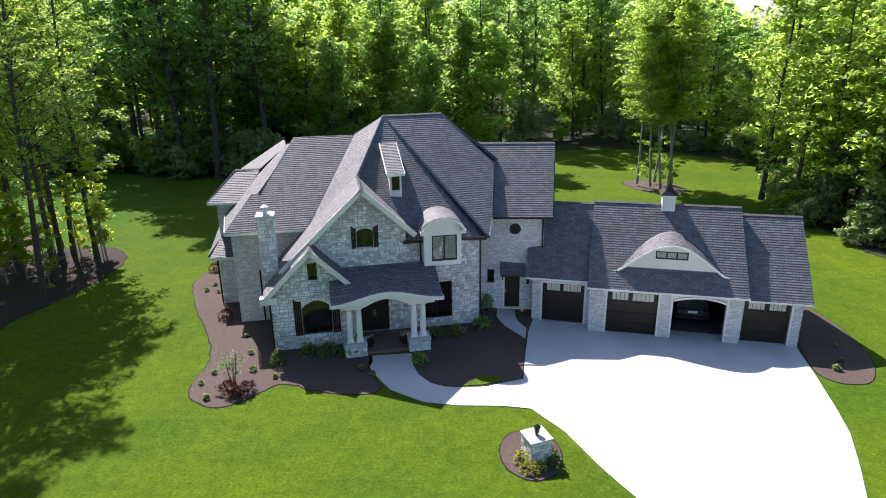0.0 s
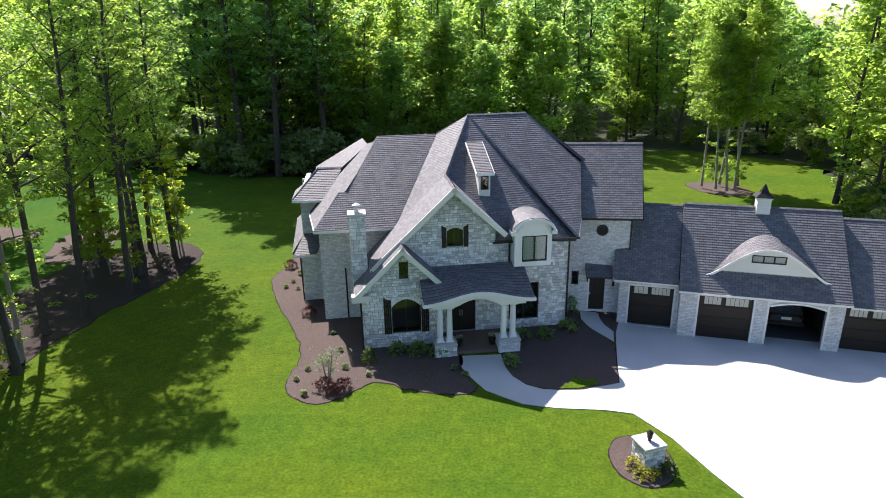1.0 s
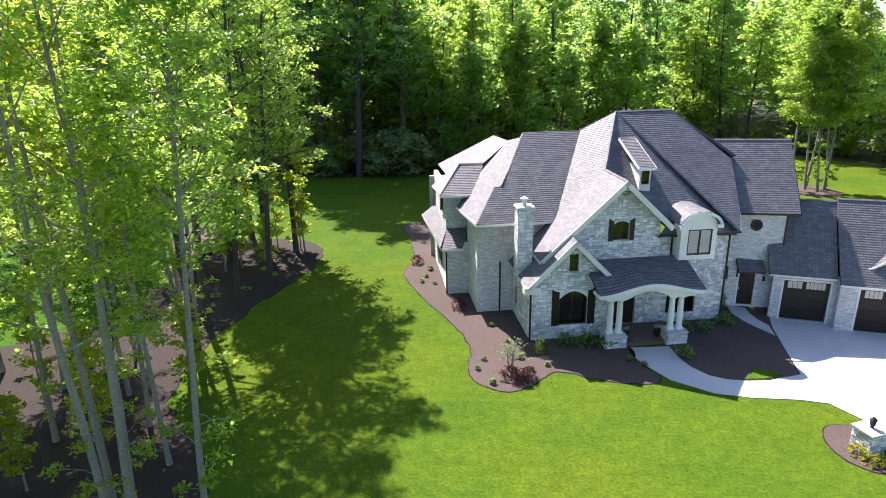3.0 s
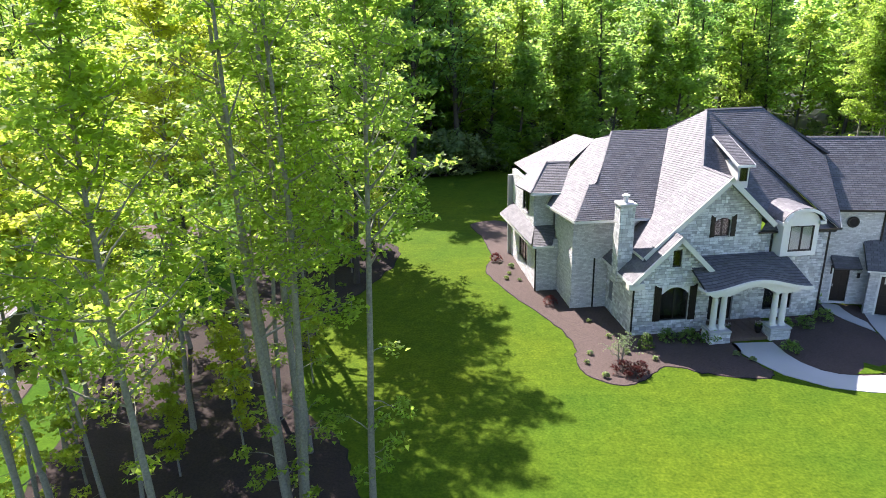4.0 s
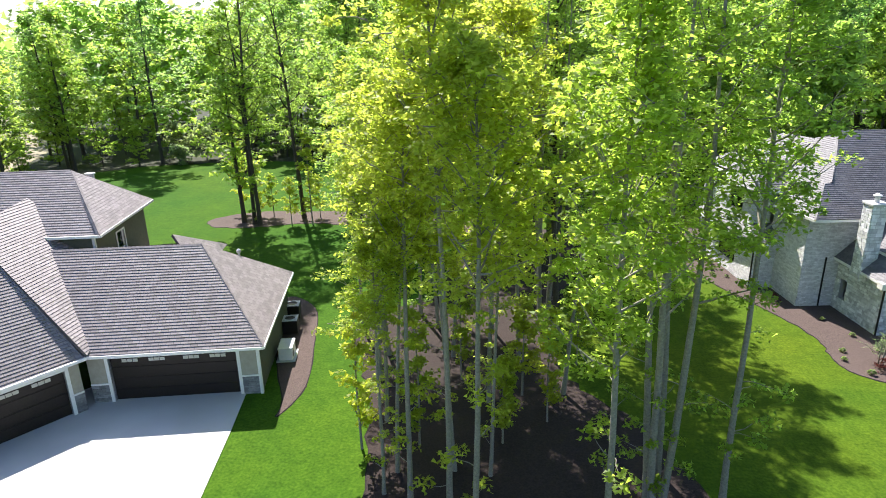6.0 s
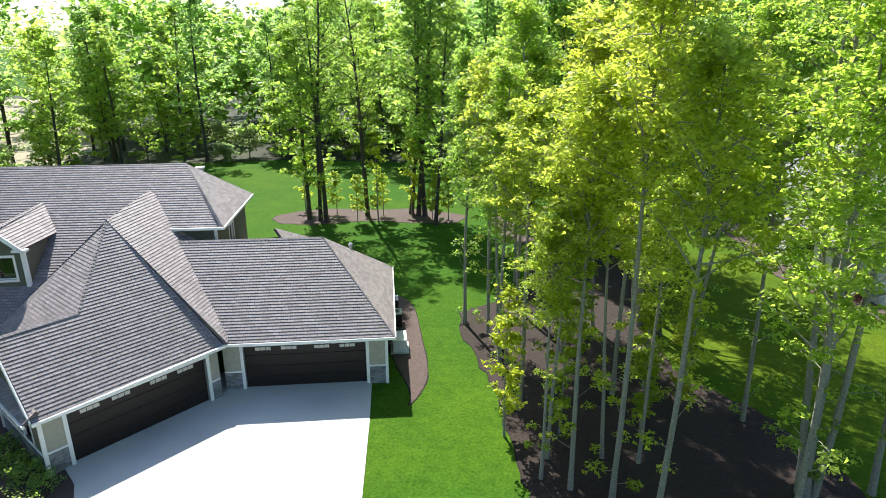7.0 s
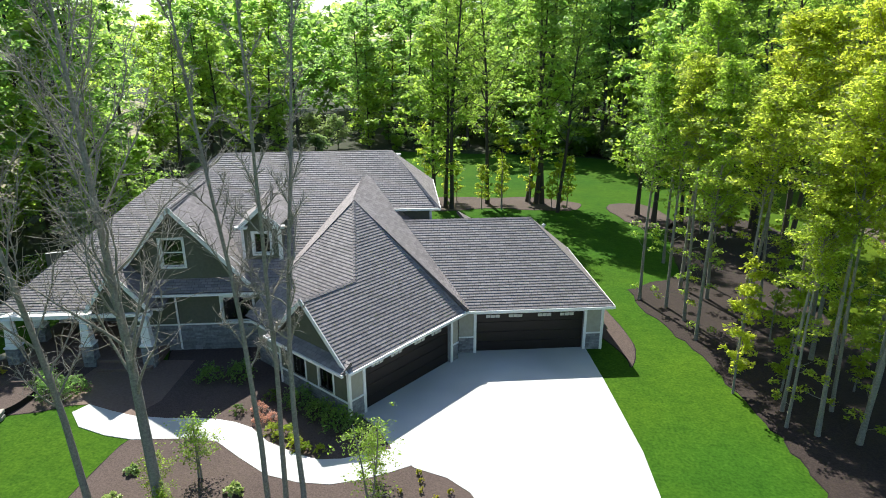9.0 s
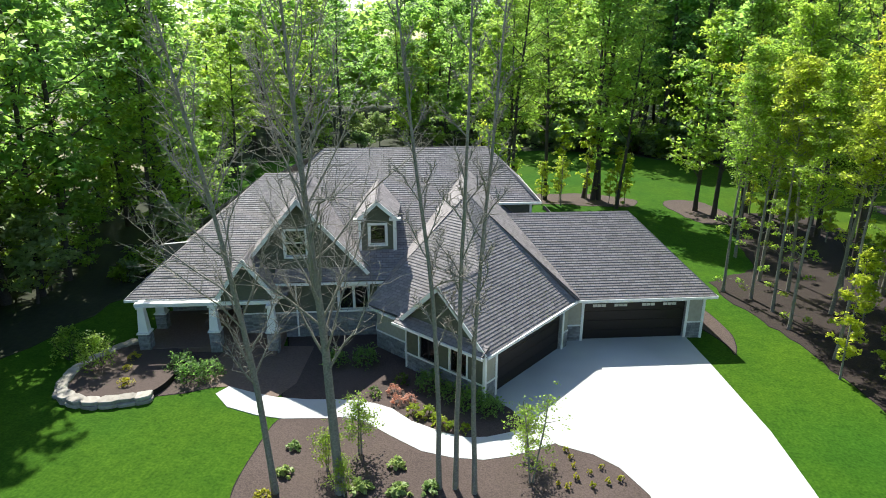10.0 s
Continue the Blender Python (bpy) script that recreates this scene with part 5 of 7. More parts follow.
def clad(p, q, outline, holes=(), seed=1, m=F2, base=1.0, s_mat=None, name="wall"):
    """A wall of lapped siding above a belt of ledgestone."""
    w = wall(name, lodge, m, p, q, outline, holes, 0.22, MORTAR)
    place = wall_place(p, q)
    low = [(a, min(b, base)) for a, b in outline]
    up = cut(outline, 0, 1, base + 0.08, 1)
    rng = random.Random(seed)
    bm = bmesh.new()
    z = base + 0.08
    top = max(b for _, b in outline)
    while z < top:
        rects = [(-50, 50, z, z + 0.155)]
        for h in holes:
            rects = less(rects, h)
        for r in rects:
            c = clip_rect(list(outline), *r)
            if area(c) > 1e-3:
                a = [bm.verts.new(place(x, y, 0.03 - 0.022 * (y - z) / 0.155)) for x, y in c]
                b = [bm.verts.new(place(x, y, 0.0)) for x, y in c]
                bm.faces.new(a)
                for i in range(len(c)):
                    bm.faces.new((a[i], b[i], b[(i + 1) % len(c)], a[(i + 1) % len(c)]))
        z += 0.155
    if bm.faces:
        bmesh.ops.recalc_face_normals(bm, faces=bm.faces)
        tagged(part("siding", bm, s_mat or SIDING, w, "lapped siding", m), kind="stuff")
    else:
        bm.free()
    if base > 0:
        lo_ = clip_rect(list(outline), -50, 50, 0, base)
        if area(lo_) > 0.01:
            stones(w, m, p, q, lo_, holes, seed, 0.04, GREYSTONE, GREYSTONE, 0, row=(0.08, 0.16), width=(0.2, 0.55), gap=0.012)
        L = max(a for a, _ in outline)
        strips = [(0, L, base, base + 0.08)]
        for h in holes:
            strips = less(strips, h)
        for x in strips:
            bm = bmesh.new()
            prism(bm, [(x[0], x[2]), (x[1], x[2]), (x[1], x[3]), (x[0], x[3])], 0.07, 0.0, place)
            bmesh.ops.recalc_face_normals(bm, faces=bm.faces)
            part("belt", bm, TRIM, w, "white belt course", m)
    return w


def corner(x, y, z0, z1, m=F2):
    part("corner_board", boxes((x - 0.07, x + 0.07, y - 0.07, y + 0.07, z0, z1)), TRIM, lodge, "white corner board", m)


TAN = mottled("tan_siding", (0.3, 0.28, 0.22), (0.4, 0.38, 0.31), 6.0, 0.7, 0.15)
# right garage wing walls
gd2 = (0.95, 6.75, 0, 2.3)
pw, qw = (-33.95, 29.5), (-26.2, 29.5)
w_g2 = clad(pw, qw, [(0, 0), (7.75, 0), (7.75, 2.75), (0, 2.75)], [gd2], 61, base=0.95, s_mat=TAN)
garage_door(w_g2, F2, pw, qw, gd2, ((0.09, 0.22), (0.3, 0.43), (0.57, 0.7), (0.78, 0.91)), band=(0.86, 0.93))
part("door_casing", boxes((pw[0] + 0.8, pw[0] + 0.95, 29.44, 29.72, 0, 2.45), (pw[0] + 6.75, pw[0] + 6.9, 29.44, 29.72, 0, 2.45), (pw[0] + 0.95, pw[0] + 6.75, 29.44, 29.72, 2.3, 2.45)), TRIM, w_g2, "white door casing", F2)
clad((-26.2, 29.5), (-26.2, 38.3), [(0, 0), (8.8, 0), (8.8, 2.7), (0, 2.7)], (), 62, base=0.0)
corner(-26.2, 29.48, 0, 2.7)
wall("wall", lodge, F2, (-26.2, 38.3), (-36, 38.3), [(0, 0), (9.8, 0), (9.8, 2.7), (0, 2.7)], (), 0.2, SIDING)
# main upper right end, above the garage roof
uw = (2.6, 3.6, 4.9, 6.0)
w_ur = clad((-35.1, 34.9), (-35.1, 41.8), [(0, 0), (6.9, 0), (6.9, 6.8), (0, 6.8)], [uw], 63, base=0.0)
window(w_ur, F2, (-35.1, 34.9), (-35.1, 41.8), uw, 1, 1, TRIM, trim=TRIM, trim_w=0.08)
clad((-40, 34.9), (-35.1, 34.9), [(0, 2.5), (4.9, 2.5), (4.9, 6.8), (0, 6.8)], (), 64, base=0.0)
corner(-35.1, 34.88, 4.5, 6.75)
lroof([(-33.0, 40.2, 5.0), (-35.2, 37.9, 5.0), (-35.2, 44.5, 2.9), (-31.0, 44.5, 2.9)])
lroof([(-33.0, 40.2, 5.0), (-31.0, 44.5, 2.9), (-31.0, 38.2, 2.9)])
# angled garage wing walls
gd1 = (0.95, 6.85, 0, 2.3)
pa, qa = (-11.05, 44.55), (-3.6, 44.55)
w_g1 = clad(pa, qa, [(0, 0), (7.45, 0), (7.45, 2.7), (0, 2.7)], [gd1], 65, m=F3, base=0.95, s_mat=TAN)
garage_door(w_g1, F3, pa, qa, gd1, ((0.09, 0.22), (0.3, 0.43), (0.57, 0.7), (0.78, 0.91)), band=(0.86, 0.93))
part("door_casing", boxes((pa[0] + 0.8, pa[0] + 0.95, 44.49, 44.77, 0, 2.45), (pa[0] + 6.85, pa[0] + 7.0, 44.49, 44.77, 0, 2.45), (pa[0] + 0.95, pa[0] + 6.85, 44.49, 44.77, 2.3, 2.45)), TRIM, w_g1, "white door casing", F3)
corner(-11.05, 44.53, 0, 2.65, F3)
e1, e2 = (1.0, 2.0, 0.95, 2.3), (3.0, 4.0, 0.95, 2.3)
pe, qe = (-11.05, 49.6), (-11.05, 44.55)
w_ge = clad(pe, qe, [(0, 0), (5.05, 0), (5.05, 2.7), (2.45, 5.1), (0, 2.7)], [e1, e2], 66, m=F3, base=0.85)
for e in (e1, e2):
    window(w_ge, F3, pe, qe, e, 2, 1, BRONZE, trim=TRIM, trim_w=0.09)
# skirt roof below that gable
lroof([(-11.06, 44.3, 3.0), (-11.06, 49.9, 3.0), (-11.58, 49.9, 2.66), (-11.58, 44.3, 2.66)], F3, name="skirt_roof")
clad((-9.0, 51.4), (-11.05, 49.6), [(0, 0), (2.7, 0), (2.7, 2.6), (0, 2.6)], (), 67, m=F3, base=0.9)
# front wall with big gable
fw = (5.35, 7.0, 1.62, 3.05)
ug = (2.6, 3.75, 4.85, 6.35)
pf, qf = (-51.9, 31.1), (-44.5, 31.1)
w_f = clad(pf, qf, [(0, 0), (7.4, 0), (7.4, 3.9), (3.5, 8.0), (0, 4.0)], [fw, ug], 68, base=1.5)
window(w_f, F2, pf, qf, fw, 2, 1, TRIM, trim=TRIM, trim_w=0.09, grid_w=0.07)
window(w_f, F2, pf, qf, ug, 1, 2, TRIM, trim=TRIM, trim_w=0.09)
clad((-44.5, 31.1), (-44.5, 33.5), [(0, 0), (2.4, 0), (2.4, 4), (0, 4)], (), 69, base=0.0)
clad((-44.4, 29.6), (-42.6, 27.75), [(0, 0), (2.55, 0), (2.55, 2.45), (0, 2.45)], (), 70, base=1.0, s_mat=TAN)
clad((-44.4, 31.1), (-44.4, 29.6), [(0, 0), (1.5, 0), (1.5, 2.6), (0, 3.2)], (), 77, base=1.0)
# dormer walls and window
dh = (0.55, 1.45, 5.15, 6.3)
w_d = clad((-45.3, 32.0), (-43.3, 32.0), [(0, 4.4), (2.0, 4.4), (2.0, 6.75), (1.0, 7.65), (0, 6.75)], [dh], 71, base=0.0)
window(w_d, F2, (-45.3, 32.0), (-43.3, 32.0), dh, 1, 1, TRIM, trim=TRIM, trim_w=0.1)
clad((-43.3, 32.0), (-43.3, 35.2), [(0, 4.4), (3.2, 6.7), (0, 6.7)], (), 72, base=0.0)
clad((-45.3, 35.2), (-45.3, 32.0), [(0, 6.7), (3.2, 4.4), (3.2, 6.7)], (), 73, base=0.0)
corner(-43.32, 32.0, 4.8, 6.7)
corner(-45.28, 32.0, 4.8, 6.7)
part("eave_return", boxes((-45.6, -44.95, 31.62, 31.95, 6.62, 6.74)), TRIM, lodge, "", F2)
part("eave_return", boxes((-43.65, -43.0, 31.62, 31.95, 6.62, 6.74)), TRIM, lodge, "", F2)
# entry gable face and arch
ew = clad((-52.6, 29.75), (-49.8, 29.75), [(0, 2.75), (2.8, 2.75), (2.8, 3.2), (1.4, 5.1), (0, 3.2)], [(0.5, 2.3, 2.75, 2.95)], 74, base=0.0)
# porch: floor, posts on stone piers, back wall, doors
part("porch_floor", boxes((-57.2, -49.6, 29.6, 34.5, 0, 0.32), bevel=0.02), PAVER, lodge, "brown paved porch floor", F2)
part("porch_step", boxes((-52.6, -49.8, 28.9, 29.6, 0, 0.17), bevel=0.02), PAVER, lodge, "", F2)
clad((-57.0, 34.5), (-51.9, 34.5), [(0, 0.3), (5.1, 0.3), (5.1, 5.0), (0, 4.6)], [(1.0, 2.2, 1.0, 2.5), (3.4, 4.5, 0.35, 2.6)], 75, base=1.0)
part("porch_door", boxes((-53.6, -52.5, 34.6, 34.66, 0.35, 2.6)), DARKWOOD, lodge, "dark porch door", F2)
clad((-57.0, 42.0), (-57.0, 34.5), [(0, 0), (7.5, 0), (7.5, 3), (0, 3)], (), 76, base=0.0)
wall("wall", lodge, F2, (-36, 42.0), (-57.0, 42.0), [(0, 0), (21, 0), (21, 3.0), (0, 3.0)], (), 0.2, SIDING)
for x, y in ((-56.8, 29.8), (-53.1, 29.8), (-50.0, 29.5), (-56.8, 32.3)):
    bm = bmesh.new()
    box(bm, x - 0.28, x + 0.28, y - 0.28, y + 0.28, 0, 1.2)
    pi = part("porch_pier", bm, MORTAR, lodge, "grey ledgestone pier", F2)
    for k, (p, q) in enumerate((((x - 0.28, y - 0.28), (x + 0.28, y - 0.28)), ((x + 0.28, y - 0.28), (x + 0.28, y + 0.28)))):
        stones(pi, F2, p, q, [(0, 0), (0.56, 0), (0.56, 1.2), (0, 1.2)], (), 80 + k, 0.03, GREYSTONE, GREYSTONE, 0, row=(0.1, 0.16), width=(0.16, 0.4), gap=0.012)
    bm = bmesh.new()
    box(bm, x - 0.33, x + 0.33, y - 0.33, y + 0.33, 1.2, 1.28)
    a = [bm.verts.new((x + sx * 0.25, y + sy * 0.25, 1.28)) for sx, sy in ((-1, -1), (1, -1), (1, 1), (-1, 1))]
    b = [bm.verts.new((x + sx * 0.16, y + sy * 0.16, 2.62)) for sx, sy in ((-1, -1), (1, -1), (1, 1), (-1, 1))]
    for k in range(4):
        bm.faces.new((a[k], a[(k + 1) % 4], b[(k + 1) % 4], b[k]))
    box(bm, x - 0.22, x + 0.22, y - 0.22, y + 0.22, 2.62, 2.75)
    part("porch_post", bm, TRIM, lodge, "white tapered porch post", F2)
part("porch_beam", boxes((-57.1, -49.7, 29.65, 29.95, 2.7, 2.9), (-57.0, -56.7, 29.95, 34.5, 2.7, 2.9)), TRIM, lodge, "white porch beam", F2)
# roof vents
for i, (x, y, z) in enumerate(((-40.3, 33.6, 5.85), (-28.1, 35.9, 4.3))):
    bm = bmesh.new()
    lathe(bm, [(0.07, 0.0), (0.07, 0.75), (0.12, 0.76), (0.12, 0.9), (0.03, 0.98)], 10, (x, y, z))
    part("vent_pipe", bm, METAL, lodge, "metal roof vent pipe", F2)
bm = bmesh.new()
lathe(bm, [(0.2, 0.0), (0.2, 1.0), (0.28, 1.02), (0.28, 1.1)], 12, (-37.0, 40.0, 7.9))
part("flue", bm, METAL, lodge, "wide metal flue", F2)

# ---- trees ----
def tube(verts, faces, pts, radii, seg=7):
    """A tapered tube along points, added to lists."""
    base = len(verts)
    n = len(pts)
    for i, p in enumerate(pts):
        d = (pts[min(i + 1, n - 1)] - pts[max(i - 1, 0)]).normalized()
        u = d.cross(Vector((0.3, 1, 0.1))).normalized()
        w = d.cross(u)
        for k in range(seg):
            a = 2 * math.pi * k / seg
            verts.append(p + (u * math.cos(a) + w * math.sin(a)) * radii[i])
    for i in range(n - 1):
        for k in range(seg):
            a, b = base + i * seg + k, base + i * seg + (k + 1) % seg
            faces.append((a, b, b + seg, a + seg))


def leaves(centres, spread, per, size, rng, flat=0.5, sides=4):
    """Leaves, creased quads or plain triangles, in layered sprays round the centres. Returns points, count and sides."""
    c = np.repeat(np.asarray(centres, float), per, axis=0)
    s = np.repeat(np.asarray(spread, float), per)[:, None]
    n = len(c)
    off = rng.normal(size=(n, 3))
    off /= np.linalg.norm(off, axis=1)[:, None]
    off *= rng.random((n, 1)) ** 0.45
    droop = -0.22 * (off[:, 0] ** 2 + off[:, 1] ** 2)
    off[:, 2] = off[:, 2] * flat + droop
    c = c + off * s
    a = rng.normal(size=(n, 3))
    a[:, 2] *= 0.45
    a /= np.linalg.norm(a, axis=1)[:, None]
    up = rng.normal(size=(n, 3)) * 0.42 + np.array((0, 0, 0.9)) + off * 0.6
    b = np.cross(up, a)
    b /= np.linalg.norm(b, axis=1)[:, None] + 1e-9
    nn = np.cross(a, b)
    sz = size * rng.uniform(0.6, 1.25, (n, 1))
    if sides == 4:
        p = np.stack([c - a * sz * 0.6, c + b * sz * 0.42 + nn * sz * 0.12, c + a * sz * 0.6, c - b * sz * 0.42 + nn * sz * 0.12], axis=1)
    else:
        p = np.stack([c - a * sz * 0.55 + b * sz * 0.5, c - a * sz * 0.55 - b * sz * 0.5, c + a * sz * 0.75], axis=1)
    return p.reshape(-1, 3), n, sides


def leaf_mesh(name, pts, n, sides, mat):
    me = bpy.data.meshes.new(name)
    me.vertices.add(sides * n)
    me.vertices.foreach_set("co", pts.astype(np.float32).ravel())
    me.loops.add(sides * n)
    me.loops.foreach_set("vertex_index", np.arange(sides * n, dtype=np.int32))
    me.polygons.add(n)
    me.polygons.foreach_set("loop_start", np.arange(0, sides * n, sides, dtype=np.int32))
    me.update(calc_edges=True)
    me.materials.append(mat)
    return me


def wood_mesh(name, verts, faces, mat):
    me = bpy.data.meshes.new(name)
    me.from_pydata([tuple(v) for v in verts], [], faces)
    for p in me.polygons:
        p.use_smooth = True
    me.materials.append(mat)
    return me


def bent(rng, p, d, length, n, wob, rise):
    """A wandering line of points."""
    pts = [p.copy()]
    d = d.normalized()
    for i in range(n):
        d = (d + Vector((rng.gauss(0, wob), rng.gauss(0, wob), rng.gauss(0, wob) + rise))).normalized()
        pts.append(pts[-1] + d * (length / n))
    return pts


def make_tree(name, seed, height, r, low, reach, bark, leaf, limbs=26, per=60, size=0.3, clump=0.75, lean=0.02, stems=1, label="", category="tree", group="", kind="", shape=0.8, sprigs=0, sides=4, fine=0, steep=(0.25, 0.9), girth=0.42, twigs=True, flat=0.42):
    """A tree: tapering trunk, limbs that carry clumps of leaves, twigs. low: height where the crown begins."""
    rng = random.Random(seed)
    nr = np.random.default_rng(seed)
    V, F = [], []
    V2, F2_ = [], []
    cen, spr = [], []
    for s in range(stems):
        a = 2 * math.pi * s / max(stems, 1) + rng.random()
        start = Vector((math.cos(a), math.sin(a), 0)) * (0.0 if stems == 1 else r * 1.8)
        start.z = -0.1
        d = Vector((rng.gauss(0, lean), rng.gauss(0, lean), 1)) + (Vector((math.cos(a), math.sin(a), 0)) * 0.07 if stems > 1 else Vector())
        hh = height * (1 if s == 0 else rng.uniform(0.8, 0.98))
        trunk = bent(rng, start, d, hh, 12, 0.018, 0.02)
        rad = [r * (1.25 if i == 0 else 1) * (1 - 0.93 * i / 12) ** 0.85 + 0.012 for i in range(13)]
        tube(V, F, trunk, rad, 8)
        for k in range(limbs // stems):
            f = low / height + (1 - low / height) * (k + rng.random()) / (limbs // stems)
            f = min(f, 0.985)
            i = f * 12
            j = min(int(i), 11)
            p = trunk[j].lerp(trunk[j + 1], i - j)
            g = (f - low / height) / (1 - low / height)
            ln = reach * (0.35 + 0.65 * math.sin(math.pi * min(1, (g * shape + 0.28))) ** 0.8) * rng.uniform(0.65, 1.15)
            az = k * 2.4 + rng.gauss(0, 0.4)
            d = Vector((math.cos(az), math.sin(az), rng.uniform(*steep)))
            limb = bent(rng, p, d, ln, 5, 0.13, 0.05)
            rr = rad[j] * girth
            tube(V, F, limb, [rr * (1 - 0.9 * q / 5) + 0.006 for q in range(6)], 5 if twigs else 3)
            for q in (2, 3, 4, 5):
                cen.append(limb[q] + Vector((rng.gauss(0, 0.25), rng.gauss(0, 0.25), rng.gauss(0.05, 0.2))))
                spr.append(clump * rng.uniform(0.6, 1.15))
                if rng.random() < 0.65:
                    tw = bent(rng, limb[q], Vector((rng.gauss(0, 1), rng.gauss(0, 1), rng.uniform(-0.1, 0.8))), ln * 0.35, 3, 0.2, 0.0)
                    if twigs:
                        tube(V, F, tw, [0.018, 0.013, 0.008, 0.004], 4)
                    cen.append(tw[-1])
                    spr.append(clump * rng.uniform(0.5, 0.95))
                for w in range(fine):
                    k2 = limb[q - 1].lerp(limb[q], rng.random())
                    tw = bent(rng, k2, (limb[q] - limb[q - 1]).normalized() + Vector((rng.gauss(0, 0.5), rng.gauss(0, 0.5), rng.uniform(-0.1, 0.6))), ln * rng.uniform(0.25, 0.5), 4, 0.14, 0.03)
                    tube(V2, F2_, tw, [0.014, 0.011, 0.008, 0.006, 0.004], 3)
                    for w2 in (1, 2, 3):
                        t2 = bent(rng, tw[w2], Vector((rng.gauss(0, 1), rng.gauss(0, 1), rng.uniform(0, 0.9))), ln * rng.uniform(0.1, 0.2), 2, 0.15, 0.0)
                        tube(V2, F2_, t2, [0.008, 0.006, 0.003], 3)
        for k in range(sprigs):
            z = rng.uniform(0.06, 0.95) * low
            i = z / height * 12
            j = int(i)
            p = trunk[j].lerp(trunk[j + 1], i - j)
            a = rng.uniform(0, 6.28)
            tw = bent(rng, p, Vector((math.cos(a), math.sin(a), 0.5)), rng.uniform(0.5, 1.3), 3, 0.2, 0.0)
            tube(V, F, tw, [0.02, 0.014, 0.009, 0.004], 4)
            cen.append(tw[-1])
            spr.append(rng.uniform(0.25, 0.5))
    e = new(name)
    tagged(e, label, category, group, kind)
    tr = new("trunk", wood_mesh("trunk", V, F, bark))
    tr.parent = e
    if V2:
        tws = new("crown", wood_mesh("crown", V2, F2_, bark))
        tws.parent = e
    if per:
        pts, n, k = leaves([tuple(c) for c in cen], spr, per, size, nr, flat, sides)
        cr = new("crown", leaf_mesh("crown", pts, n, k, leaf))
        cr.parent = e
    return e


def plant(ob, x, y, yaw, s=1.0, z=0.0, lean=0.0):
    """Another one like ob, at a place, turned, scaled and leaning to the west by some degrees."""
    c = copy_thing(ob, pose(x, y, z) @ Matrix.Rotation(radians(-lean), 4, "Y") @ Matrix.Rotation(radians(yaw), 4, "Z"))
    c.scale = (s, s, s)
    return c


def park(ob):
    """Removes a model once its copies stand."""
    for o in [*ob.children_recursive, ob]:
        bpy.data.objects.remove(o)


rt = random.Random(11)
young = [make_tree("young_tree", 100 + i, h, 0.1, lo, 2.6, BARK, LEAF_YOUNG, 32, 46, 0.124, 0.58, 0.03, 1, "slender young maple with bright spring leaves and bare lower trunk", group="stand of young trees", sprigs=8, sides=3, steep=(0.45, 1.2)) for i, (h, lo) in enumerate(((16.8, 10.2), (15.6, 9.4), (17.6, 10.8), (15.0, 9.4)))]
green = [make_tree("young_tree", 140 + i, h, 0.1, lo, 2.5, BARK, LEAF_STAND, 36, 44, 0.124, 0.6, 0.03, 1, "slender green young maple with a bare lower trunk", group="stand of young trees", sprigs=8, sides=3, steep=(0.45, 1.2)) for i, (h, lo) in enumerate(((16.4, 7.4), (17.8, 8.2)))]
tall = [make_tree("tall_tree", 110 + i, h, 0.2, lo, 4.0, DARKBARK, LEAF_SPRING, 30, 36, 0.16, 0.8, 0.03, 1, "tall straight leafy tree with a long bare trunk", group="stand of young trees", sprigs=5, sides=3) for i, (h, lo) in enumerate(((24.0, 8.0), (22.0, 7.0)))]
multi = make_tree("multi_stem_tree", 120, 21.5, 0.13, 8.0, 2.9, BARK, LEAF_STAND, 60, 42, 0.12, 0.58, 0.03, 4, "tall pale-barked tree of several close stems", group="stand of young trees", sprigs=5, sides=3)
thin = [make_tree("sapling", 130 + i, h, 0.05, 1.2, 0.9, BARK, LEAF_YOUNG, 12, 20, 0.17, 0.4, 0.05, 1, "thin sapling with sparse bright leaves", group="stand of young trees", sides=3) for i, h in enumerate((7.5, 5.5))]
# the stand between the houses, grown trees and then saplings
STAND = [(-16.6, 21.1), (-18.7, 23.6), (-22.1, 22.4), (-13.2, 16.9), (-17.7, 12.5), (-24.2, 15.3), (-22.7, 15.0), (-25.3, 15.7), (-22.9, 17.4), (-21.6, 13.0), (-27.6, 23.7), (-26.4, 20.3), (-30.1, 29.0), (-21.5, 17.3), (-25.1, 17.0), (-25.8, 29.9), (-24.4, 26.5), (-27.8, 26.2), (-27.2, 31.5), (-27.6, 36.5), (-28.6, 28.0), (-22.6, 29.8), (-20.9, 26.0)]
for i, (x, y) in enumerate(STAND):
    plant(green[i % 2] if x > -19.5 or i in (10, 12, 15, 18, 20) else young[i % 4], x, y, rt.uniform(0, 360), rt.uniform(0.9, 1.08) * (0.74 if i in (7, 8, 13, 14) else 1.14 if i == 3 else 1.0))
for i, (x, y) in enumerate([(-21.6, 48.8), (-23.2, 44.6), (-20.8, 46.0), (-18.6, 39.8), (-19.6, 43.0), (-18.8, 47.0), (-19.4, 36.0), (-24.6, 47.5), (-20.4, 33.8), (-19.0, 29.4)]):
    plant(tall[i % 2], x, y, rt.uniform(0, 360), rt.uniform(0.88, 1.05))
plant(multi, -15.6, 16.5, 40)
plant(multi, -19.8, 30.5, 200, 0.95)
for i, (x, y) in enumerate([(-19.4, 21.2), (-21.2, 19.4), (-24.6, 18.8), (-20.6, 23.2), (-26.9, 18.2), (-18.0, 26.5), (-23.6, 24.2)]):
    plant(thin[i % 2], x, y, rt.uniform(0, 360), rt.uniform(0.7, 1.0))
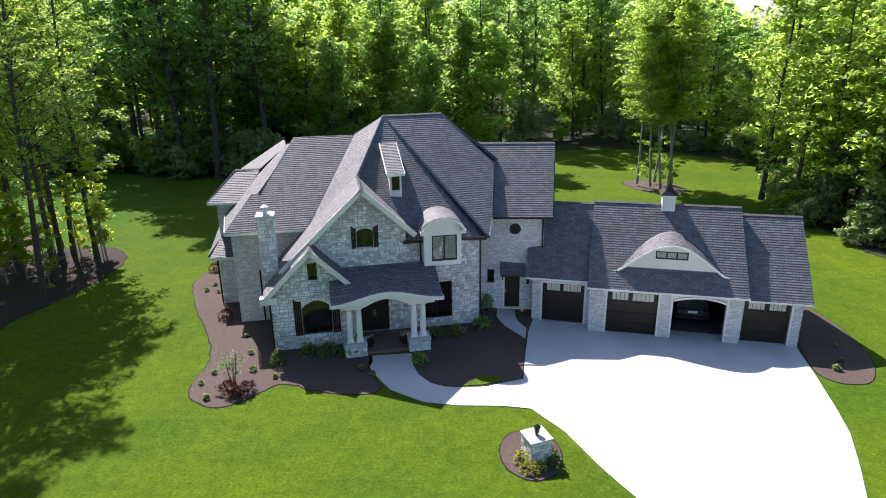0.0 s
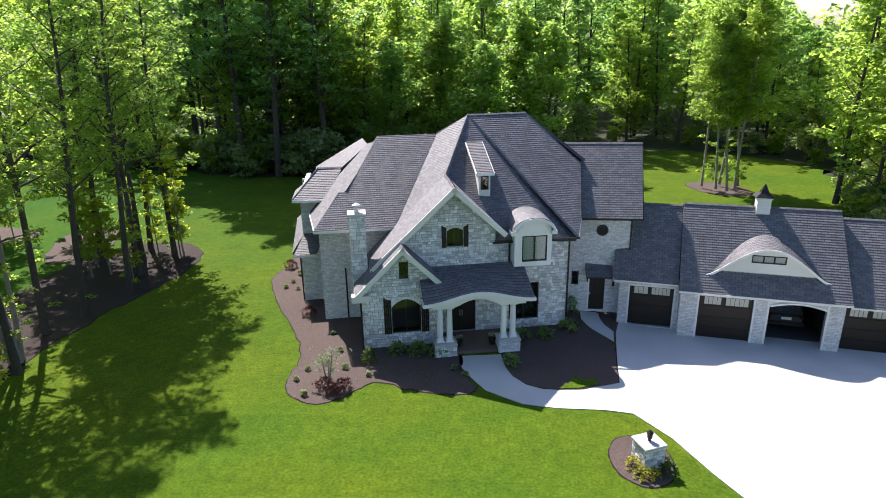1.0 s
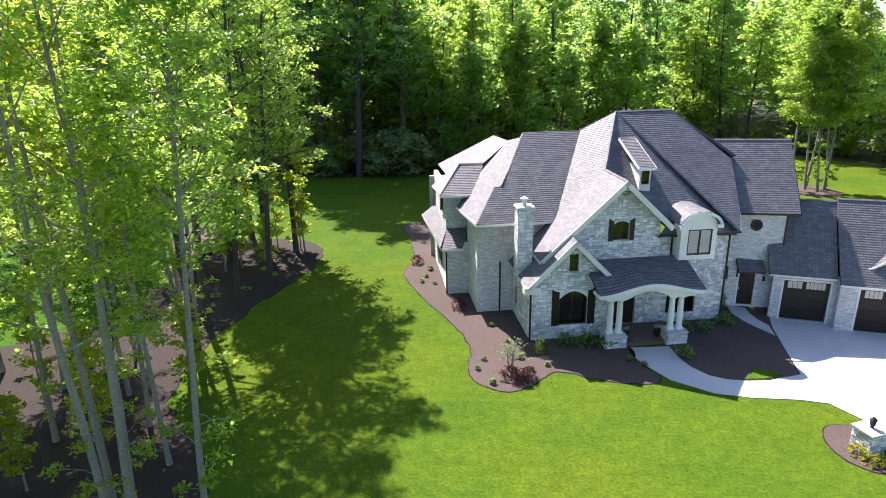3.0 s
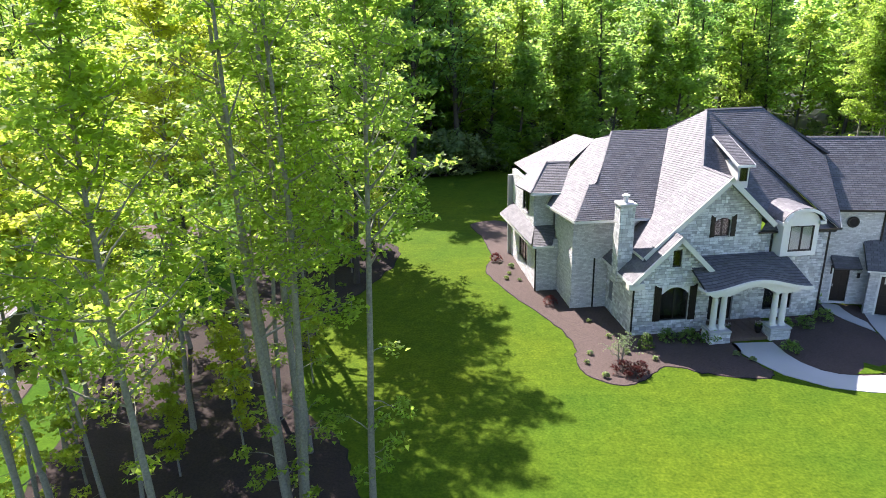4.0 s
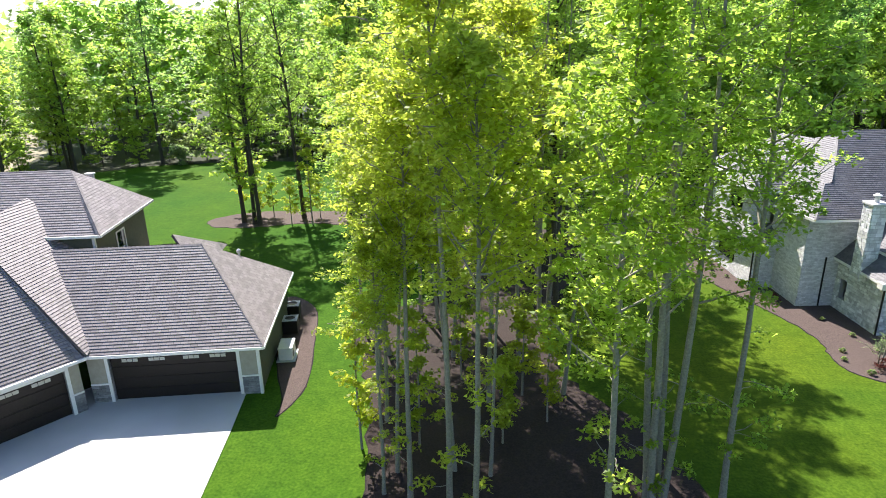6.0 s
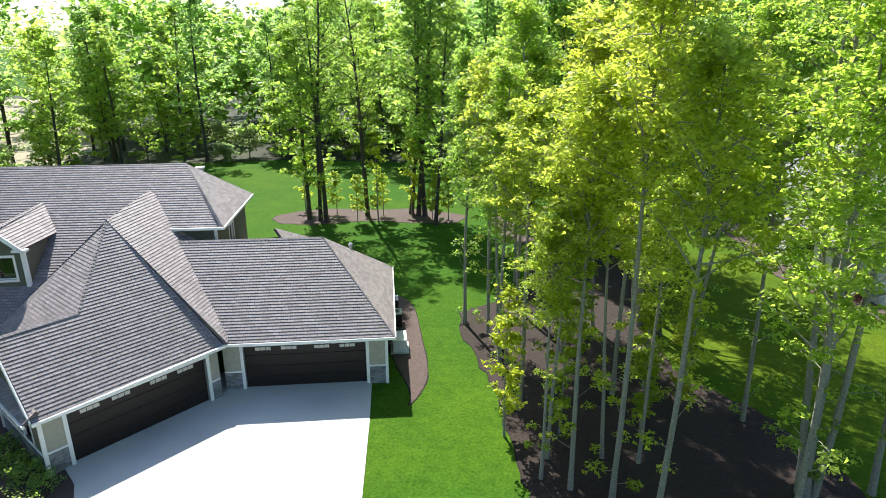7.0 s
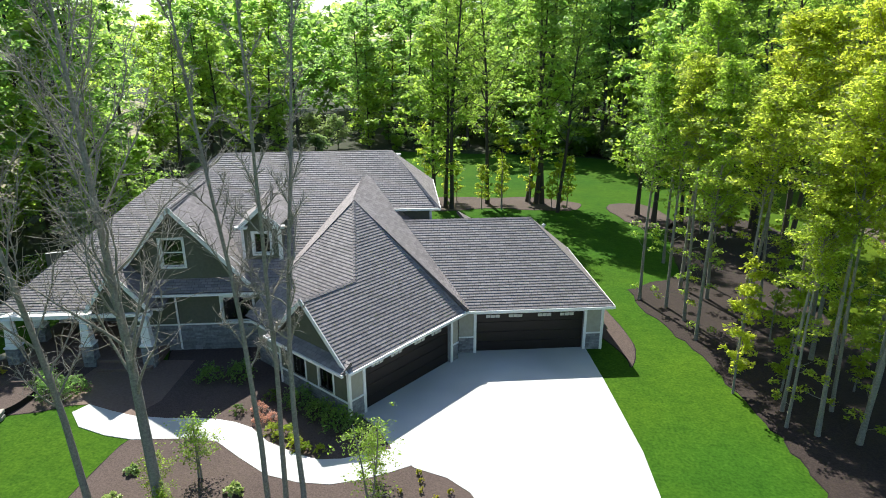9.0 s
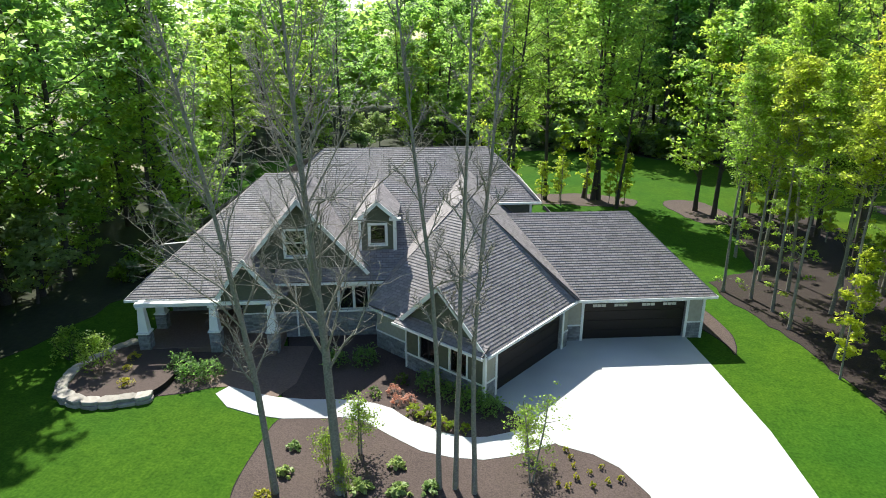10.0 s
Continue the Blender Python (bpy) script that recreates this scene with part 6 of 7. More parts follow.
for i in range(8):
    plant(thin[i % 2], rt.uniform(-24, -18), rt.uniform(38, 49.5), rt.uniform(0, 360), rt.uniform(0.8, 1.3))

for i in range(10):
    plant(thin[i % 2], rt.uniform(-50, -34.5), rt.uniform(49.2, 52.6), rt.uniform(0, 360), rt.uniform(0.6, 1.2))

# the woods behind
SORTS = (
    (23, 4.0, 5.2, LEAF_MID, "tall green leafy tree of the woods", 0.8), (20, 2.0, 5.6, LEAF_MID, "broad green leafy tree of the woods", 0.75),
    (24, 6.0, 5.2, LEAF_DARK, "tall dark-leaved tree of the woods", 0.8), (20, 3.0, 4.8, LEAF_SPRING, "bright yellow-green tree of the woods", 0.8),
    (23, 7.0, 5.8, LEAF_DARK, "spreading dark tree of the woods", 0.7))
woods = [make_tree("woodland_tree", 200 + i, h, 0.24, lo, re, DARKBARK, lf, 24, 22, 0.36, 1.2, 0.04, 1, lab, group="woods", shape=sh, sides=3, twigs=False, flat=0.38) for i, (h, lo, re, lf, lab, sh) in enumerate(SORTS)]
billow = [make_tree("woodland_tree", 270 + i, 15, 0.2, 1.6, 3.9, DARKBARK, lf, 22, 36, 0.36, 1.4, 0.05, 1, "round-crowned leafy tree at the edge of the woods", group="woods", shape=0.95, sides=3, twigs=False, flat=0.72) for i, lf in enumerate((LEAF_MID, LEAF_SPRING))]
giant = make_tree("woodland_tree", 260, 29, 0.42, 7.0, 7.4, DARKBARK, LEAF_DARK, 30, 22, 0.4, 1.35, 0.05, 1, "very tall dark spreading tree at the edge of the woods", group="woods", sides=3, twigs=False, flat=0.4)
deep = [make_tree("woodland_tree", 215 + i, h, 0.24, lo, re, DARKBARK, lf, 20, 24, 0.42, 1.3, 0.03, 1, lab, group="woods", shape=sh, sides=3, twigs=False, flat=0.4) for i, (h, lo, re, lf, lab, sh) in enumerate(SORTS)]
under = [make_tree("understory_tree", 230 + i, h, 0.08, 0.6, 2.6, DARKBARK, lf, 15, 20, 0.28, 0.8, 0.06, 1, lab, group="woods", sides=3, twigs=False)
         for i, (h, lf, lab) in enumerate(((7, LEAF_MID, "leafy understory tree at the edge of the woods"), (5, LEAF_PALE, "pale-leaved understory tree in the woods"), (9, LEAF_SPRING, "bright green understory tree in the woods"), (4, LEAF_DARK, "dark leafy understory shrub in the woods")))]

grove = [make_tree("slender_tree", 240 + i, h, 0.13, 6.5, 3.6, BARK, LEAF_SPRING, 32, 52, 0.2, 0.9, 0.05, 1, "slender pale-trunked tree with a bright green crown", group="trees on the back lawn", sides=3, sprigs=6, twigs=False) for i, h in enumerate((20, 18.5))]
bush = [make_tree("edge_shrub", 250 + i, 2.2, 0.03, 0.2, 1.2, DARKBARK, lf, 9, 16, 0.24, 0.5, 0.1, 3, lab, "shrub", "shrubs at the edge of the woods", sides=3, twigs=False)
        for i, (lf, lab) in enumerate(((LEAF_SPRING, "bright green wild shrub at the edge of the woods"), (LEAF_PALE, "pale green wild shrub at the edge of the woods")))]


EDGE = [(-74, -6), (-71, 6), (-70, 16), (-70, 27), (-73, 38), (-80, 50), (-80, 66), (-70, 80), (-56, 82), (-46, 83), (-38, 84), (-30, 81), (-20, 77), (-10, 80), (0, 85), (14, 93), (26, 98), (37, 97), (47, 89), (49, 78), (45, 66), (42, 57), (42, 48), (48, 40), (60, 24)]


def along(f):
    """A place on the edge of the woods, and the way into them."""
    f = min(max(f, 0.0), 0.9999) * (len(EDGE) - 1)
    i = int(f)
    a, b = Vector(EDGE[i]), Vector(EDGE[i + 1])
    d = (b - a).normalized()
    return a.lerp(b, f - i), Vector((-d.y, d.x))


def sort_at(x, row):
    """Which trees grow where: dark ones behind the stone house, bright ones to both sides."""
    if x < -66:
        return rt.choice((0, 2, 0, 3, 3))
    if x < -38:
        return rt.choice((0, 3, 3, 3, 0))
    if row >= 3:
        return rt.choice((0, 1, 2, 4))
    if x < -25:
        return rt.choice((2, 0, 2, 4, 3))
    if x < -11:
        return rt.choice((2, 4, 0, 3, 0))
    if x < 13:
        return rt.choice((0, 1, 0, 3, 3))
    if x < 25:
        return rt.choice((2, 4, 0))
    return rt.choice((3, 3, 3, 1, 0))


def clear(x, y):
    """Whether a place lies on the open field to the west."""
    return x < -92 and 40 < y < 45 - 1.1 * (x + 60)


def lower(x, y):
    """How much lower the woods are where they open towards the north-east."""
    k = abs(math.degrees(math.atan2(x - 7.2, y - 2.2)) - 27.0)
    return 0.66 + 0.34 * min(1.0, max(0.0, (k - 1.6) / 2.5))


for row, (off, count) in enumerate(((2.5, 48), (7, 48), (12, 44), (18, 42), (26, 40))):
    for i in range(count):
        p, inn = along((i + rt.uniform(0.1, 0.9)) / count)
        q = p + inn * (off + rt.uniform(-2.5, 3.0))
        if q.x < -32 and rt.random() < (0.3 if row < 2 else 0.08) or clear(q.x, q.y) and (row > 3 or q.x < -96):
            continue
        plant((woods if row < 2 and q.y > 12 else deep)[sort_at(q.x, row)], q.x, q.y, rt.uniform(0, 360), rt.uniform(0.82, 1.15) * lower(q.x, q.y))
for i in range(150):
    p, inn = along((i + rt.uniform(0.0, 1.0)) / 150)
    q = p + inn * rt.uniform(-0.5, 14)
    dark = -38 < q.x < -8
    if clear(q.x, q.y):
        continue
    plant(under[rt.choice((0, 1, 3, 3) if dark else (0, 2, 1, 2, 0))], q.x, q.y, rt.uniform(0, 360), rt.uniform(0.6, 1.2))
for x, y, s in ((-32.5, 85.0, 1.0), (-27.5, 81.0, 1.03), (-24.0, 78.0, 1.05), (-19.0, 76.0, 0.98), (-13.5, 79.0, 0.95), (-21.5, 83.0, 1.05)):
    plant(giant, x, y, rt.uniform(0, 360), s)
for i, (x, y, s) in enumerate(((-5.9, 80, 1.0), (-0.2, 84, 1.13), (5.5, 80, 0.97), (9.4, 86, 1.2), (13.9, 83, 1.1))):
    plant(billow[i % 2], x, y, rt.uniform(0, 360), s)
# trees in the beds behind the houses; (-38.8, 53.2) is added to shade the lawn
for x, y, k, s in ((-47.9, 49.6, 3, 0.85), (-38.8, 53.2, 0, 0.95), (-28.2, 50.0, 3, 0.9), (-27.0, 47.6, 0, 0.9), (39.5, 62.0, 3, 1.0), (41.5, 55.0, 3, 0.95), (43.5, 66.0, 3, 1.1), (40.8, 58.5, 1, 0.8), (42.5, 50.5, 3, 0.9)):
    plant(woods[k], x, y, rt.uniform(0, 360), s)
for x, y, k, s in ((-46.0, 48.9, 0, 0.95), (-46.7, 49.3, 1, 0.9), (-42.8, 51.7, 1, 1.0), (-37.9, 52.4, 0, 1.12), (-37.3, 52.6, 1, 1.1), (-35.7, 49.6, 1, 0.85), (-23.5, 50.4, 0, 0.95)):
    plant(tall[k], x, y, rt.uniform(0, 360), s)

for i, (x, y) in enumerate(((29.4, 69.6), (30.4, 68.2), (31.2, 67.2), (32.4, 68.2), (33.2, 69.4), (31.6, 70.4))):
    plant(grove[i % 2], x, y, rt.uniform(0, 360), rt.uniform(0.9, 1.05))
for i in range(46):
    p, inn = along(rt.uniform(0.84, 0.97))
    q = p + inn * rt.uniform(-3.5, 1.0)
    plant(bush[i % 2], q.x, q.y, rt.uniform(0, 360), rt.uniform(0.6, 1.3), gh(q.x))
for i in range(40):
    p, inn = along(rt.uniform(0.0, 0.8))
    q = p + inn * rt.uniform(-2.0, 1.5)
    plant(bush[i % 2], q.x, q.y, rt.uniform(0, 360), rt.uniform(0.6, 1.3), gh(q.x))
# a band of pale shrubs where the woods meet the back lawn
for i in range(54):
    x = rt.uniform(-42, -4)
    f = [k for k in range(len(EDGE) - 1) if EDGE[k][0] <= x < EDGE[k + 1][0] and EDGE[k][1] > 60][0]
    (ax, ay), (bx, by) = EDGE[f], EDGE[f + 1]
    y = ay + (by - ay) * (x - ax) / (bx - ax) + rt.uniform(-2.5, 3.5)
    plant(bush[rt.choice((1, 1, 0))], x, y, rt.uniform(0, 360), rt.uniform(1.2, 2.3), gh(x))


def far_woods():
    """Leaf masses deep in the woods and out to the horizon."""
    nr = np.random.default_rng(5)
    cen, spr = [], []
    ring = [*EDGE, (70, -60), (-80, -60)]

    def depth(x, y):
        """How far a place lies within the woods; negative on the lawns."""
        best, inside = 1e9, False
        for (ax, ay), (bx, by) in zip(ring, ring[1:] + ring[:1]):
            f = min(1.0, max(0.0, ((x - ax) * (bx - ax) + (y - ay) * (by - ay)) / ((bx - ax) ** 2 + (by - ay) ** 2)))
            best = min(best, math.hypot(x - ax - f * (bx - ax), y - ay - f * (by - ay)))
            if (ay > y) != (by > y) and x < ax + (y - ay) / (by - ay) * (bx - ax):
                inside = not inside
        return -best if inside else best

    while len(cen) < 3000:
        x, y = rt.uniform(-150, 120), rt.uniform(-10, 150)
        if 26 < depth(x, y) < 60 and not clear(x, y):
            h = (24 + 5 * noise.noise(Vector((x * 0.05, y * 0.05, 0)))) * lower(x, y)
            cen.append((x, y, h * rt.uniform(0.08, 1.0) ** 0.8))
            spr.append(rt.uniform(2.0, 3.6))
    while len(cen) < 6400:
        a = rt.uniform(0, 6.2832)
        dd = rt.choice((125, 150, 190, 300)) * rt.uniform(0.92, 1.12)
        x, y = -10 + dd * math.cos(a), 30 + dd * math.sin(a)
        h = (24 + 5 * noise.noise(Vector((x * 0.03, y * 0.03, 4)))) * lower(x, y)
        cen.append((x, y, rt.uniform(1, h)))
        spr.append(rt.uniform(3, 6))
    pts, n, k = leaves(cen, spr, 28, 1.2, nr, 0.7, 3)
    ob = new("far_woods", leaf_mesh("far_woods", pts, n, k, LEAF_MID))
    return tagged(ob, "dense green woods far behind the houses", "woods", "", "stuff")


far_woods()

# bare trees before the dark house
bare = [make_tree("bare_tree", 300 + i, h, r, lo, re, BARK, LEAF_YOUNG, n, 0, 0.07, 0.6, 0.012, 1, "leafless tree with fine grey branches", group="bare trees", fine=3, steep=(0.9, 1.9), girth=0.33) for i, (h, r, lo, re, n) in enumerate(((18, 0.19, 5.0, 4.6, 36), (17, 0.12, 4.0, 3.4, 28), (19, 0.09, 6.0, 1.7, 24)))]
for x, y, k, yaw, lean in ((-48.6, 5.7, 0, 20, 1.5), (-51.0, 5.2, 1, 150, 4.0), (-45.0, 6.6, 2, 80, 0.5), (-44.4, 6.7, 2, 200, 0.5), (-43.65, 6.6, 2, 310, 0)):
    plant(bare[k], x, y, yaw, lean=lean)
for o in (*young, *green, *tall, multi, *thin, giant, *billow, *woods, *deep, *grove, *bush, *under, *bare):
    park(o)


# ---- planting and small things ----
def shrub(name, seed, r, h, leaf, n, size, label, twigs=6, category="shrub", group="", hollow=0.5, flat=0.8):
    """A bush: stems from the ground and leaves massed towards its outside, with an uneven outline."""
    rng = random.Random(seed)
    nr = np.random.default_rng(seed)
    e = new(name)
    tagged(e, label, category, group)
    V, F = [], []
    cen, spr = [], []
    for k in range(twigs):
        a = 6.283 * k / twigs + rng.random()
        t = bent(rng, Vector((0.1 * r * math.cos(a), 0.1 * r * math.sin(a), -0.05)), Vector((math.cos(a) * r * 0.8, math.sin(a) * r * 0.8, h)), h * 0.95, 4, 0.12, 0.02)
        tube(V, F, t, [0.02, 0.016, 0.012, 0.008, 0.004], 4)
    s = new("stem", wood_mesh("stem", V, F, DARKBARK))
    s.parent = e
    tagged(s, kind="stuff")
    for k in range(n):
        a, c = rng.uniform(0, 6.283), rng.uniform(-0.05, 1)
        q = rng.uniform(hollow, 1) * rng.uniform(0.8, 1.1)
        b = math.sqrt(max(0, 1 - c * c))
        cen.append((r * q * b * math.cos(a), r * q * b * math.sin(a), max(0.04, h * 0.55 + h * 0.5 * q * (2 * c - 0.95) * 0.95)))
        spr.append(r * rng.uniform(0.14, 0.26))
    pts, m, sd = leaves(cen, spr, 7, size, nr, flat)
    f = new("foliage", leaf_mesh("foliage", pts, m, sd, leaf))
    f.parent = e
    return e


def scatter(model, places, rng, lo=0.8, hi=1.2, z=0.03):
    for x, y in places:
        s = rng.uniform(lo, hi)
        plant(model, x, y, rng.uniform(0, 360), s, z + gh(x))
    park(model)


rp = random.Random(77)
scatter(shrub("boxwood", 400, 0.42, 0.8, LEAF_SHRUB, 120, 0.07, "clipped round boxwood on the mulch", hollow=0.85), [(-1.2, 30.6)], rp, 1, 1)
scatter(shrub("red_barberry", 401, 0.55, 0.75, LEAF_RED, 60, 0.09, "dark red barberry bush on the mulch"), [(-5.7, 36.3), (-2.0, 28.1), (-2.9, 28.0), (-2.4, 27.6), (-9.0, 44.4)], rp, 0.8, 1.1)
scatter(shrub("small_perennial", 402, 0.2, 0.26, LEAF_PALE, 24, 0.09, "small pale perennial on the mulch", 3, "plant"), [(-3.7, 33.8), (-2.9, 31.8), (-2.3, 30.0), (-4.2, 29.8), (-4.5, 28.8), (-3.8, 27.5), (-1.0, 29.3), (-8.1, 41.6), (-8.3, 40.6), (-7.4, 40.3), (-7.9, 43.0), (27.2, 29.6), (27.9, 30.4), (28.6, 32.0), (3.2, 29.9), (3.8, 29.3)], rp, 0.8, 1.3)
scatter(shrub("foundation_shrub", 403, 0.55, 0.7, LEAF_DARK, 60, 0.1, "dark green shrub at the foot of the wall"), [(0.2, 31.6), (1.3, 31.5), (2.4, 31.4), (6.9, 33.2), (8.2, 33.5), (6.1, 30.4), (9.6, 34.4)], rp, 0.8, 1.1)
scatter(shrub("yew_cone", 404, 0.42, 1.1, LEAF_DARK, 90, 0.08, "small upright evergreen beside the side walk", hollow=0.8), [(10.1, 36.6)], rp, 1, 1)
orn = make_tree("ornamental_tree", 405, 1.9, 0.03, 0.5, 0.75, BARK, LEAF_PALE, 18, 4, 0.07, 0.2, 0.05, 3, "young bare-branched ornamental tree on the mulch")
plant(orn, -2.9, 28.7, 30)
park(orn)
scatter(shrub("golden_shrub", 406, 0.36, 0.45, YELLOW, 34, 0.08, "golden-leaved low shrub on the mulch", 4), [(10.3, 22.6), (10.5, 22.05), (10.95, 22.1), (-51.2, 4.6)], rp, 0.85, 1.2)
scatter(shrub("green_shrub", 407, 0.38, 0.5, LEAF_SHRUB, 34, 0.08, "round green shrub on the mulch", 4), [(11.65, 22.9), (11.6, 22.3), (-49.3, 12.3), (-48.3, 13.6)], rp, 0.85, 1.2)
scatter(shrub("coral_azalea", 408, 0.5, 0.6, FLOWER, 50, 0.08, "coral-flowered azalea beside the walk", 5), [(-48.4, 12.6), (-47.5, 12.1), (-48.0, 11.8)], rp, 0.66, 0.84)
scatter(shrub("chartreuse_clump", 409, 0.36, 0.42, LEAF_YOUNG, 34, 0.1, "chartreuse plant edging the walk", 3, "plant"), [(-47.1, 11.25), (-46.7, 10.9), (-46.4, 11.2), (-46.0, 10.8), (-45.7, 10.5), (-45.2, 10.3), (-44.6, 10.35)], rp, 0.8, 1.15)
scatter(shrub("hosta", 410, 0.36, 0.34, LEAF_HOSTA, 22, 0.17, "pale variegated hosta on the mulch", 3, "plant", flat=0.5), [(-51.4, 7.8), (-51.1, 6.2), (-46.9, 7.5), (-46.4, 6.0), (-45.3, 6.4), (-47.9, 5.9)], rp, 0.85, 1.3)
scatter(shrub("yellow_flower", 411, 0.13, 0.25, YELLOW, 10, 0.07, "small yellow flowering plant on the mulch", 2, "plant"), [(-40.3, 9.7), (-40.1, 9.3), (-40.0, 8.8), (-40.8, 8.6), (-40.6, 7.6), (-40.2, 7.5), (-39.9, 8.1), (-39.4, 8.5), (-38.9, 8.9), (-38.7, 8.1), (-39.3, 7.7), (-38.2, 8.3)], rp, 0.9, 1.3)
scatter(shrub("dark_evergreen", 412, 0.8, 1.0, LEAF_DARK, 90, 0.1, "dense dark evergreen by the house wall", 6), [(-43.6, 11.9), (-44.5, 12.2), (-45.6, 12.8), (-46.8, 13.4), (-50.6, 15.2), (-52.0, 14.6), (-58.6, 11.8), (-57.9, 12.4), (-59.6, 12.6)], rp, 0.8, 1.1)
sap = [make_tree("birch_sapling", 420 + i, h, 0.03, 0.7, 0.7, BARK, LEAF_SPRING, 18, 12, 0.075, 0.3, 0.05, 2, "young birch sapling with small bright leaves") for i, h in enumerate((4.2, 2.6))]
for i, (x, y, k, s) in enumerate([(-41.6, 7.6, 0, 1.0), (-41.9, 9.1, 1, 0.9), (-48.6, 8.0, 1, 1.1), (-49.5, 6.7, 1, 0.8), (-48.4, 5.5, 1, 0.7)]):
    plant(sap[k], x, y, 70 * i, s)
for o in sap:
    park(o)
big = shrub("bright_shrub", 430, 1.0, 2.0, LEAF_SPRING, 150, 0.11, "tall bright green feathery shrub in the raised bed", 8)
plant(big, -63.6, 11.6, 0, 1.0, 0.3)
plant(big, -66.2, 12.6, 80, 0.95, 0.0)
park(big)
scatter(shrub("low_yellow_plant", 431, 0.45, 0.4, YELLOW, 34, 0.08, "low yellow-green plant in the raised bed", 4, "plant"), [(-61.2, 10.5), (-62.5, 12.8), (-62.1, 11.8)], rp, 0.6, 1.0, 0.32)

# flat ledge slabs that edge the raised bed, two courses high
ROCK = mottled("tan_fieldstone", (0.2, 0.18, 0.155), (0.44, 0.4, 0.345), 4.0, 0.9, 1.0, obj=0.25)
edging = thing("rock_edging", (-62.3, 11.0, 0), "low edge of flat tan rocks round a raised bed", "rock edging")
RIM = [(-59.75, 9.75), (-60.4, 9.45), (-61.1, 9.1), (-61.9, 8.85), (-62.7, 8.85), (-63.5, 9.1), (-64.1, 9.55), (-64.5, 10.2), (-64.75, 10.95), (-64.85, 11.7), (-64.75, 12.5), (-64.5, 13.2), (-64.25, 13.9), (-63.9, 14.5)]
for k, (x, y) in enumerate(RIM):
    nx, ny = RIM[min(k + 1, len(RIM) - 1)]
    px, py = RIM[max(k - 1, 0)]
    turn = math.degrees(math.atan2(ny - py, nx - px))
    for c in range(2):
        bm = bmesh.new()
        m = 8
        rx, ry = rp.uniform(0.42, 0.58), rp.uniform(0.26, 0.36)
        ring = [(rx * math.copysign(abs(math.cos(a)) ** 0.6, math.cos(a)) * rp.uniform(0.85, 1.1), ry * math.copysign(abs(math.sin(a)) ** 0.6, math.sin(a)) * rp.uniform(0.85, 1.1)) for a in [2 * math.pi * (j + 0.5) / m for j in range(m)]]
        levels = []
        for f, z in ((0.96, 0.0), (1.0, 0.04), (1.0, 0.14), (0.94, 0.17)):
            levels.append([bm.verts.new((f * u, f * v, z + 0.02 * noise.noise(Vector((u * 3, v * 3, k + c))))) for u, v in ring])
        for lo_, hi_ in zip(levels, levels[1:]):
            for j in range(m):
                bm.faces.new((lo_[j], lo_[(j + 1) % m], hi_[(j + 1) % m], hi_[j]))
        bm.faces.new(levels[-1])
        bm.faces.new(list(reversed(levels[0])))
        back = 0.12 * c
        part("rock", bm, ROCK, edging, "", pose(x + back * (-62.0 - x) / 3, y + back * (11.5 - y) / 3, 0.0 if c == 0 else 0.18, rp.uniform(-3, 3), rp.uniform(-3, 3), turn + rp.uniform(-12, 12)))

# pots with pale flowers on the porch
PETAL = leafy("pale_flowers", (0.55, 0.5, 0.48), (0.75, 0.72, 0.7), (0.6, 0.55, 0.5))
for x in (8.95, 10.75):
    v = F1 @ Vector((x, 31.0, 0.172))
    pot = thing("flower_pot", tuple(v), "dark round pot with pale flowers on the porch", "flower pot", "porch pots")
    bm = bmesh.new()
    lathe(bm, [(0.12, 0), (0.18, 0.2), (0.2, 0.34), (0.22, 0.36), (0.2, 0.38)], 14)
    part("pot", bm, BRONZE, pot, "", anchor(pot))
    nr = np.random.default_rng(600 + int(x))
    for nm, lf, n, z in (("foliage", LEAF_SHRUB, 16, 0.45), ("blossom", PETAL, 9, 0.55)):
        pts, cnt, sd = leaves([(0.13 * math.cos(j * 2.4), 0.13 * math.sin(j * 2.4), z + 0.05 * (j % 3)) for j in range(n)], [0.08] * n, 5, 0.07, nr, 0.8)
        ob = new(nm, leaf_mesh(nm, pts, cnt, sd, lf))
        ob.parent = pot

# stone pillar with a lantern in the round bed
pillar = thing("stone_pillar", (10.95, 23.0, gh(10.95)), "short square limestone pillar with a lantern on top", "pillar", yaw=20)
PM = anchor(pillar)
core = part("core", boxes((-0.42, 0.42, -0.42, 0.42, 0, 0.92)), MORTAR, pillar, "", PM)
for k, (p, q) in enumerate((((-0.42, -0.42), (0.42, -0.42)), ((0.42, -0.42), (0.42, 0.42)), ((-0.42, 0.42), (-0.42, -0.42)))):
    stones(core, PM, p, q, [(0, 0), (0.84, 0), (0.84, 0.92), (0, 0.92)], (), 500 + k, 0.03, STONE, STONE_FILL, 20, row=(0.12, 0.2), width=(0.18, 0.4))
part("cap", boxes((-0.5, 0.5, -0.5, 0.5, 0.92, 1.02), bevel=0.02), CONCRETE, pillar, "pale cast stone cap", PM)
bm = bmesh.new()
lathe(bm, [(0.07, 1.02), (0.05, 1.12), (0.1, 1.14), (0.12, 1.36), (0.15, 1.38), (0.03, 1.5)], 8)
part("lantern", bm, BRONZE, pillar, "dark metal lantern", PM)

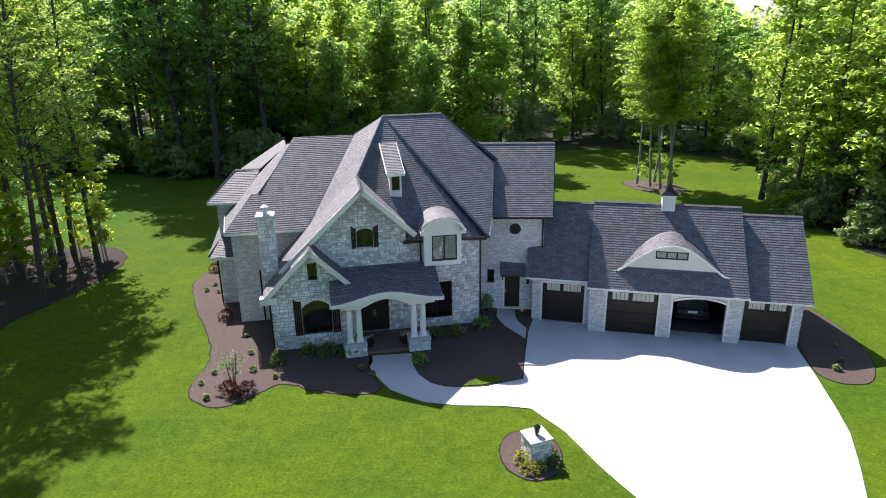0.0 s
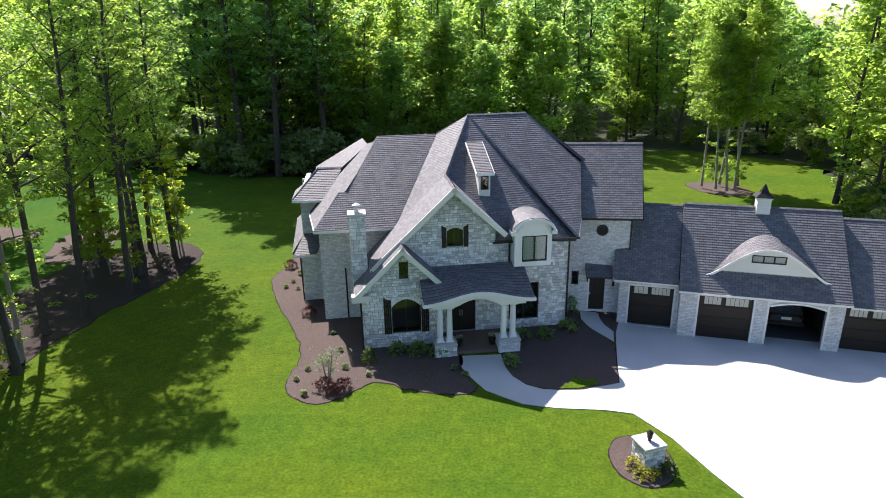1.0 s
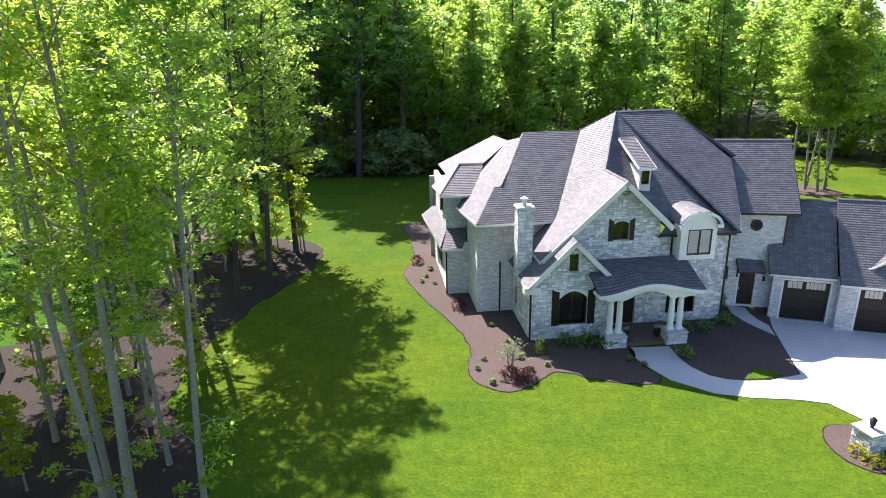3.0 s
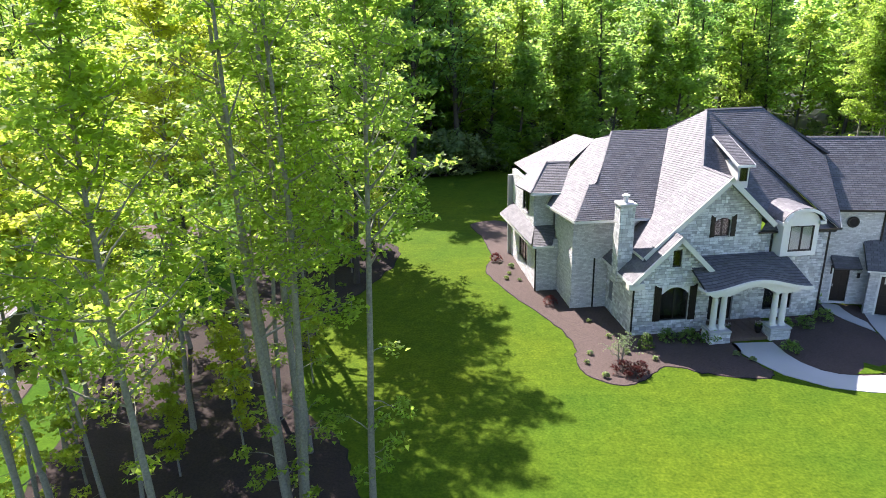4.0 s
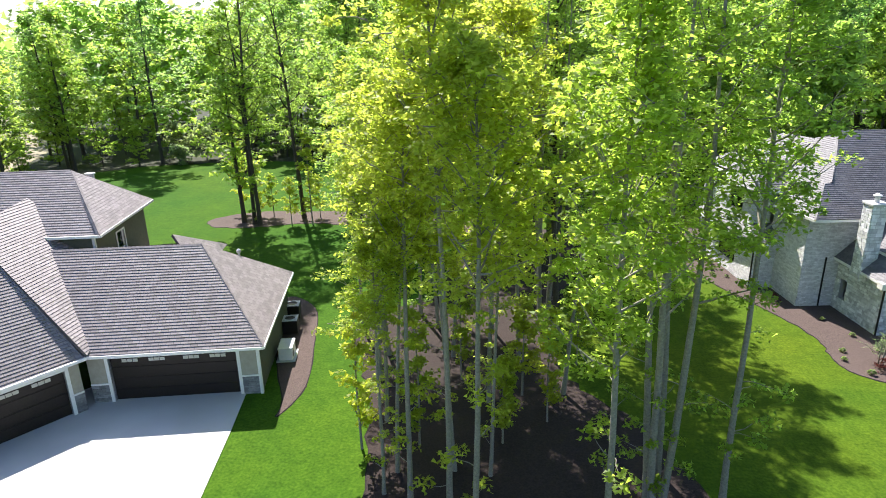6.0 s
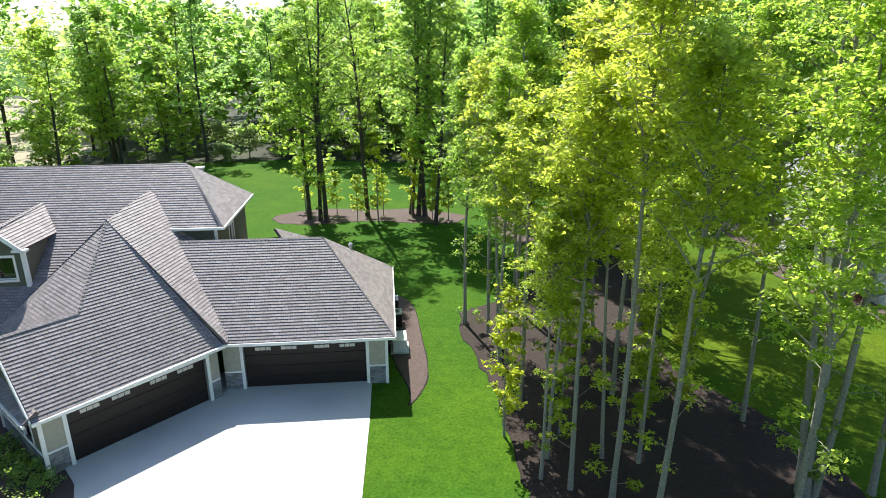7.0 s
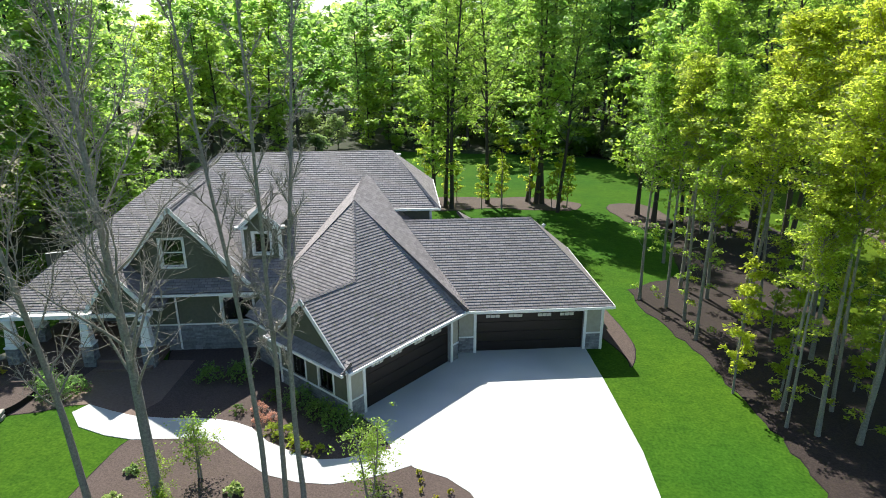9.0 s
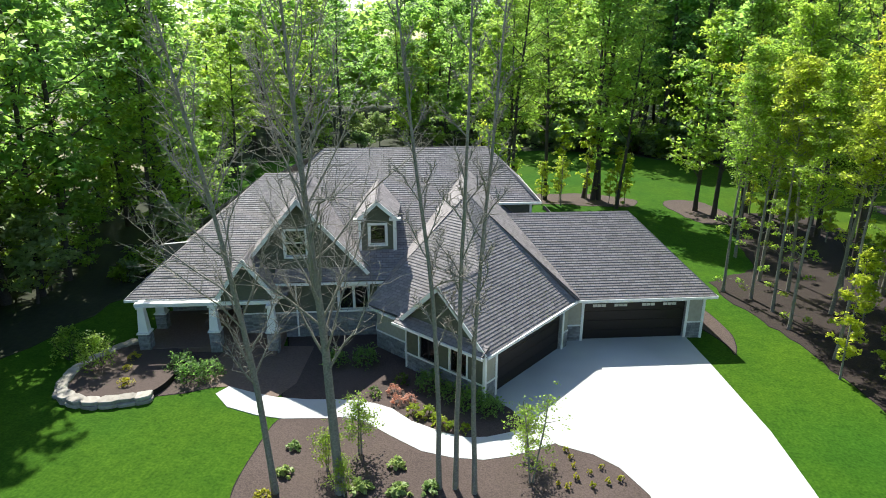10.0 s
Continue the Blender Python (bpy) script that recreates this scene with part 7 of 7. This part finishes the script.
# generator and air conditioners beside the garage wall
gen = thing("generator", (-33.2, 25.3, 0), "white standby generator on a pad by the wall", "generator", yaw=105)
GM = anchor(gen)
part("pad", boxes((-0.7, 0.7, -0.5, 0.5, 0.0, 0.08), bevel=0.01), CONCRETE, gen, "", GM)
part("cabinet", boxes((-0.6, 0.6, -0.36, 0.36, 0.08, 0.7), bevel=0.03), TRIM, gen, "", GM)
part("lid", boxes((-0.63, 0.63, -0.39, 0.39, 0.7, 0.8), bevel=0.03), TRIM, gen, "", GM)
for k in range(5):
    part("vent", boxes((-0.5, -0.1, -0.372, -0.36, 0.2 + 0.07 * k, 0.24 + 0.07 * k)), BRONZE, gen, "", GM)
for x, y in ((-34.2, 28.2), (-34.9, 30.2)):
    ac = thing("air_conditioner", (x, y, 0), "dark metal air conditioner beside the house wall", "air conditioner", "air conditioners", yaw=15)
    AM = anchor(ac)
    part("case", boxes((-0.42, 0.42, -0.42, 0.42, 0.05, 0.85), bevel=0.03), BRONZE, ac, "", AM)
    bm = bmesh.new()
    lathe(bm, [(0.3, 0.85), (0.4, 0.85), (0.4, 0.9), (0.3, 0.9)], 20, cap=False)
    part("fan_ring", bm, METAL, ac, "pale fan ring", AM)
    part("top", boxes((-0.42, 0.42, -0.42, -0.34, 0.851, 0.88), (-0.42, 0.42, 0.34, 0.42, 0.851, 0.88), (-0.42, -0.34, -0.34, 0.34, 0.851, 0.88), (0.34, 0.42, -0.34, 0.34, 0.851, 0.88)), METAL, ac, "", AM)

# car parked in the open garage bay
car = thing("car", (21.93, 35.0, -0.33), "dark parked car seen from behind in the garage", "car", yaw=-14)
CM = anchor(car)
CARPAINT = mottled("dark_car_paint", (0.03, 0.032, 0.036), (0.045, 0.047, 0.052), 4.0, 0.25, 0.0, spec=0.6)
bm = bmesh.new()
vs = box(bm, -0.92, 0.92, 0.0, 4.4, 0.35, 1.02, 0.1)
part("body", bm, CARPAINT, car, "", CM)
bm = bmesh.new()
a = [bm.verts.new(v) for v in ((-0.88, 0.15, 1.02), (0.88, 0.15, 1.02), (0.88, 3.2, 1.02), (-0.88, 3.2, 1.02))]
b = [bm.verts.new(v) for v in ((-0.68, 0.5, 1.62), (0.68, 0.5, 1.62), (0.68, 2.3, 1.65), (-0.68, 2.3, 1.65))]
bm.faces.new(b)
for k in range(4):
    bm.faces.new((a[k], a[(k + 1) % 4], b[(k + 1) % 4], b[k]))
part("cabin", bm, CARPAINT, car, "", CM)
part("rear_window", boxes((-0.62, 0.62, 0.12, 0.14, 1.15, 1.5)), GLASS, car, "", CM @ Matrix.Rotation(radians(-0.0), 4, "X"))
part("bumper", boxes((-0.94, 0.94, -0.08, 0.1, 0.35, 0.6), bevel=0.03), BRONZE, car, "", CM)
part("plate", boxes((-0.26, 0.26, -0.03, -0.005, 0.72, 0.86)), TRIM, car, "", CM)
for s in (-1, 1):
    x0, x1 = sorted((0.62 * s, 0.9 * s))
    part("tail_light", boxes((x0, x1, -0.03, 0.05, 0.78, 0.95), bevel=0.02), LEAF_RED, car, "red tail light", CM)
    for y in (0.8, 3.5):
        bm = bmesh.new()
        lathe(bm, [(0.2, -0.11), (0.33, -0.11), (0.35, -0.06), (0.35, 0.06), (0.33, 0.11), (0.2, 0.11)], 20)
        part("wheel", bm, BRONZE, car, "", CM @ Matrix.Translation((0.85 * s, y, 0.35)) @ Matrix.Rotation(radians(90), 4, "Y"))

# downspouts
for m, par, mat, x, y, z0, z1 in ((F1, house, BRONZE, 3.9, 31.83, 0.05, 3.1), (F1, house, BRONZE, 3.1, 35.95, 0.05, 3.2), (F1, house, BRONZE, 0.28, 39.02, 0.05, 3.3), (F1, house, BRONZE, 12.1, 32.93, 4.0, 5.3), (F1, house, BRONZE, 15.5, 32.93, 0.05, 5.3), (FW, house, BRONZE, 10.7, 37.48, 3.2, 5.8), (F2, lodge, TRIM, -48.9, 31.0, 0.1, 3.7), (F2, lodge, TRIM, -43.4, 31.95, 4.6, 6.6), (F3, lodge, TRIM, -11.12, 49.5, 0.1, 2.6)):
    part("downspout", boxes((x - 0.045, x + 0.045, y - 0.035, y + 0.035, z0, z1), bevel=0.01), mat, par, "", m)
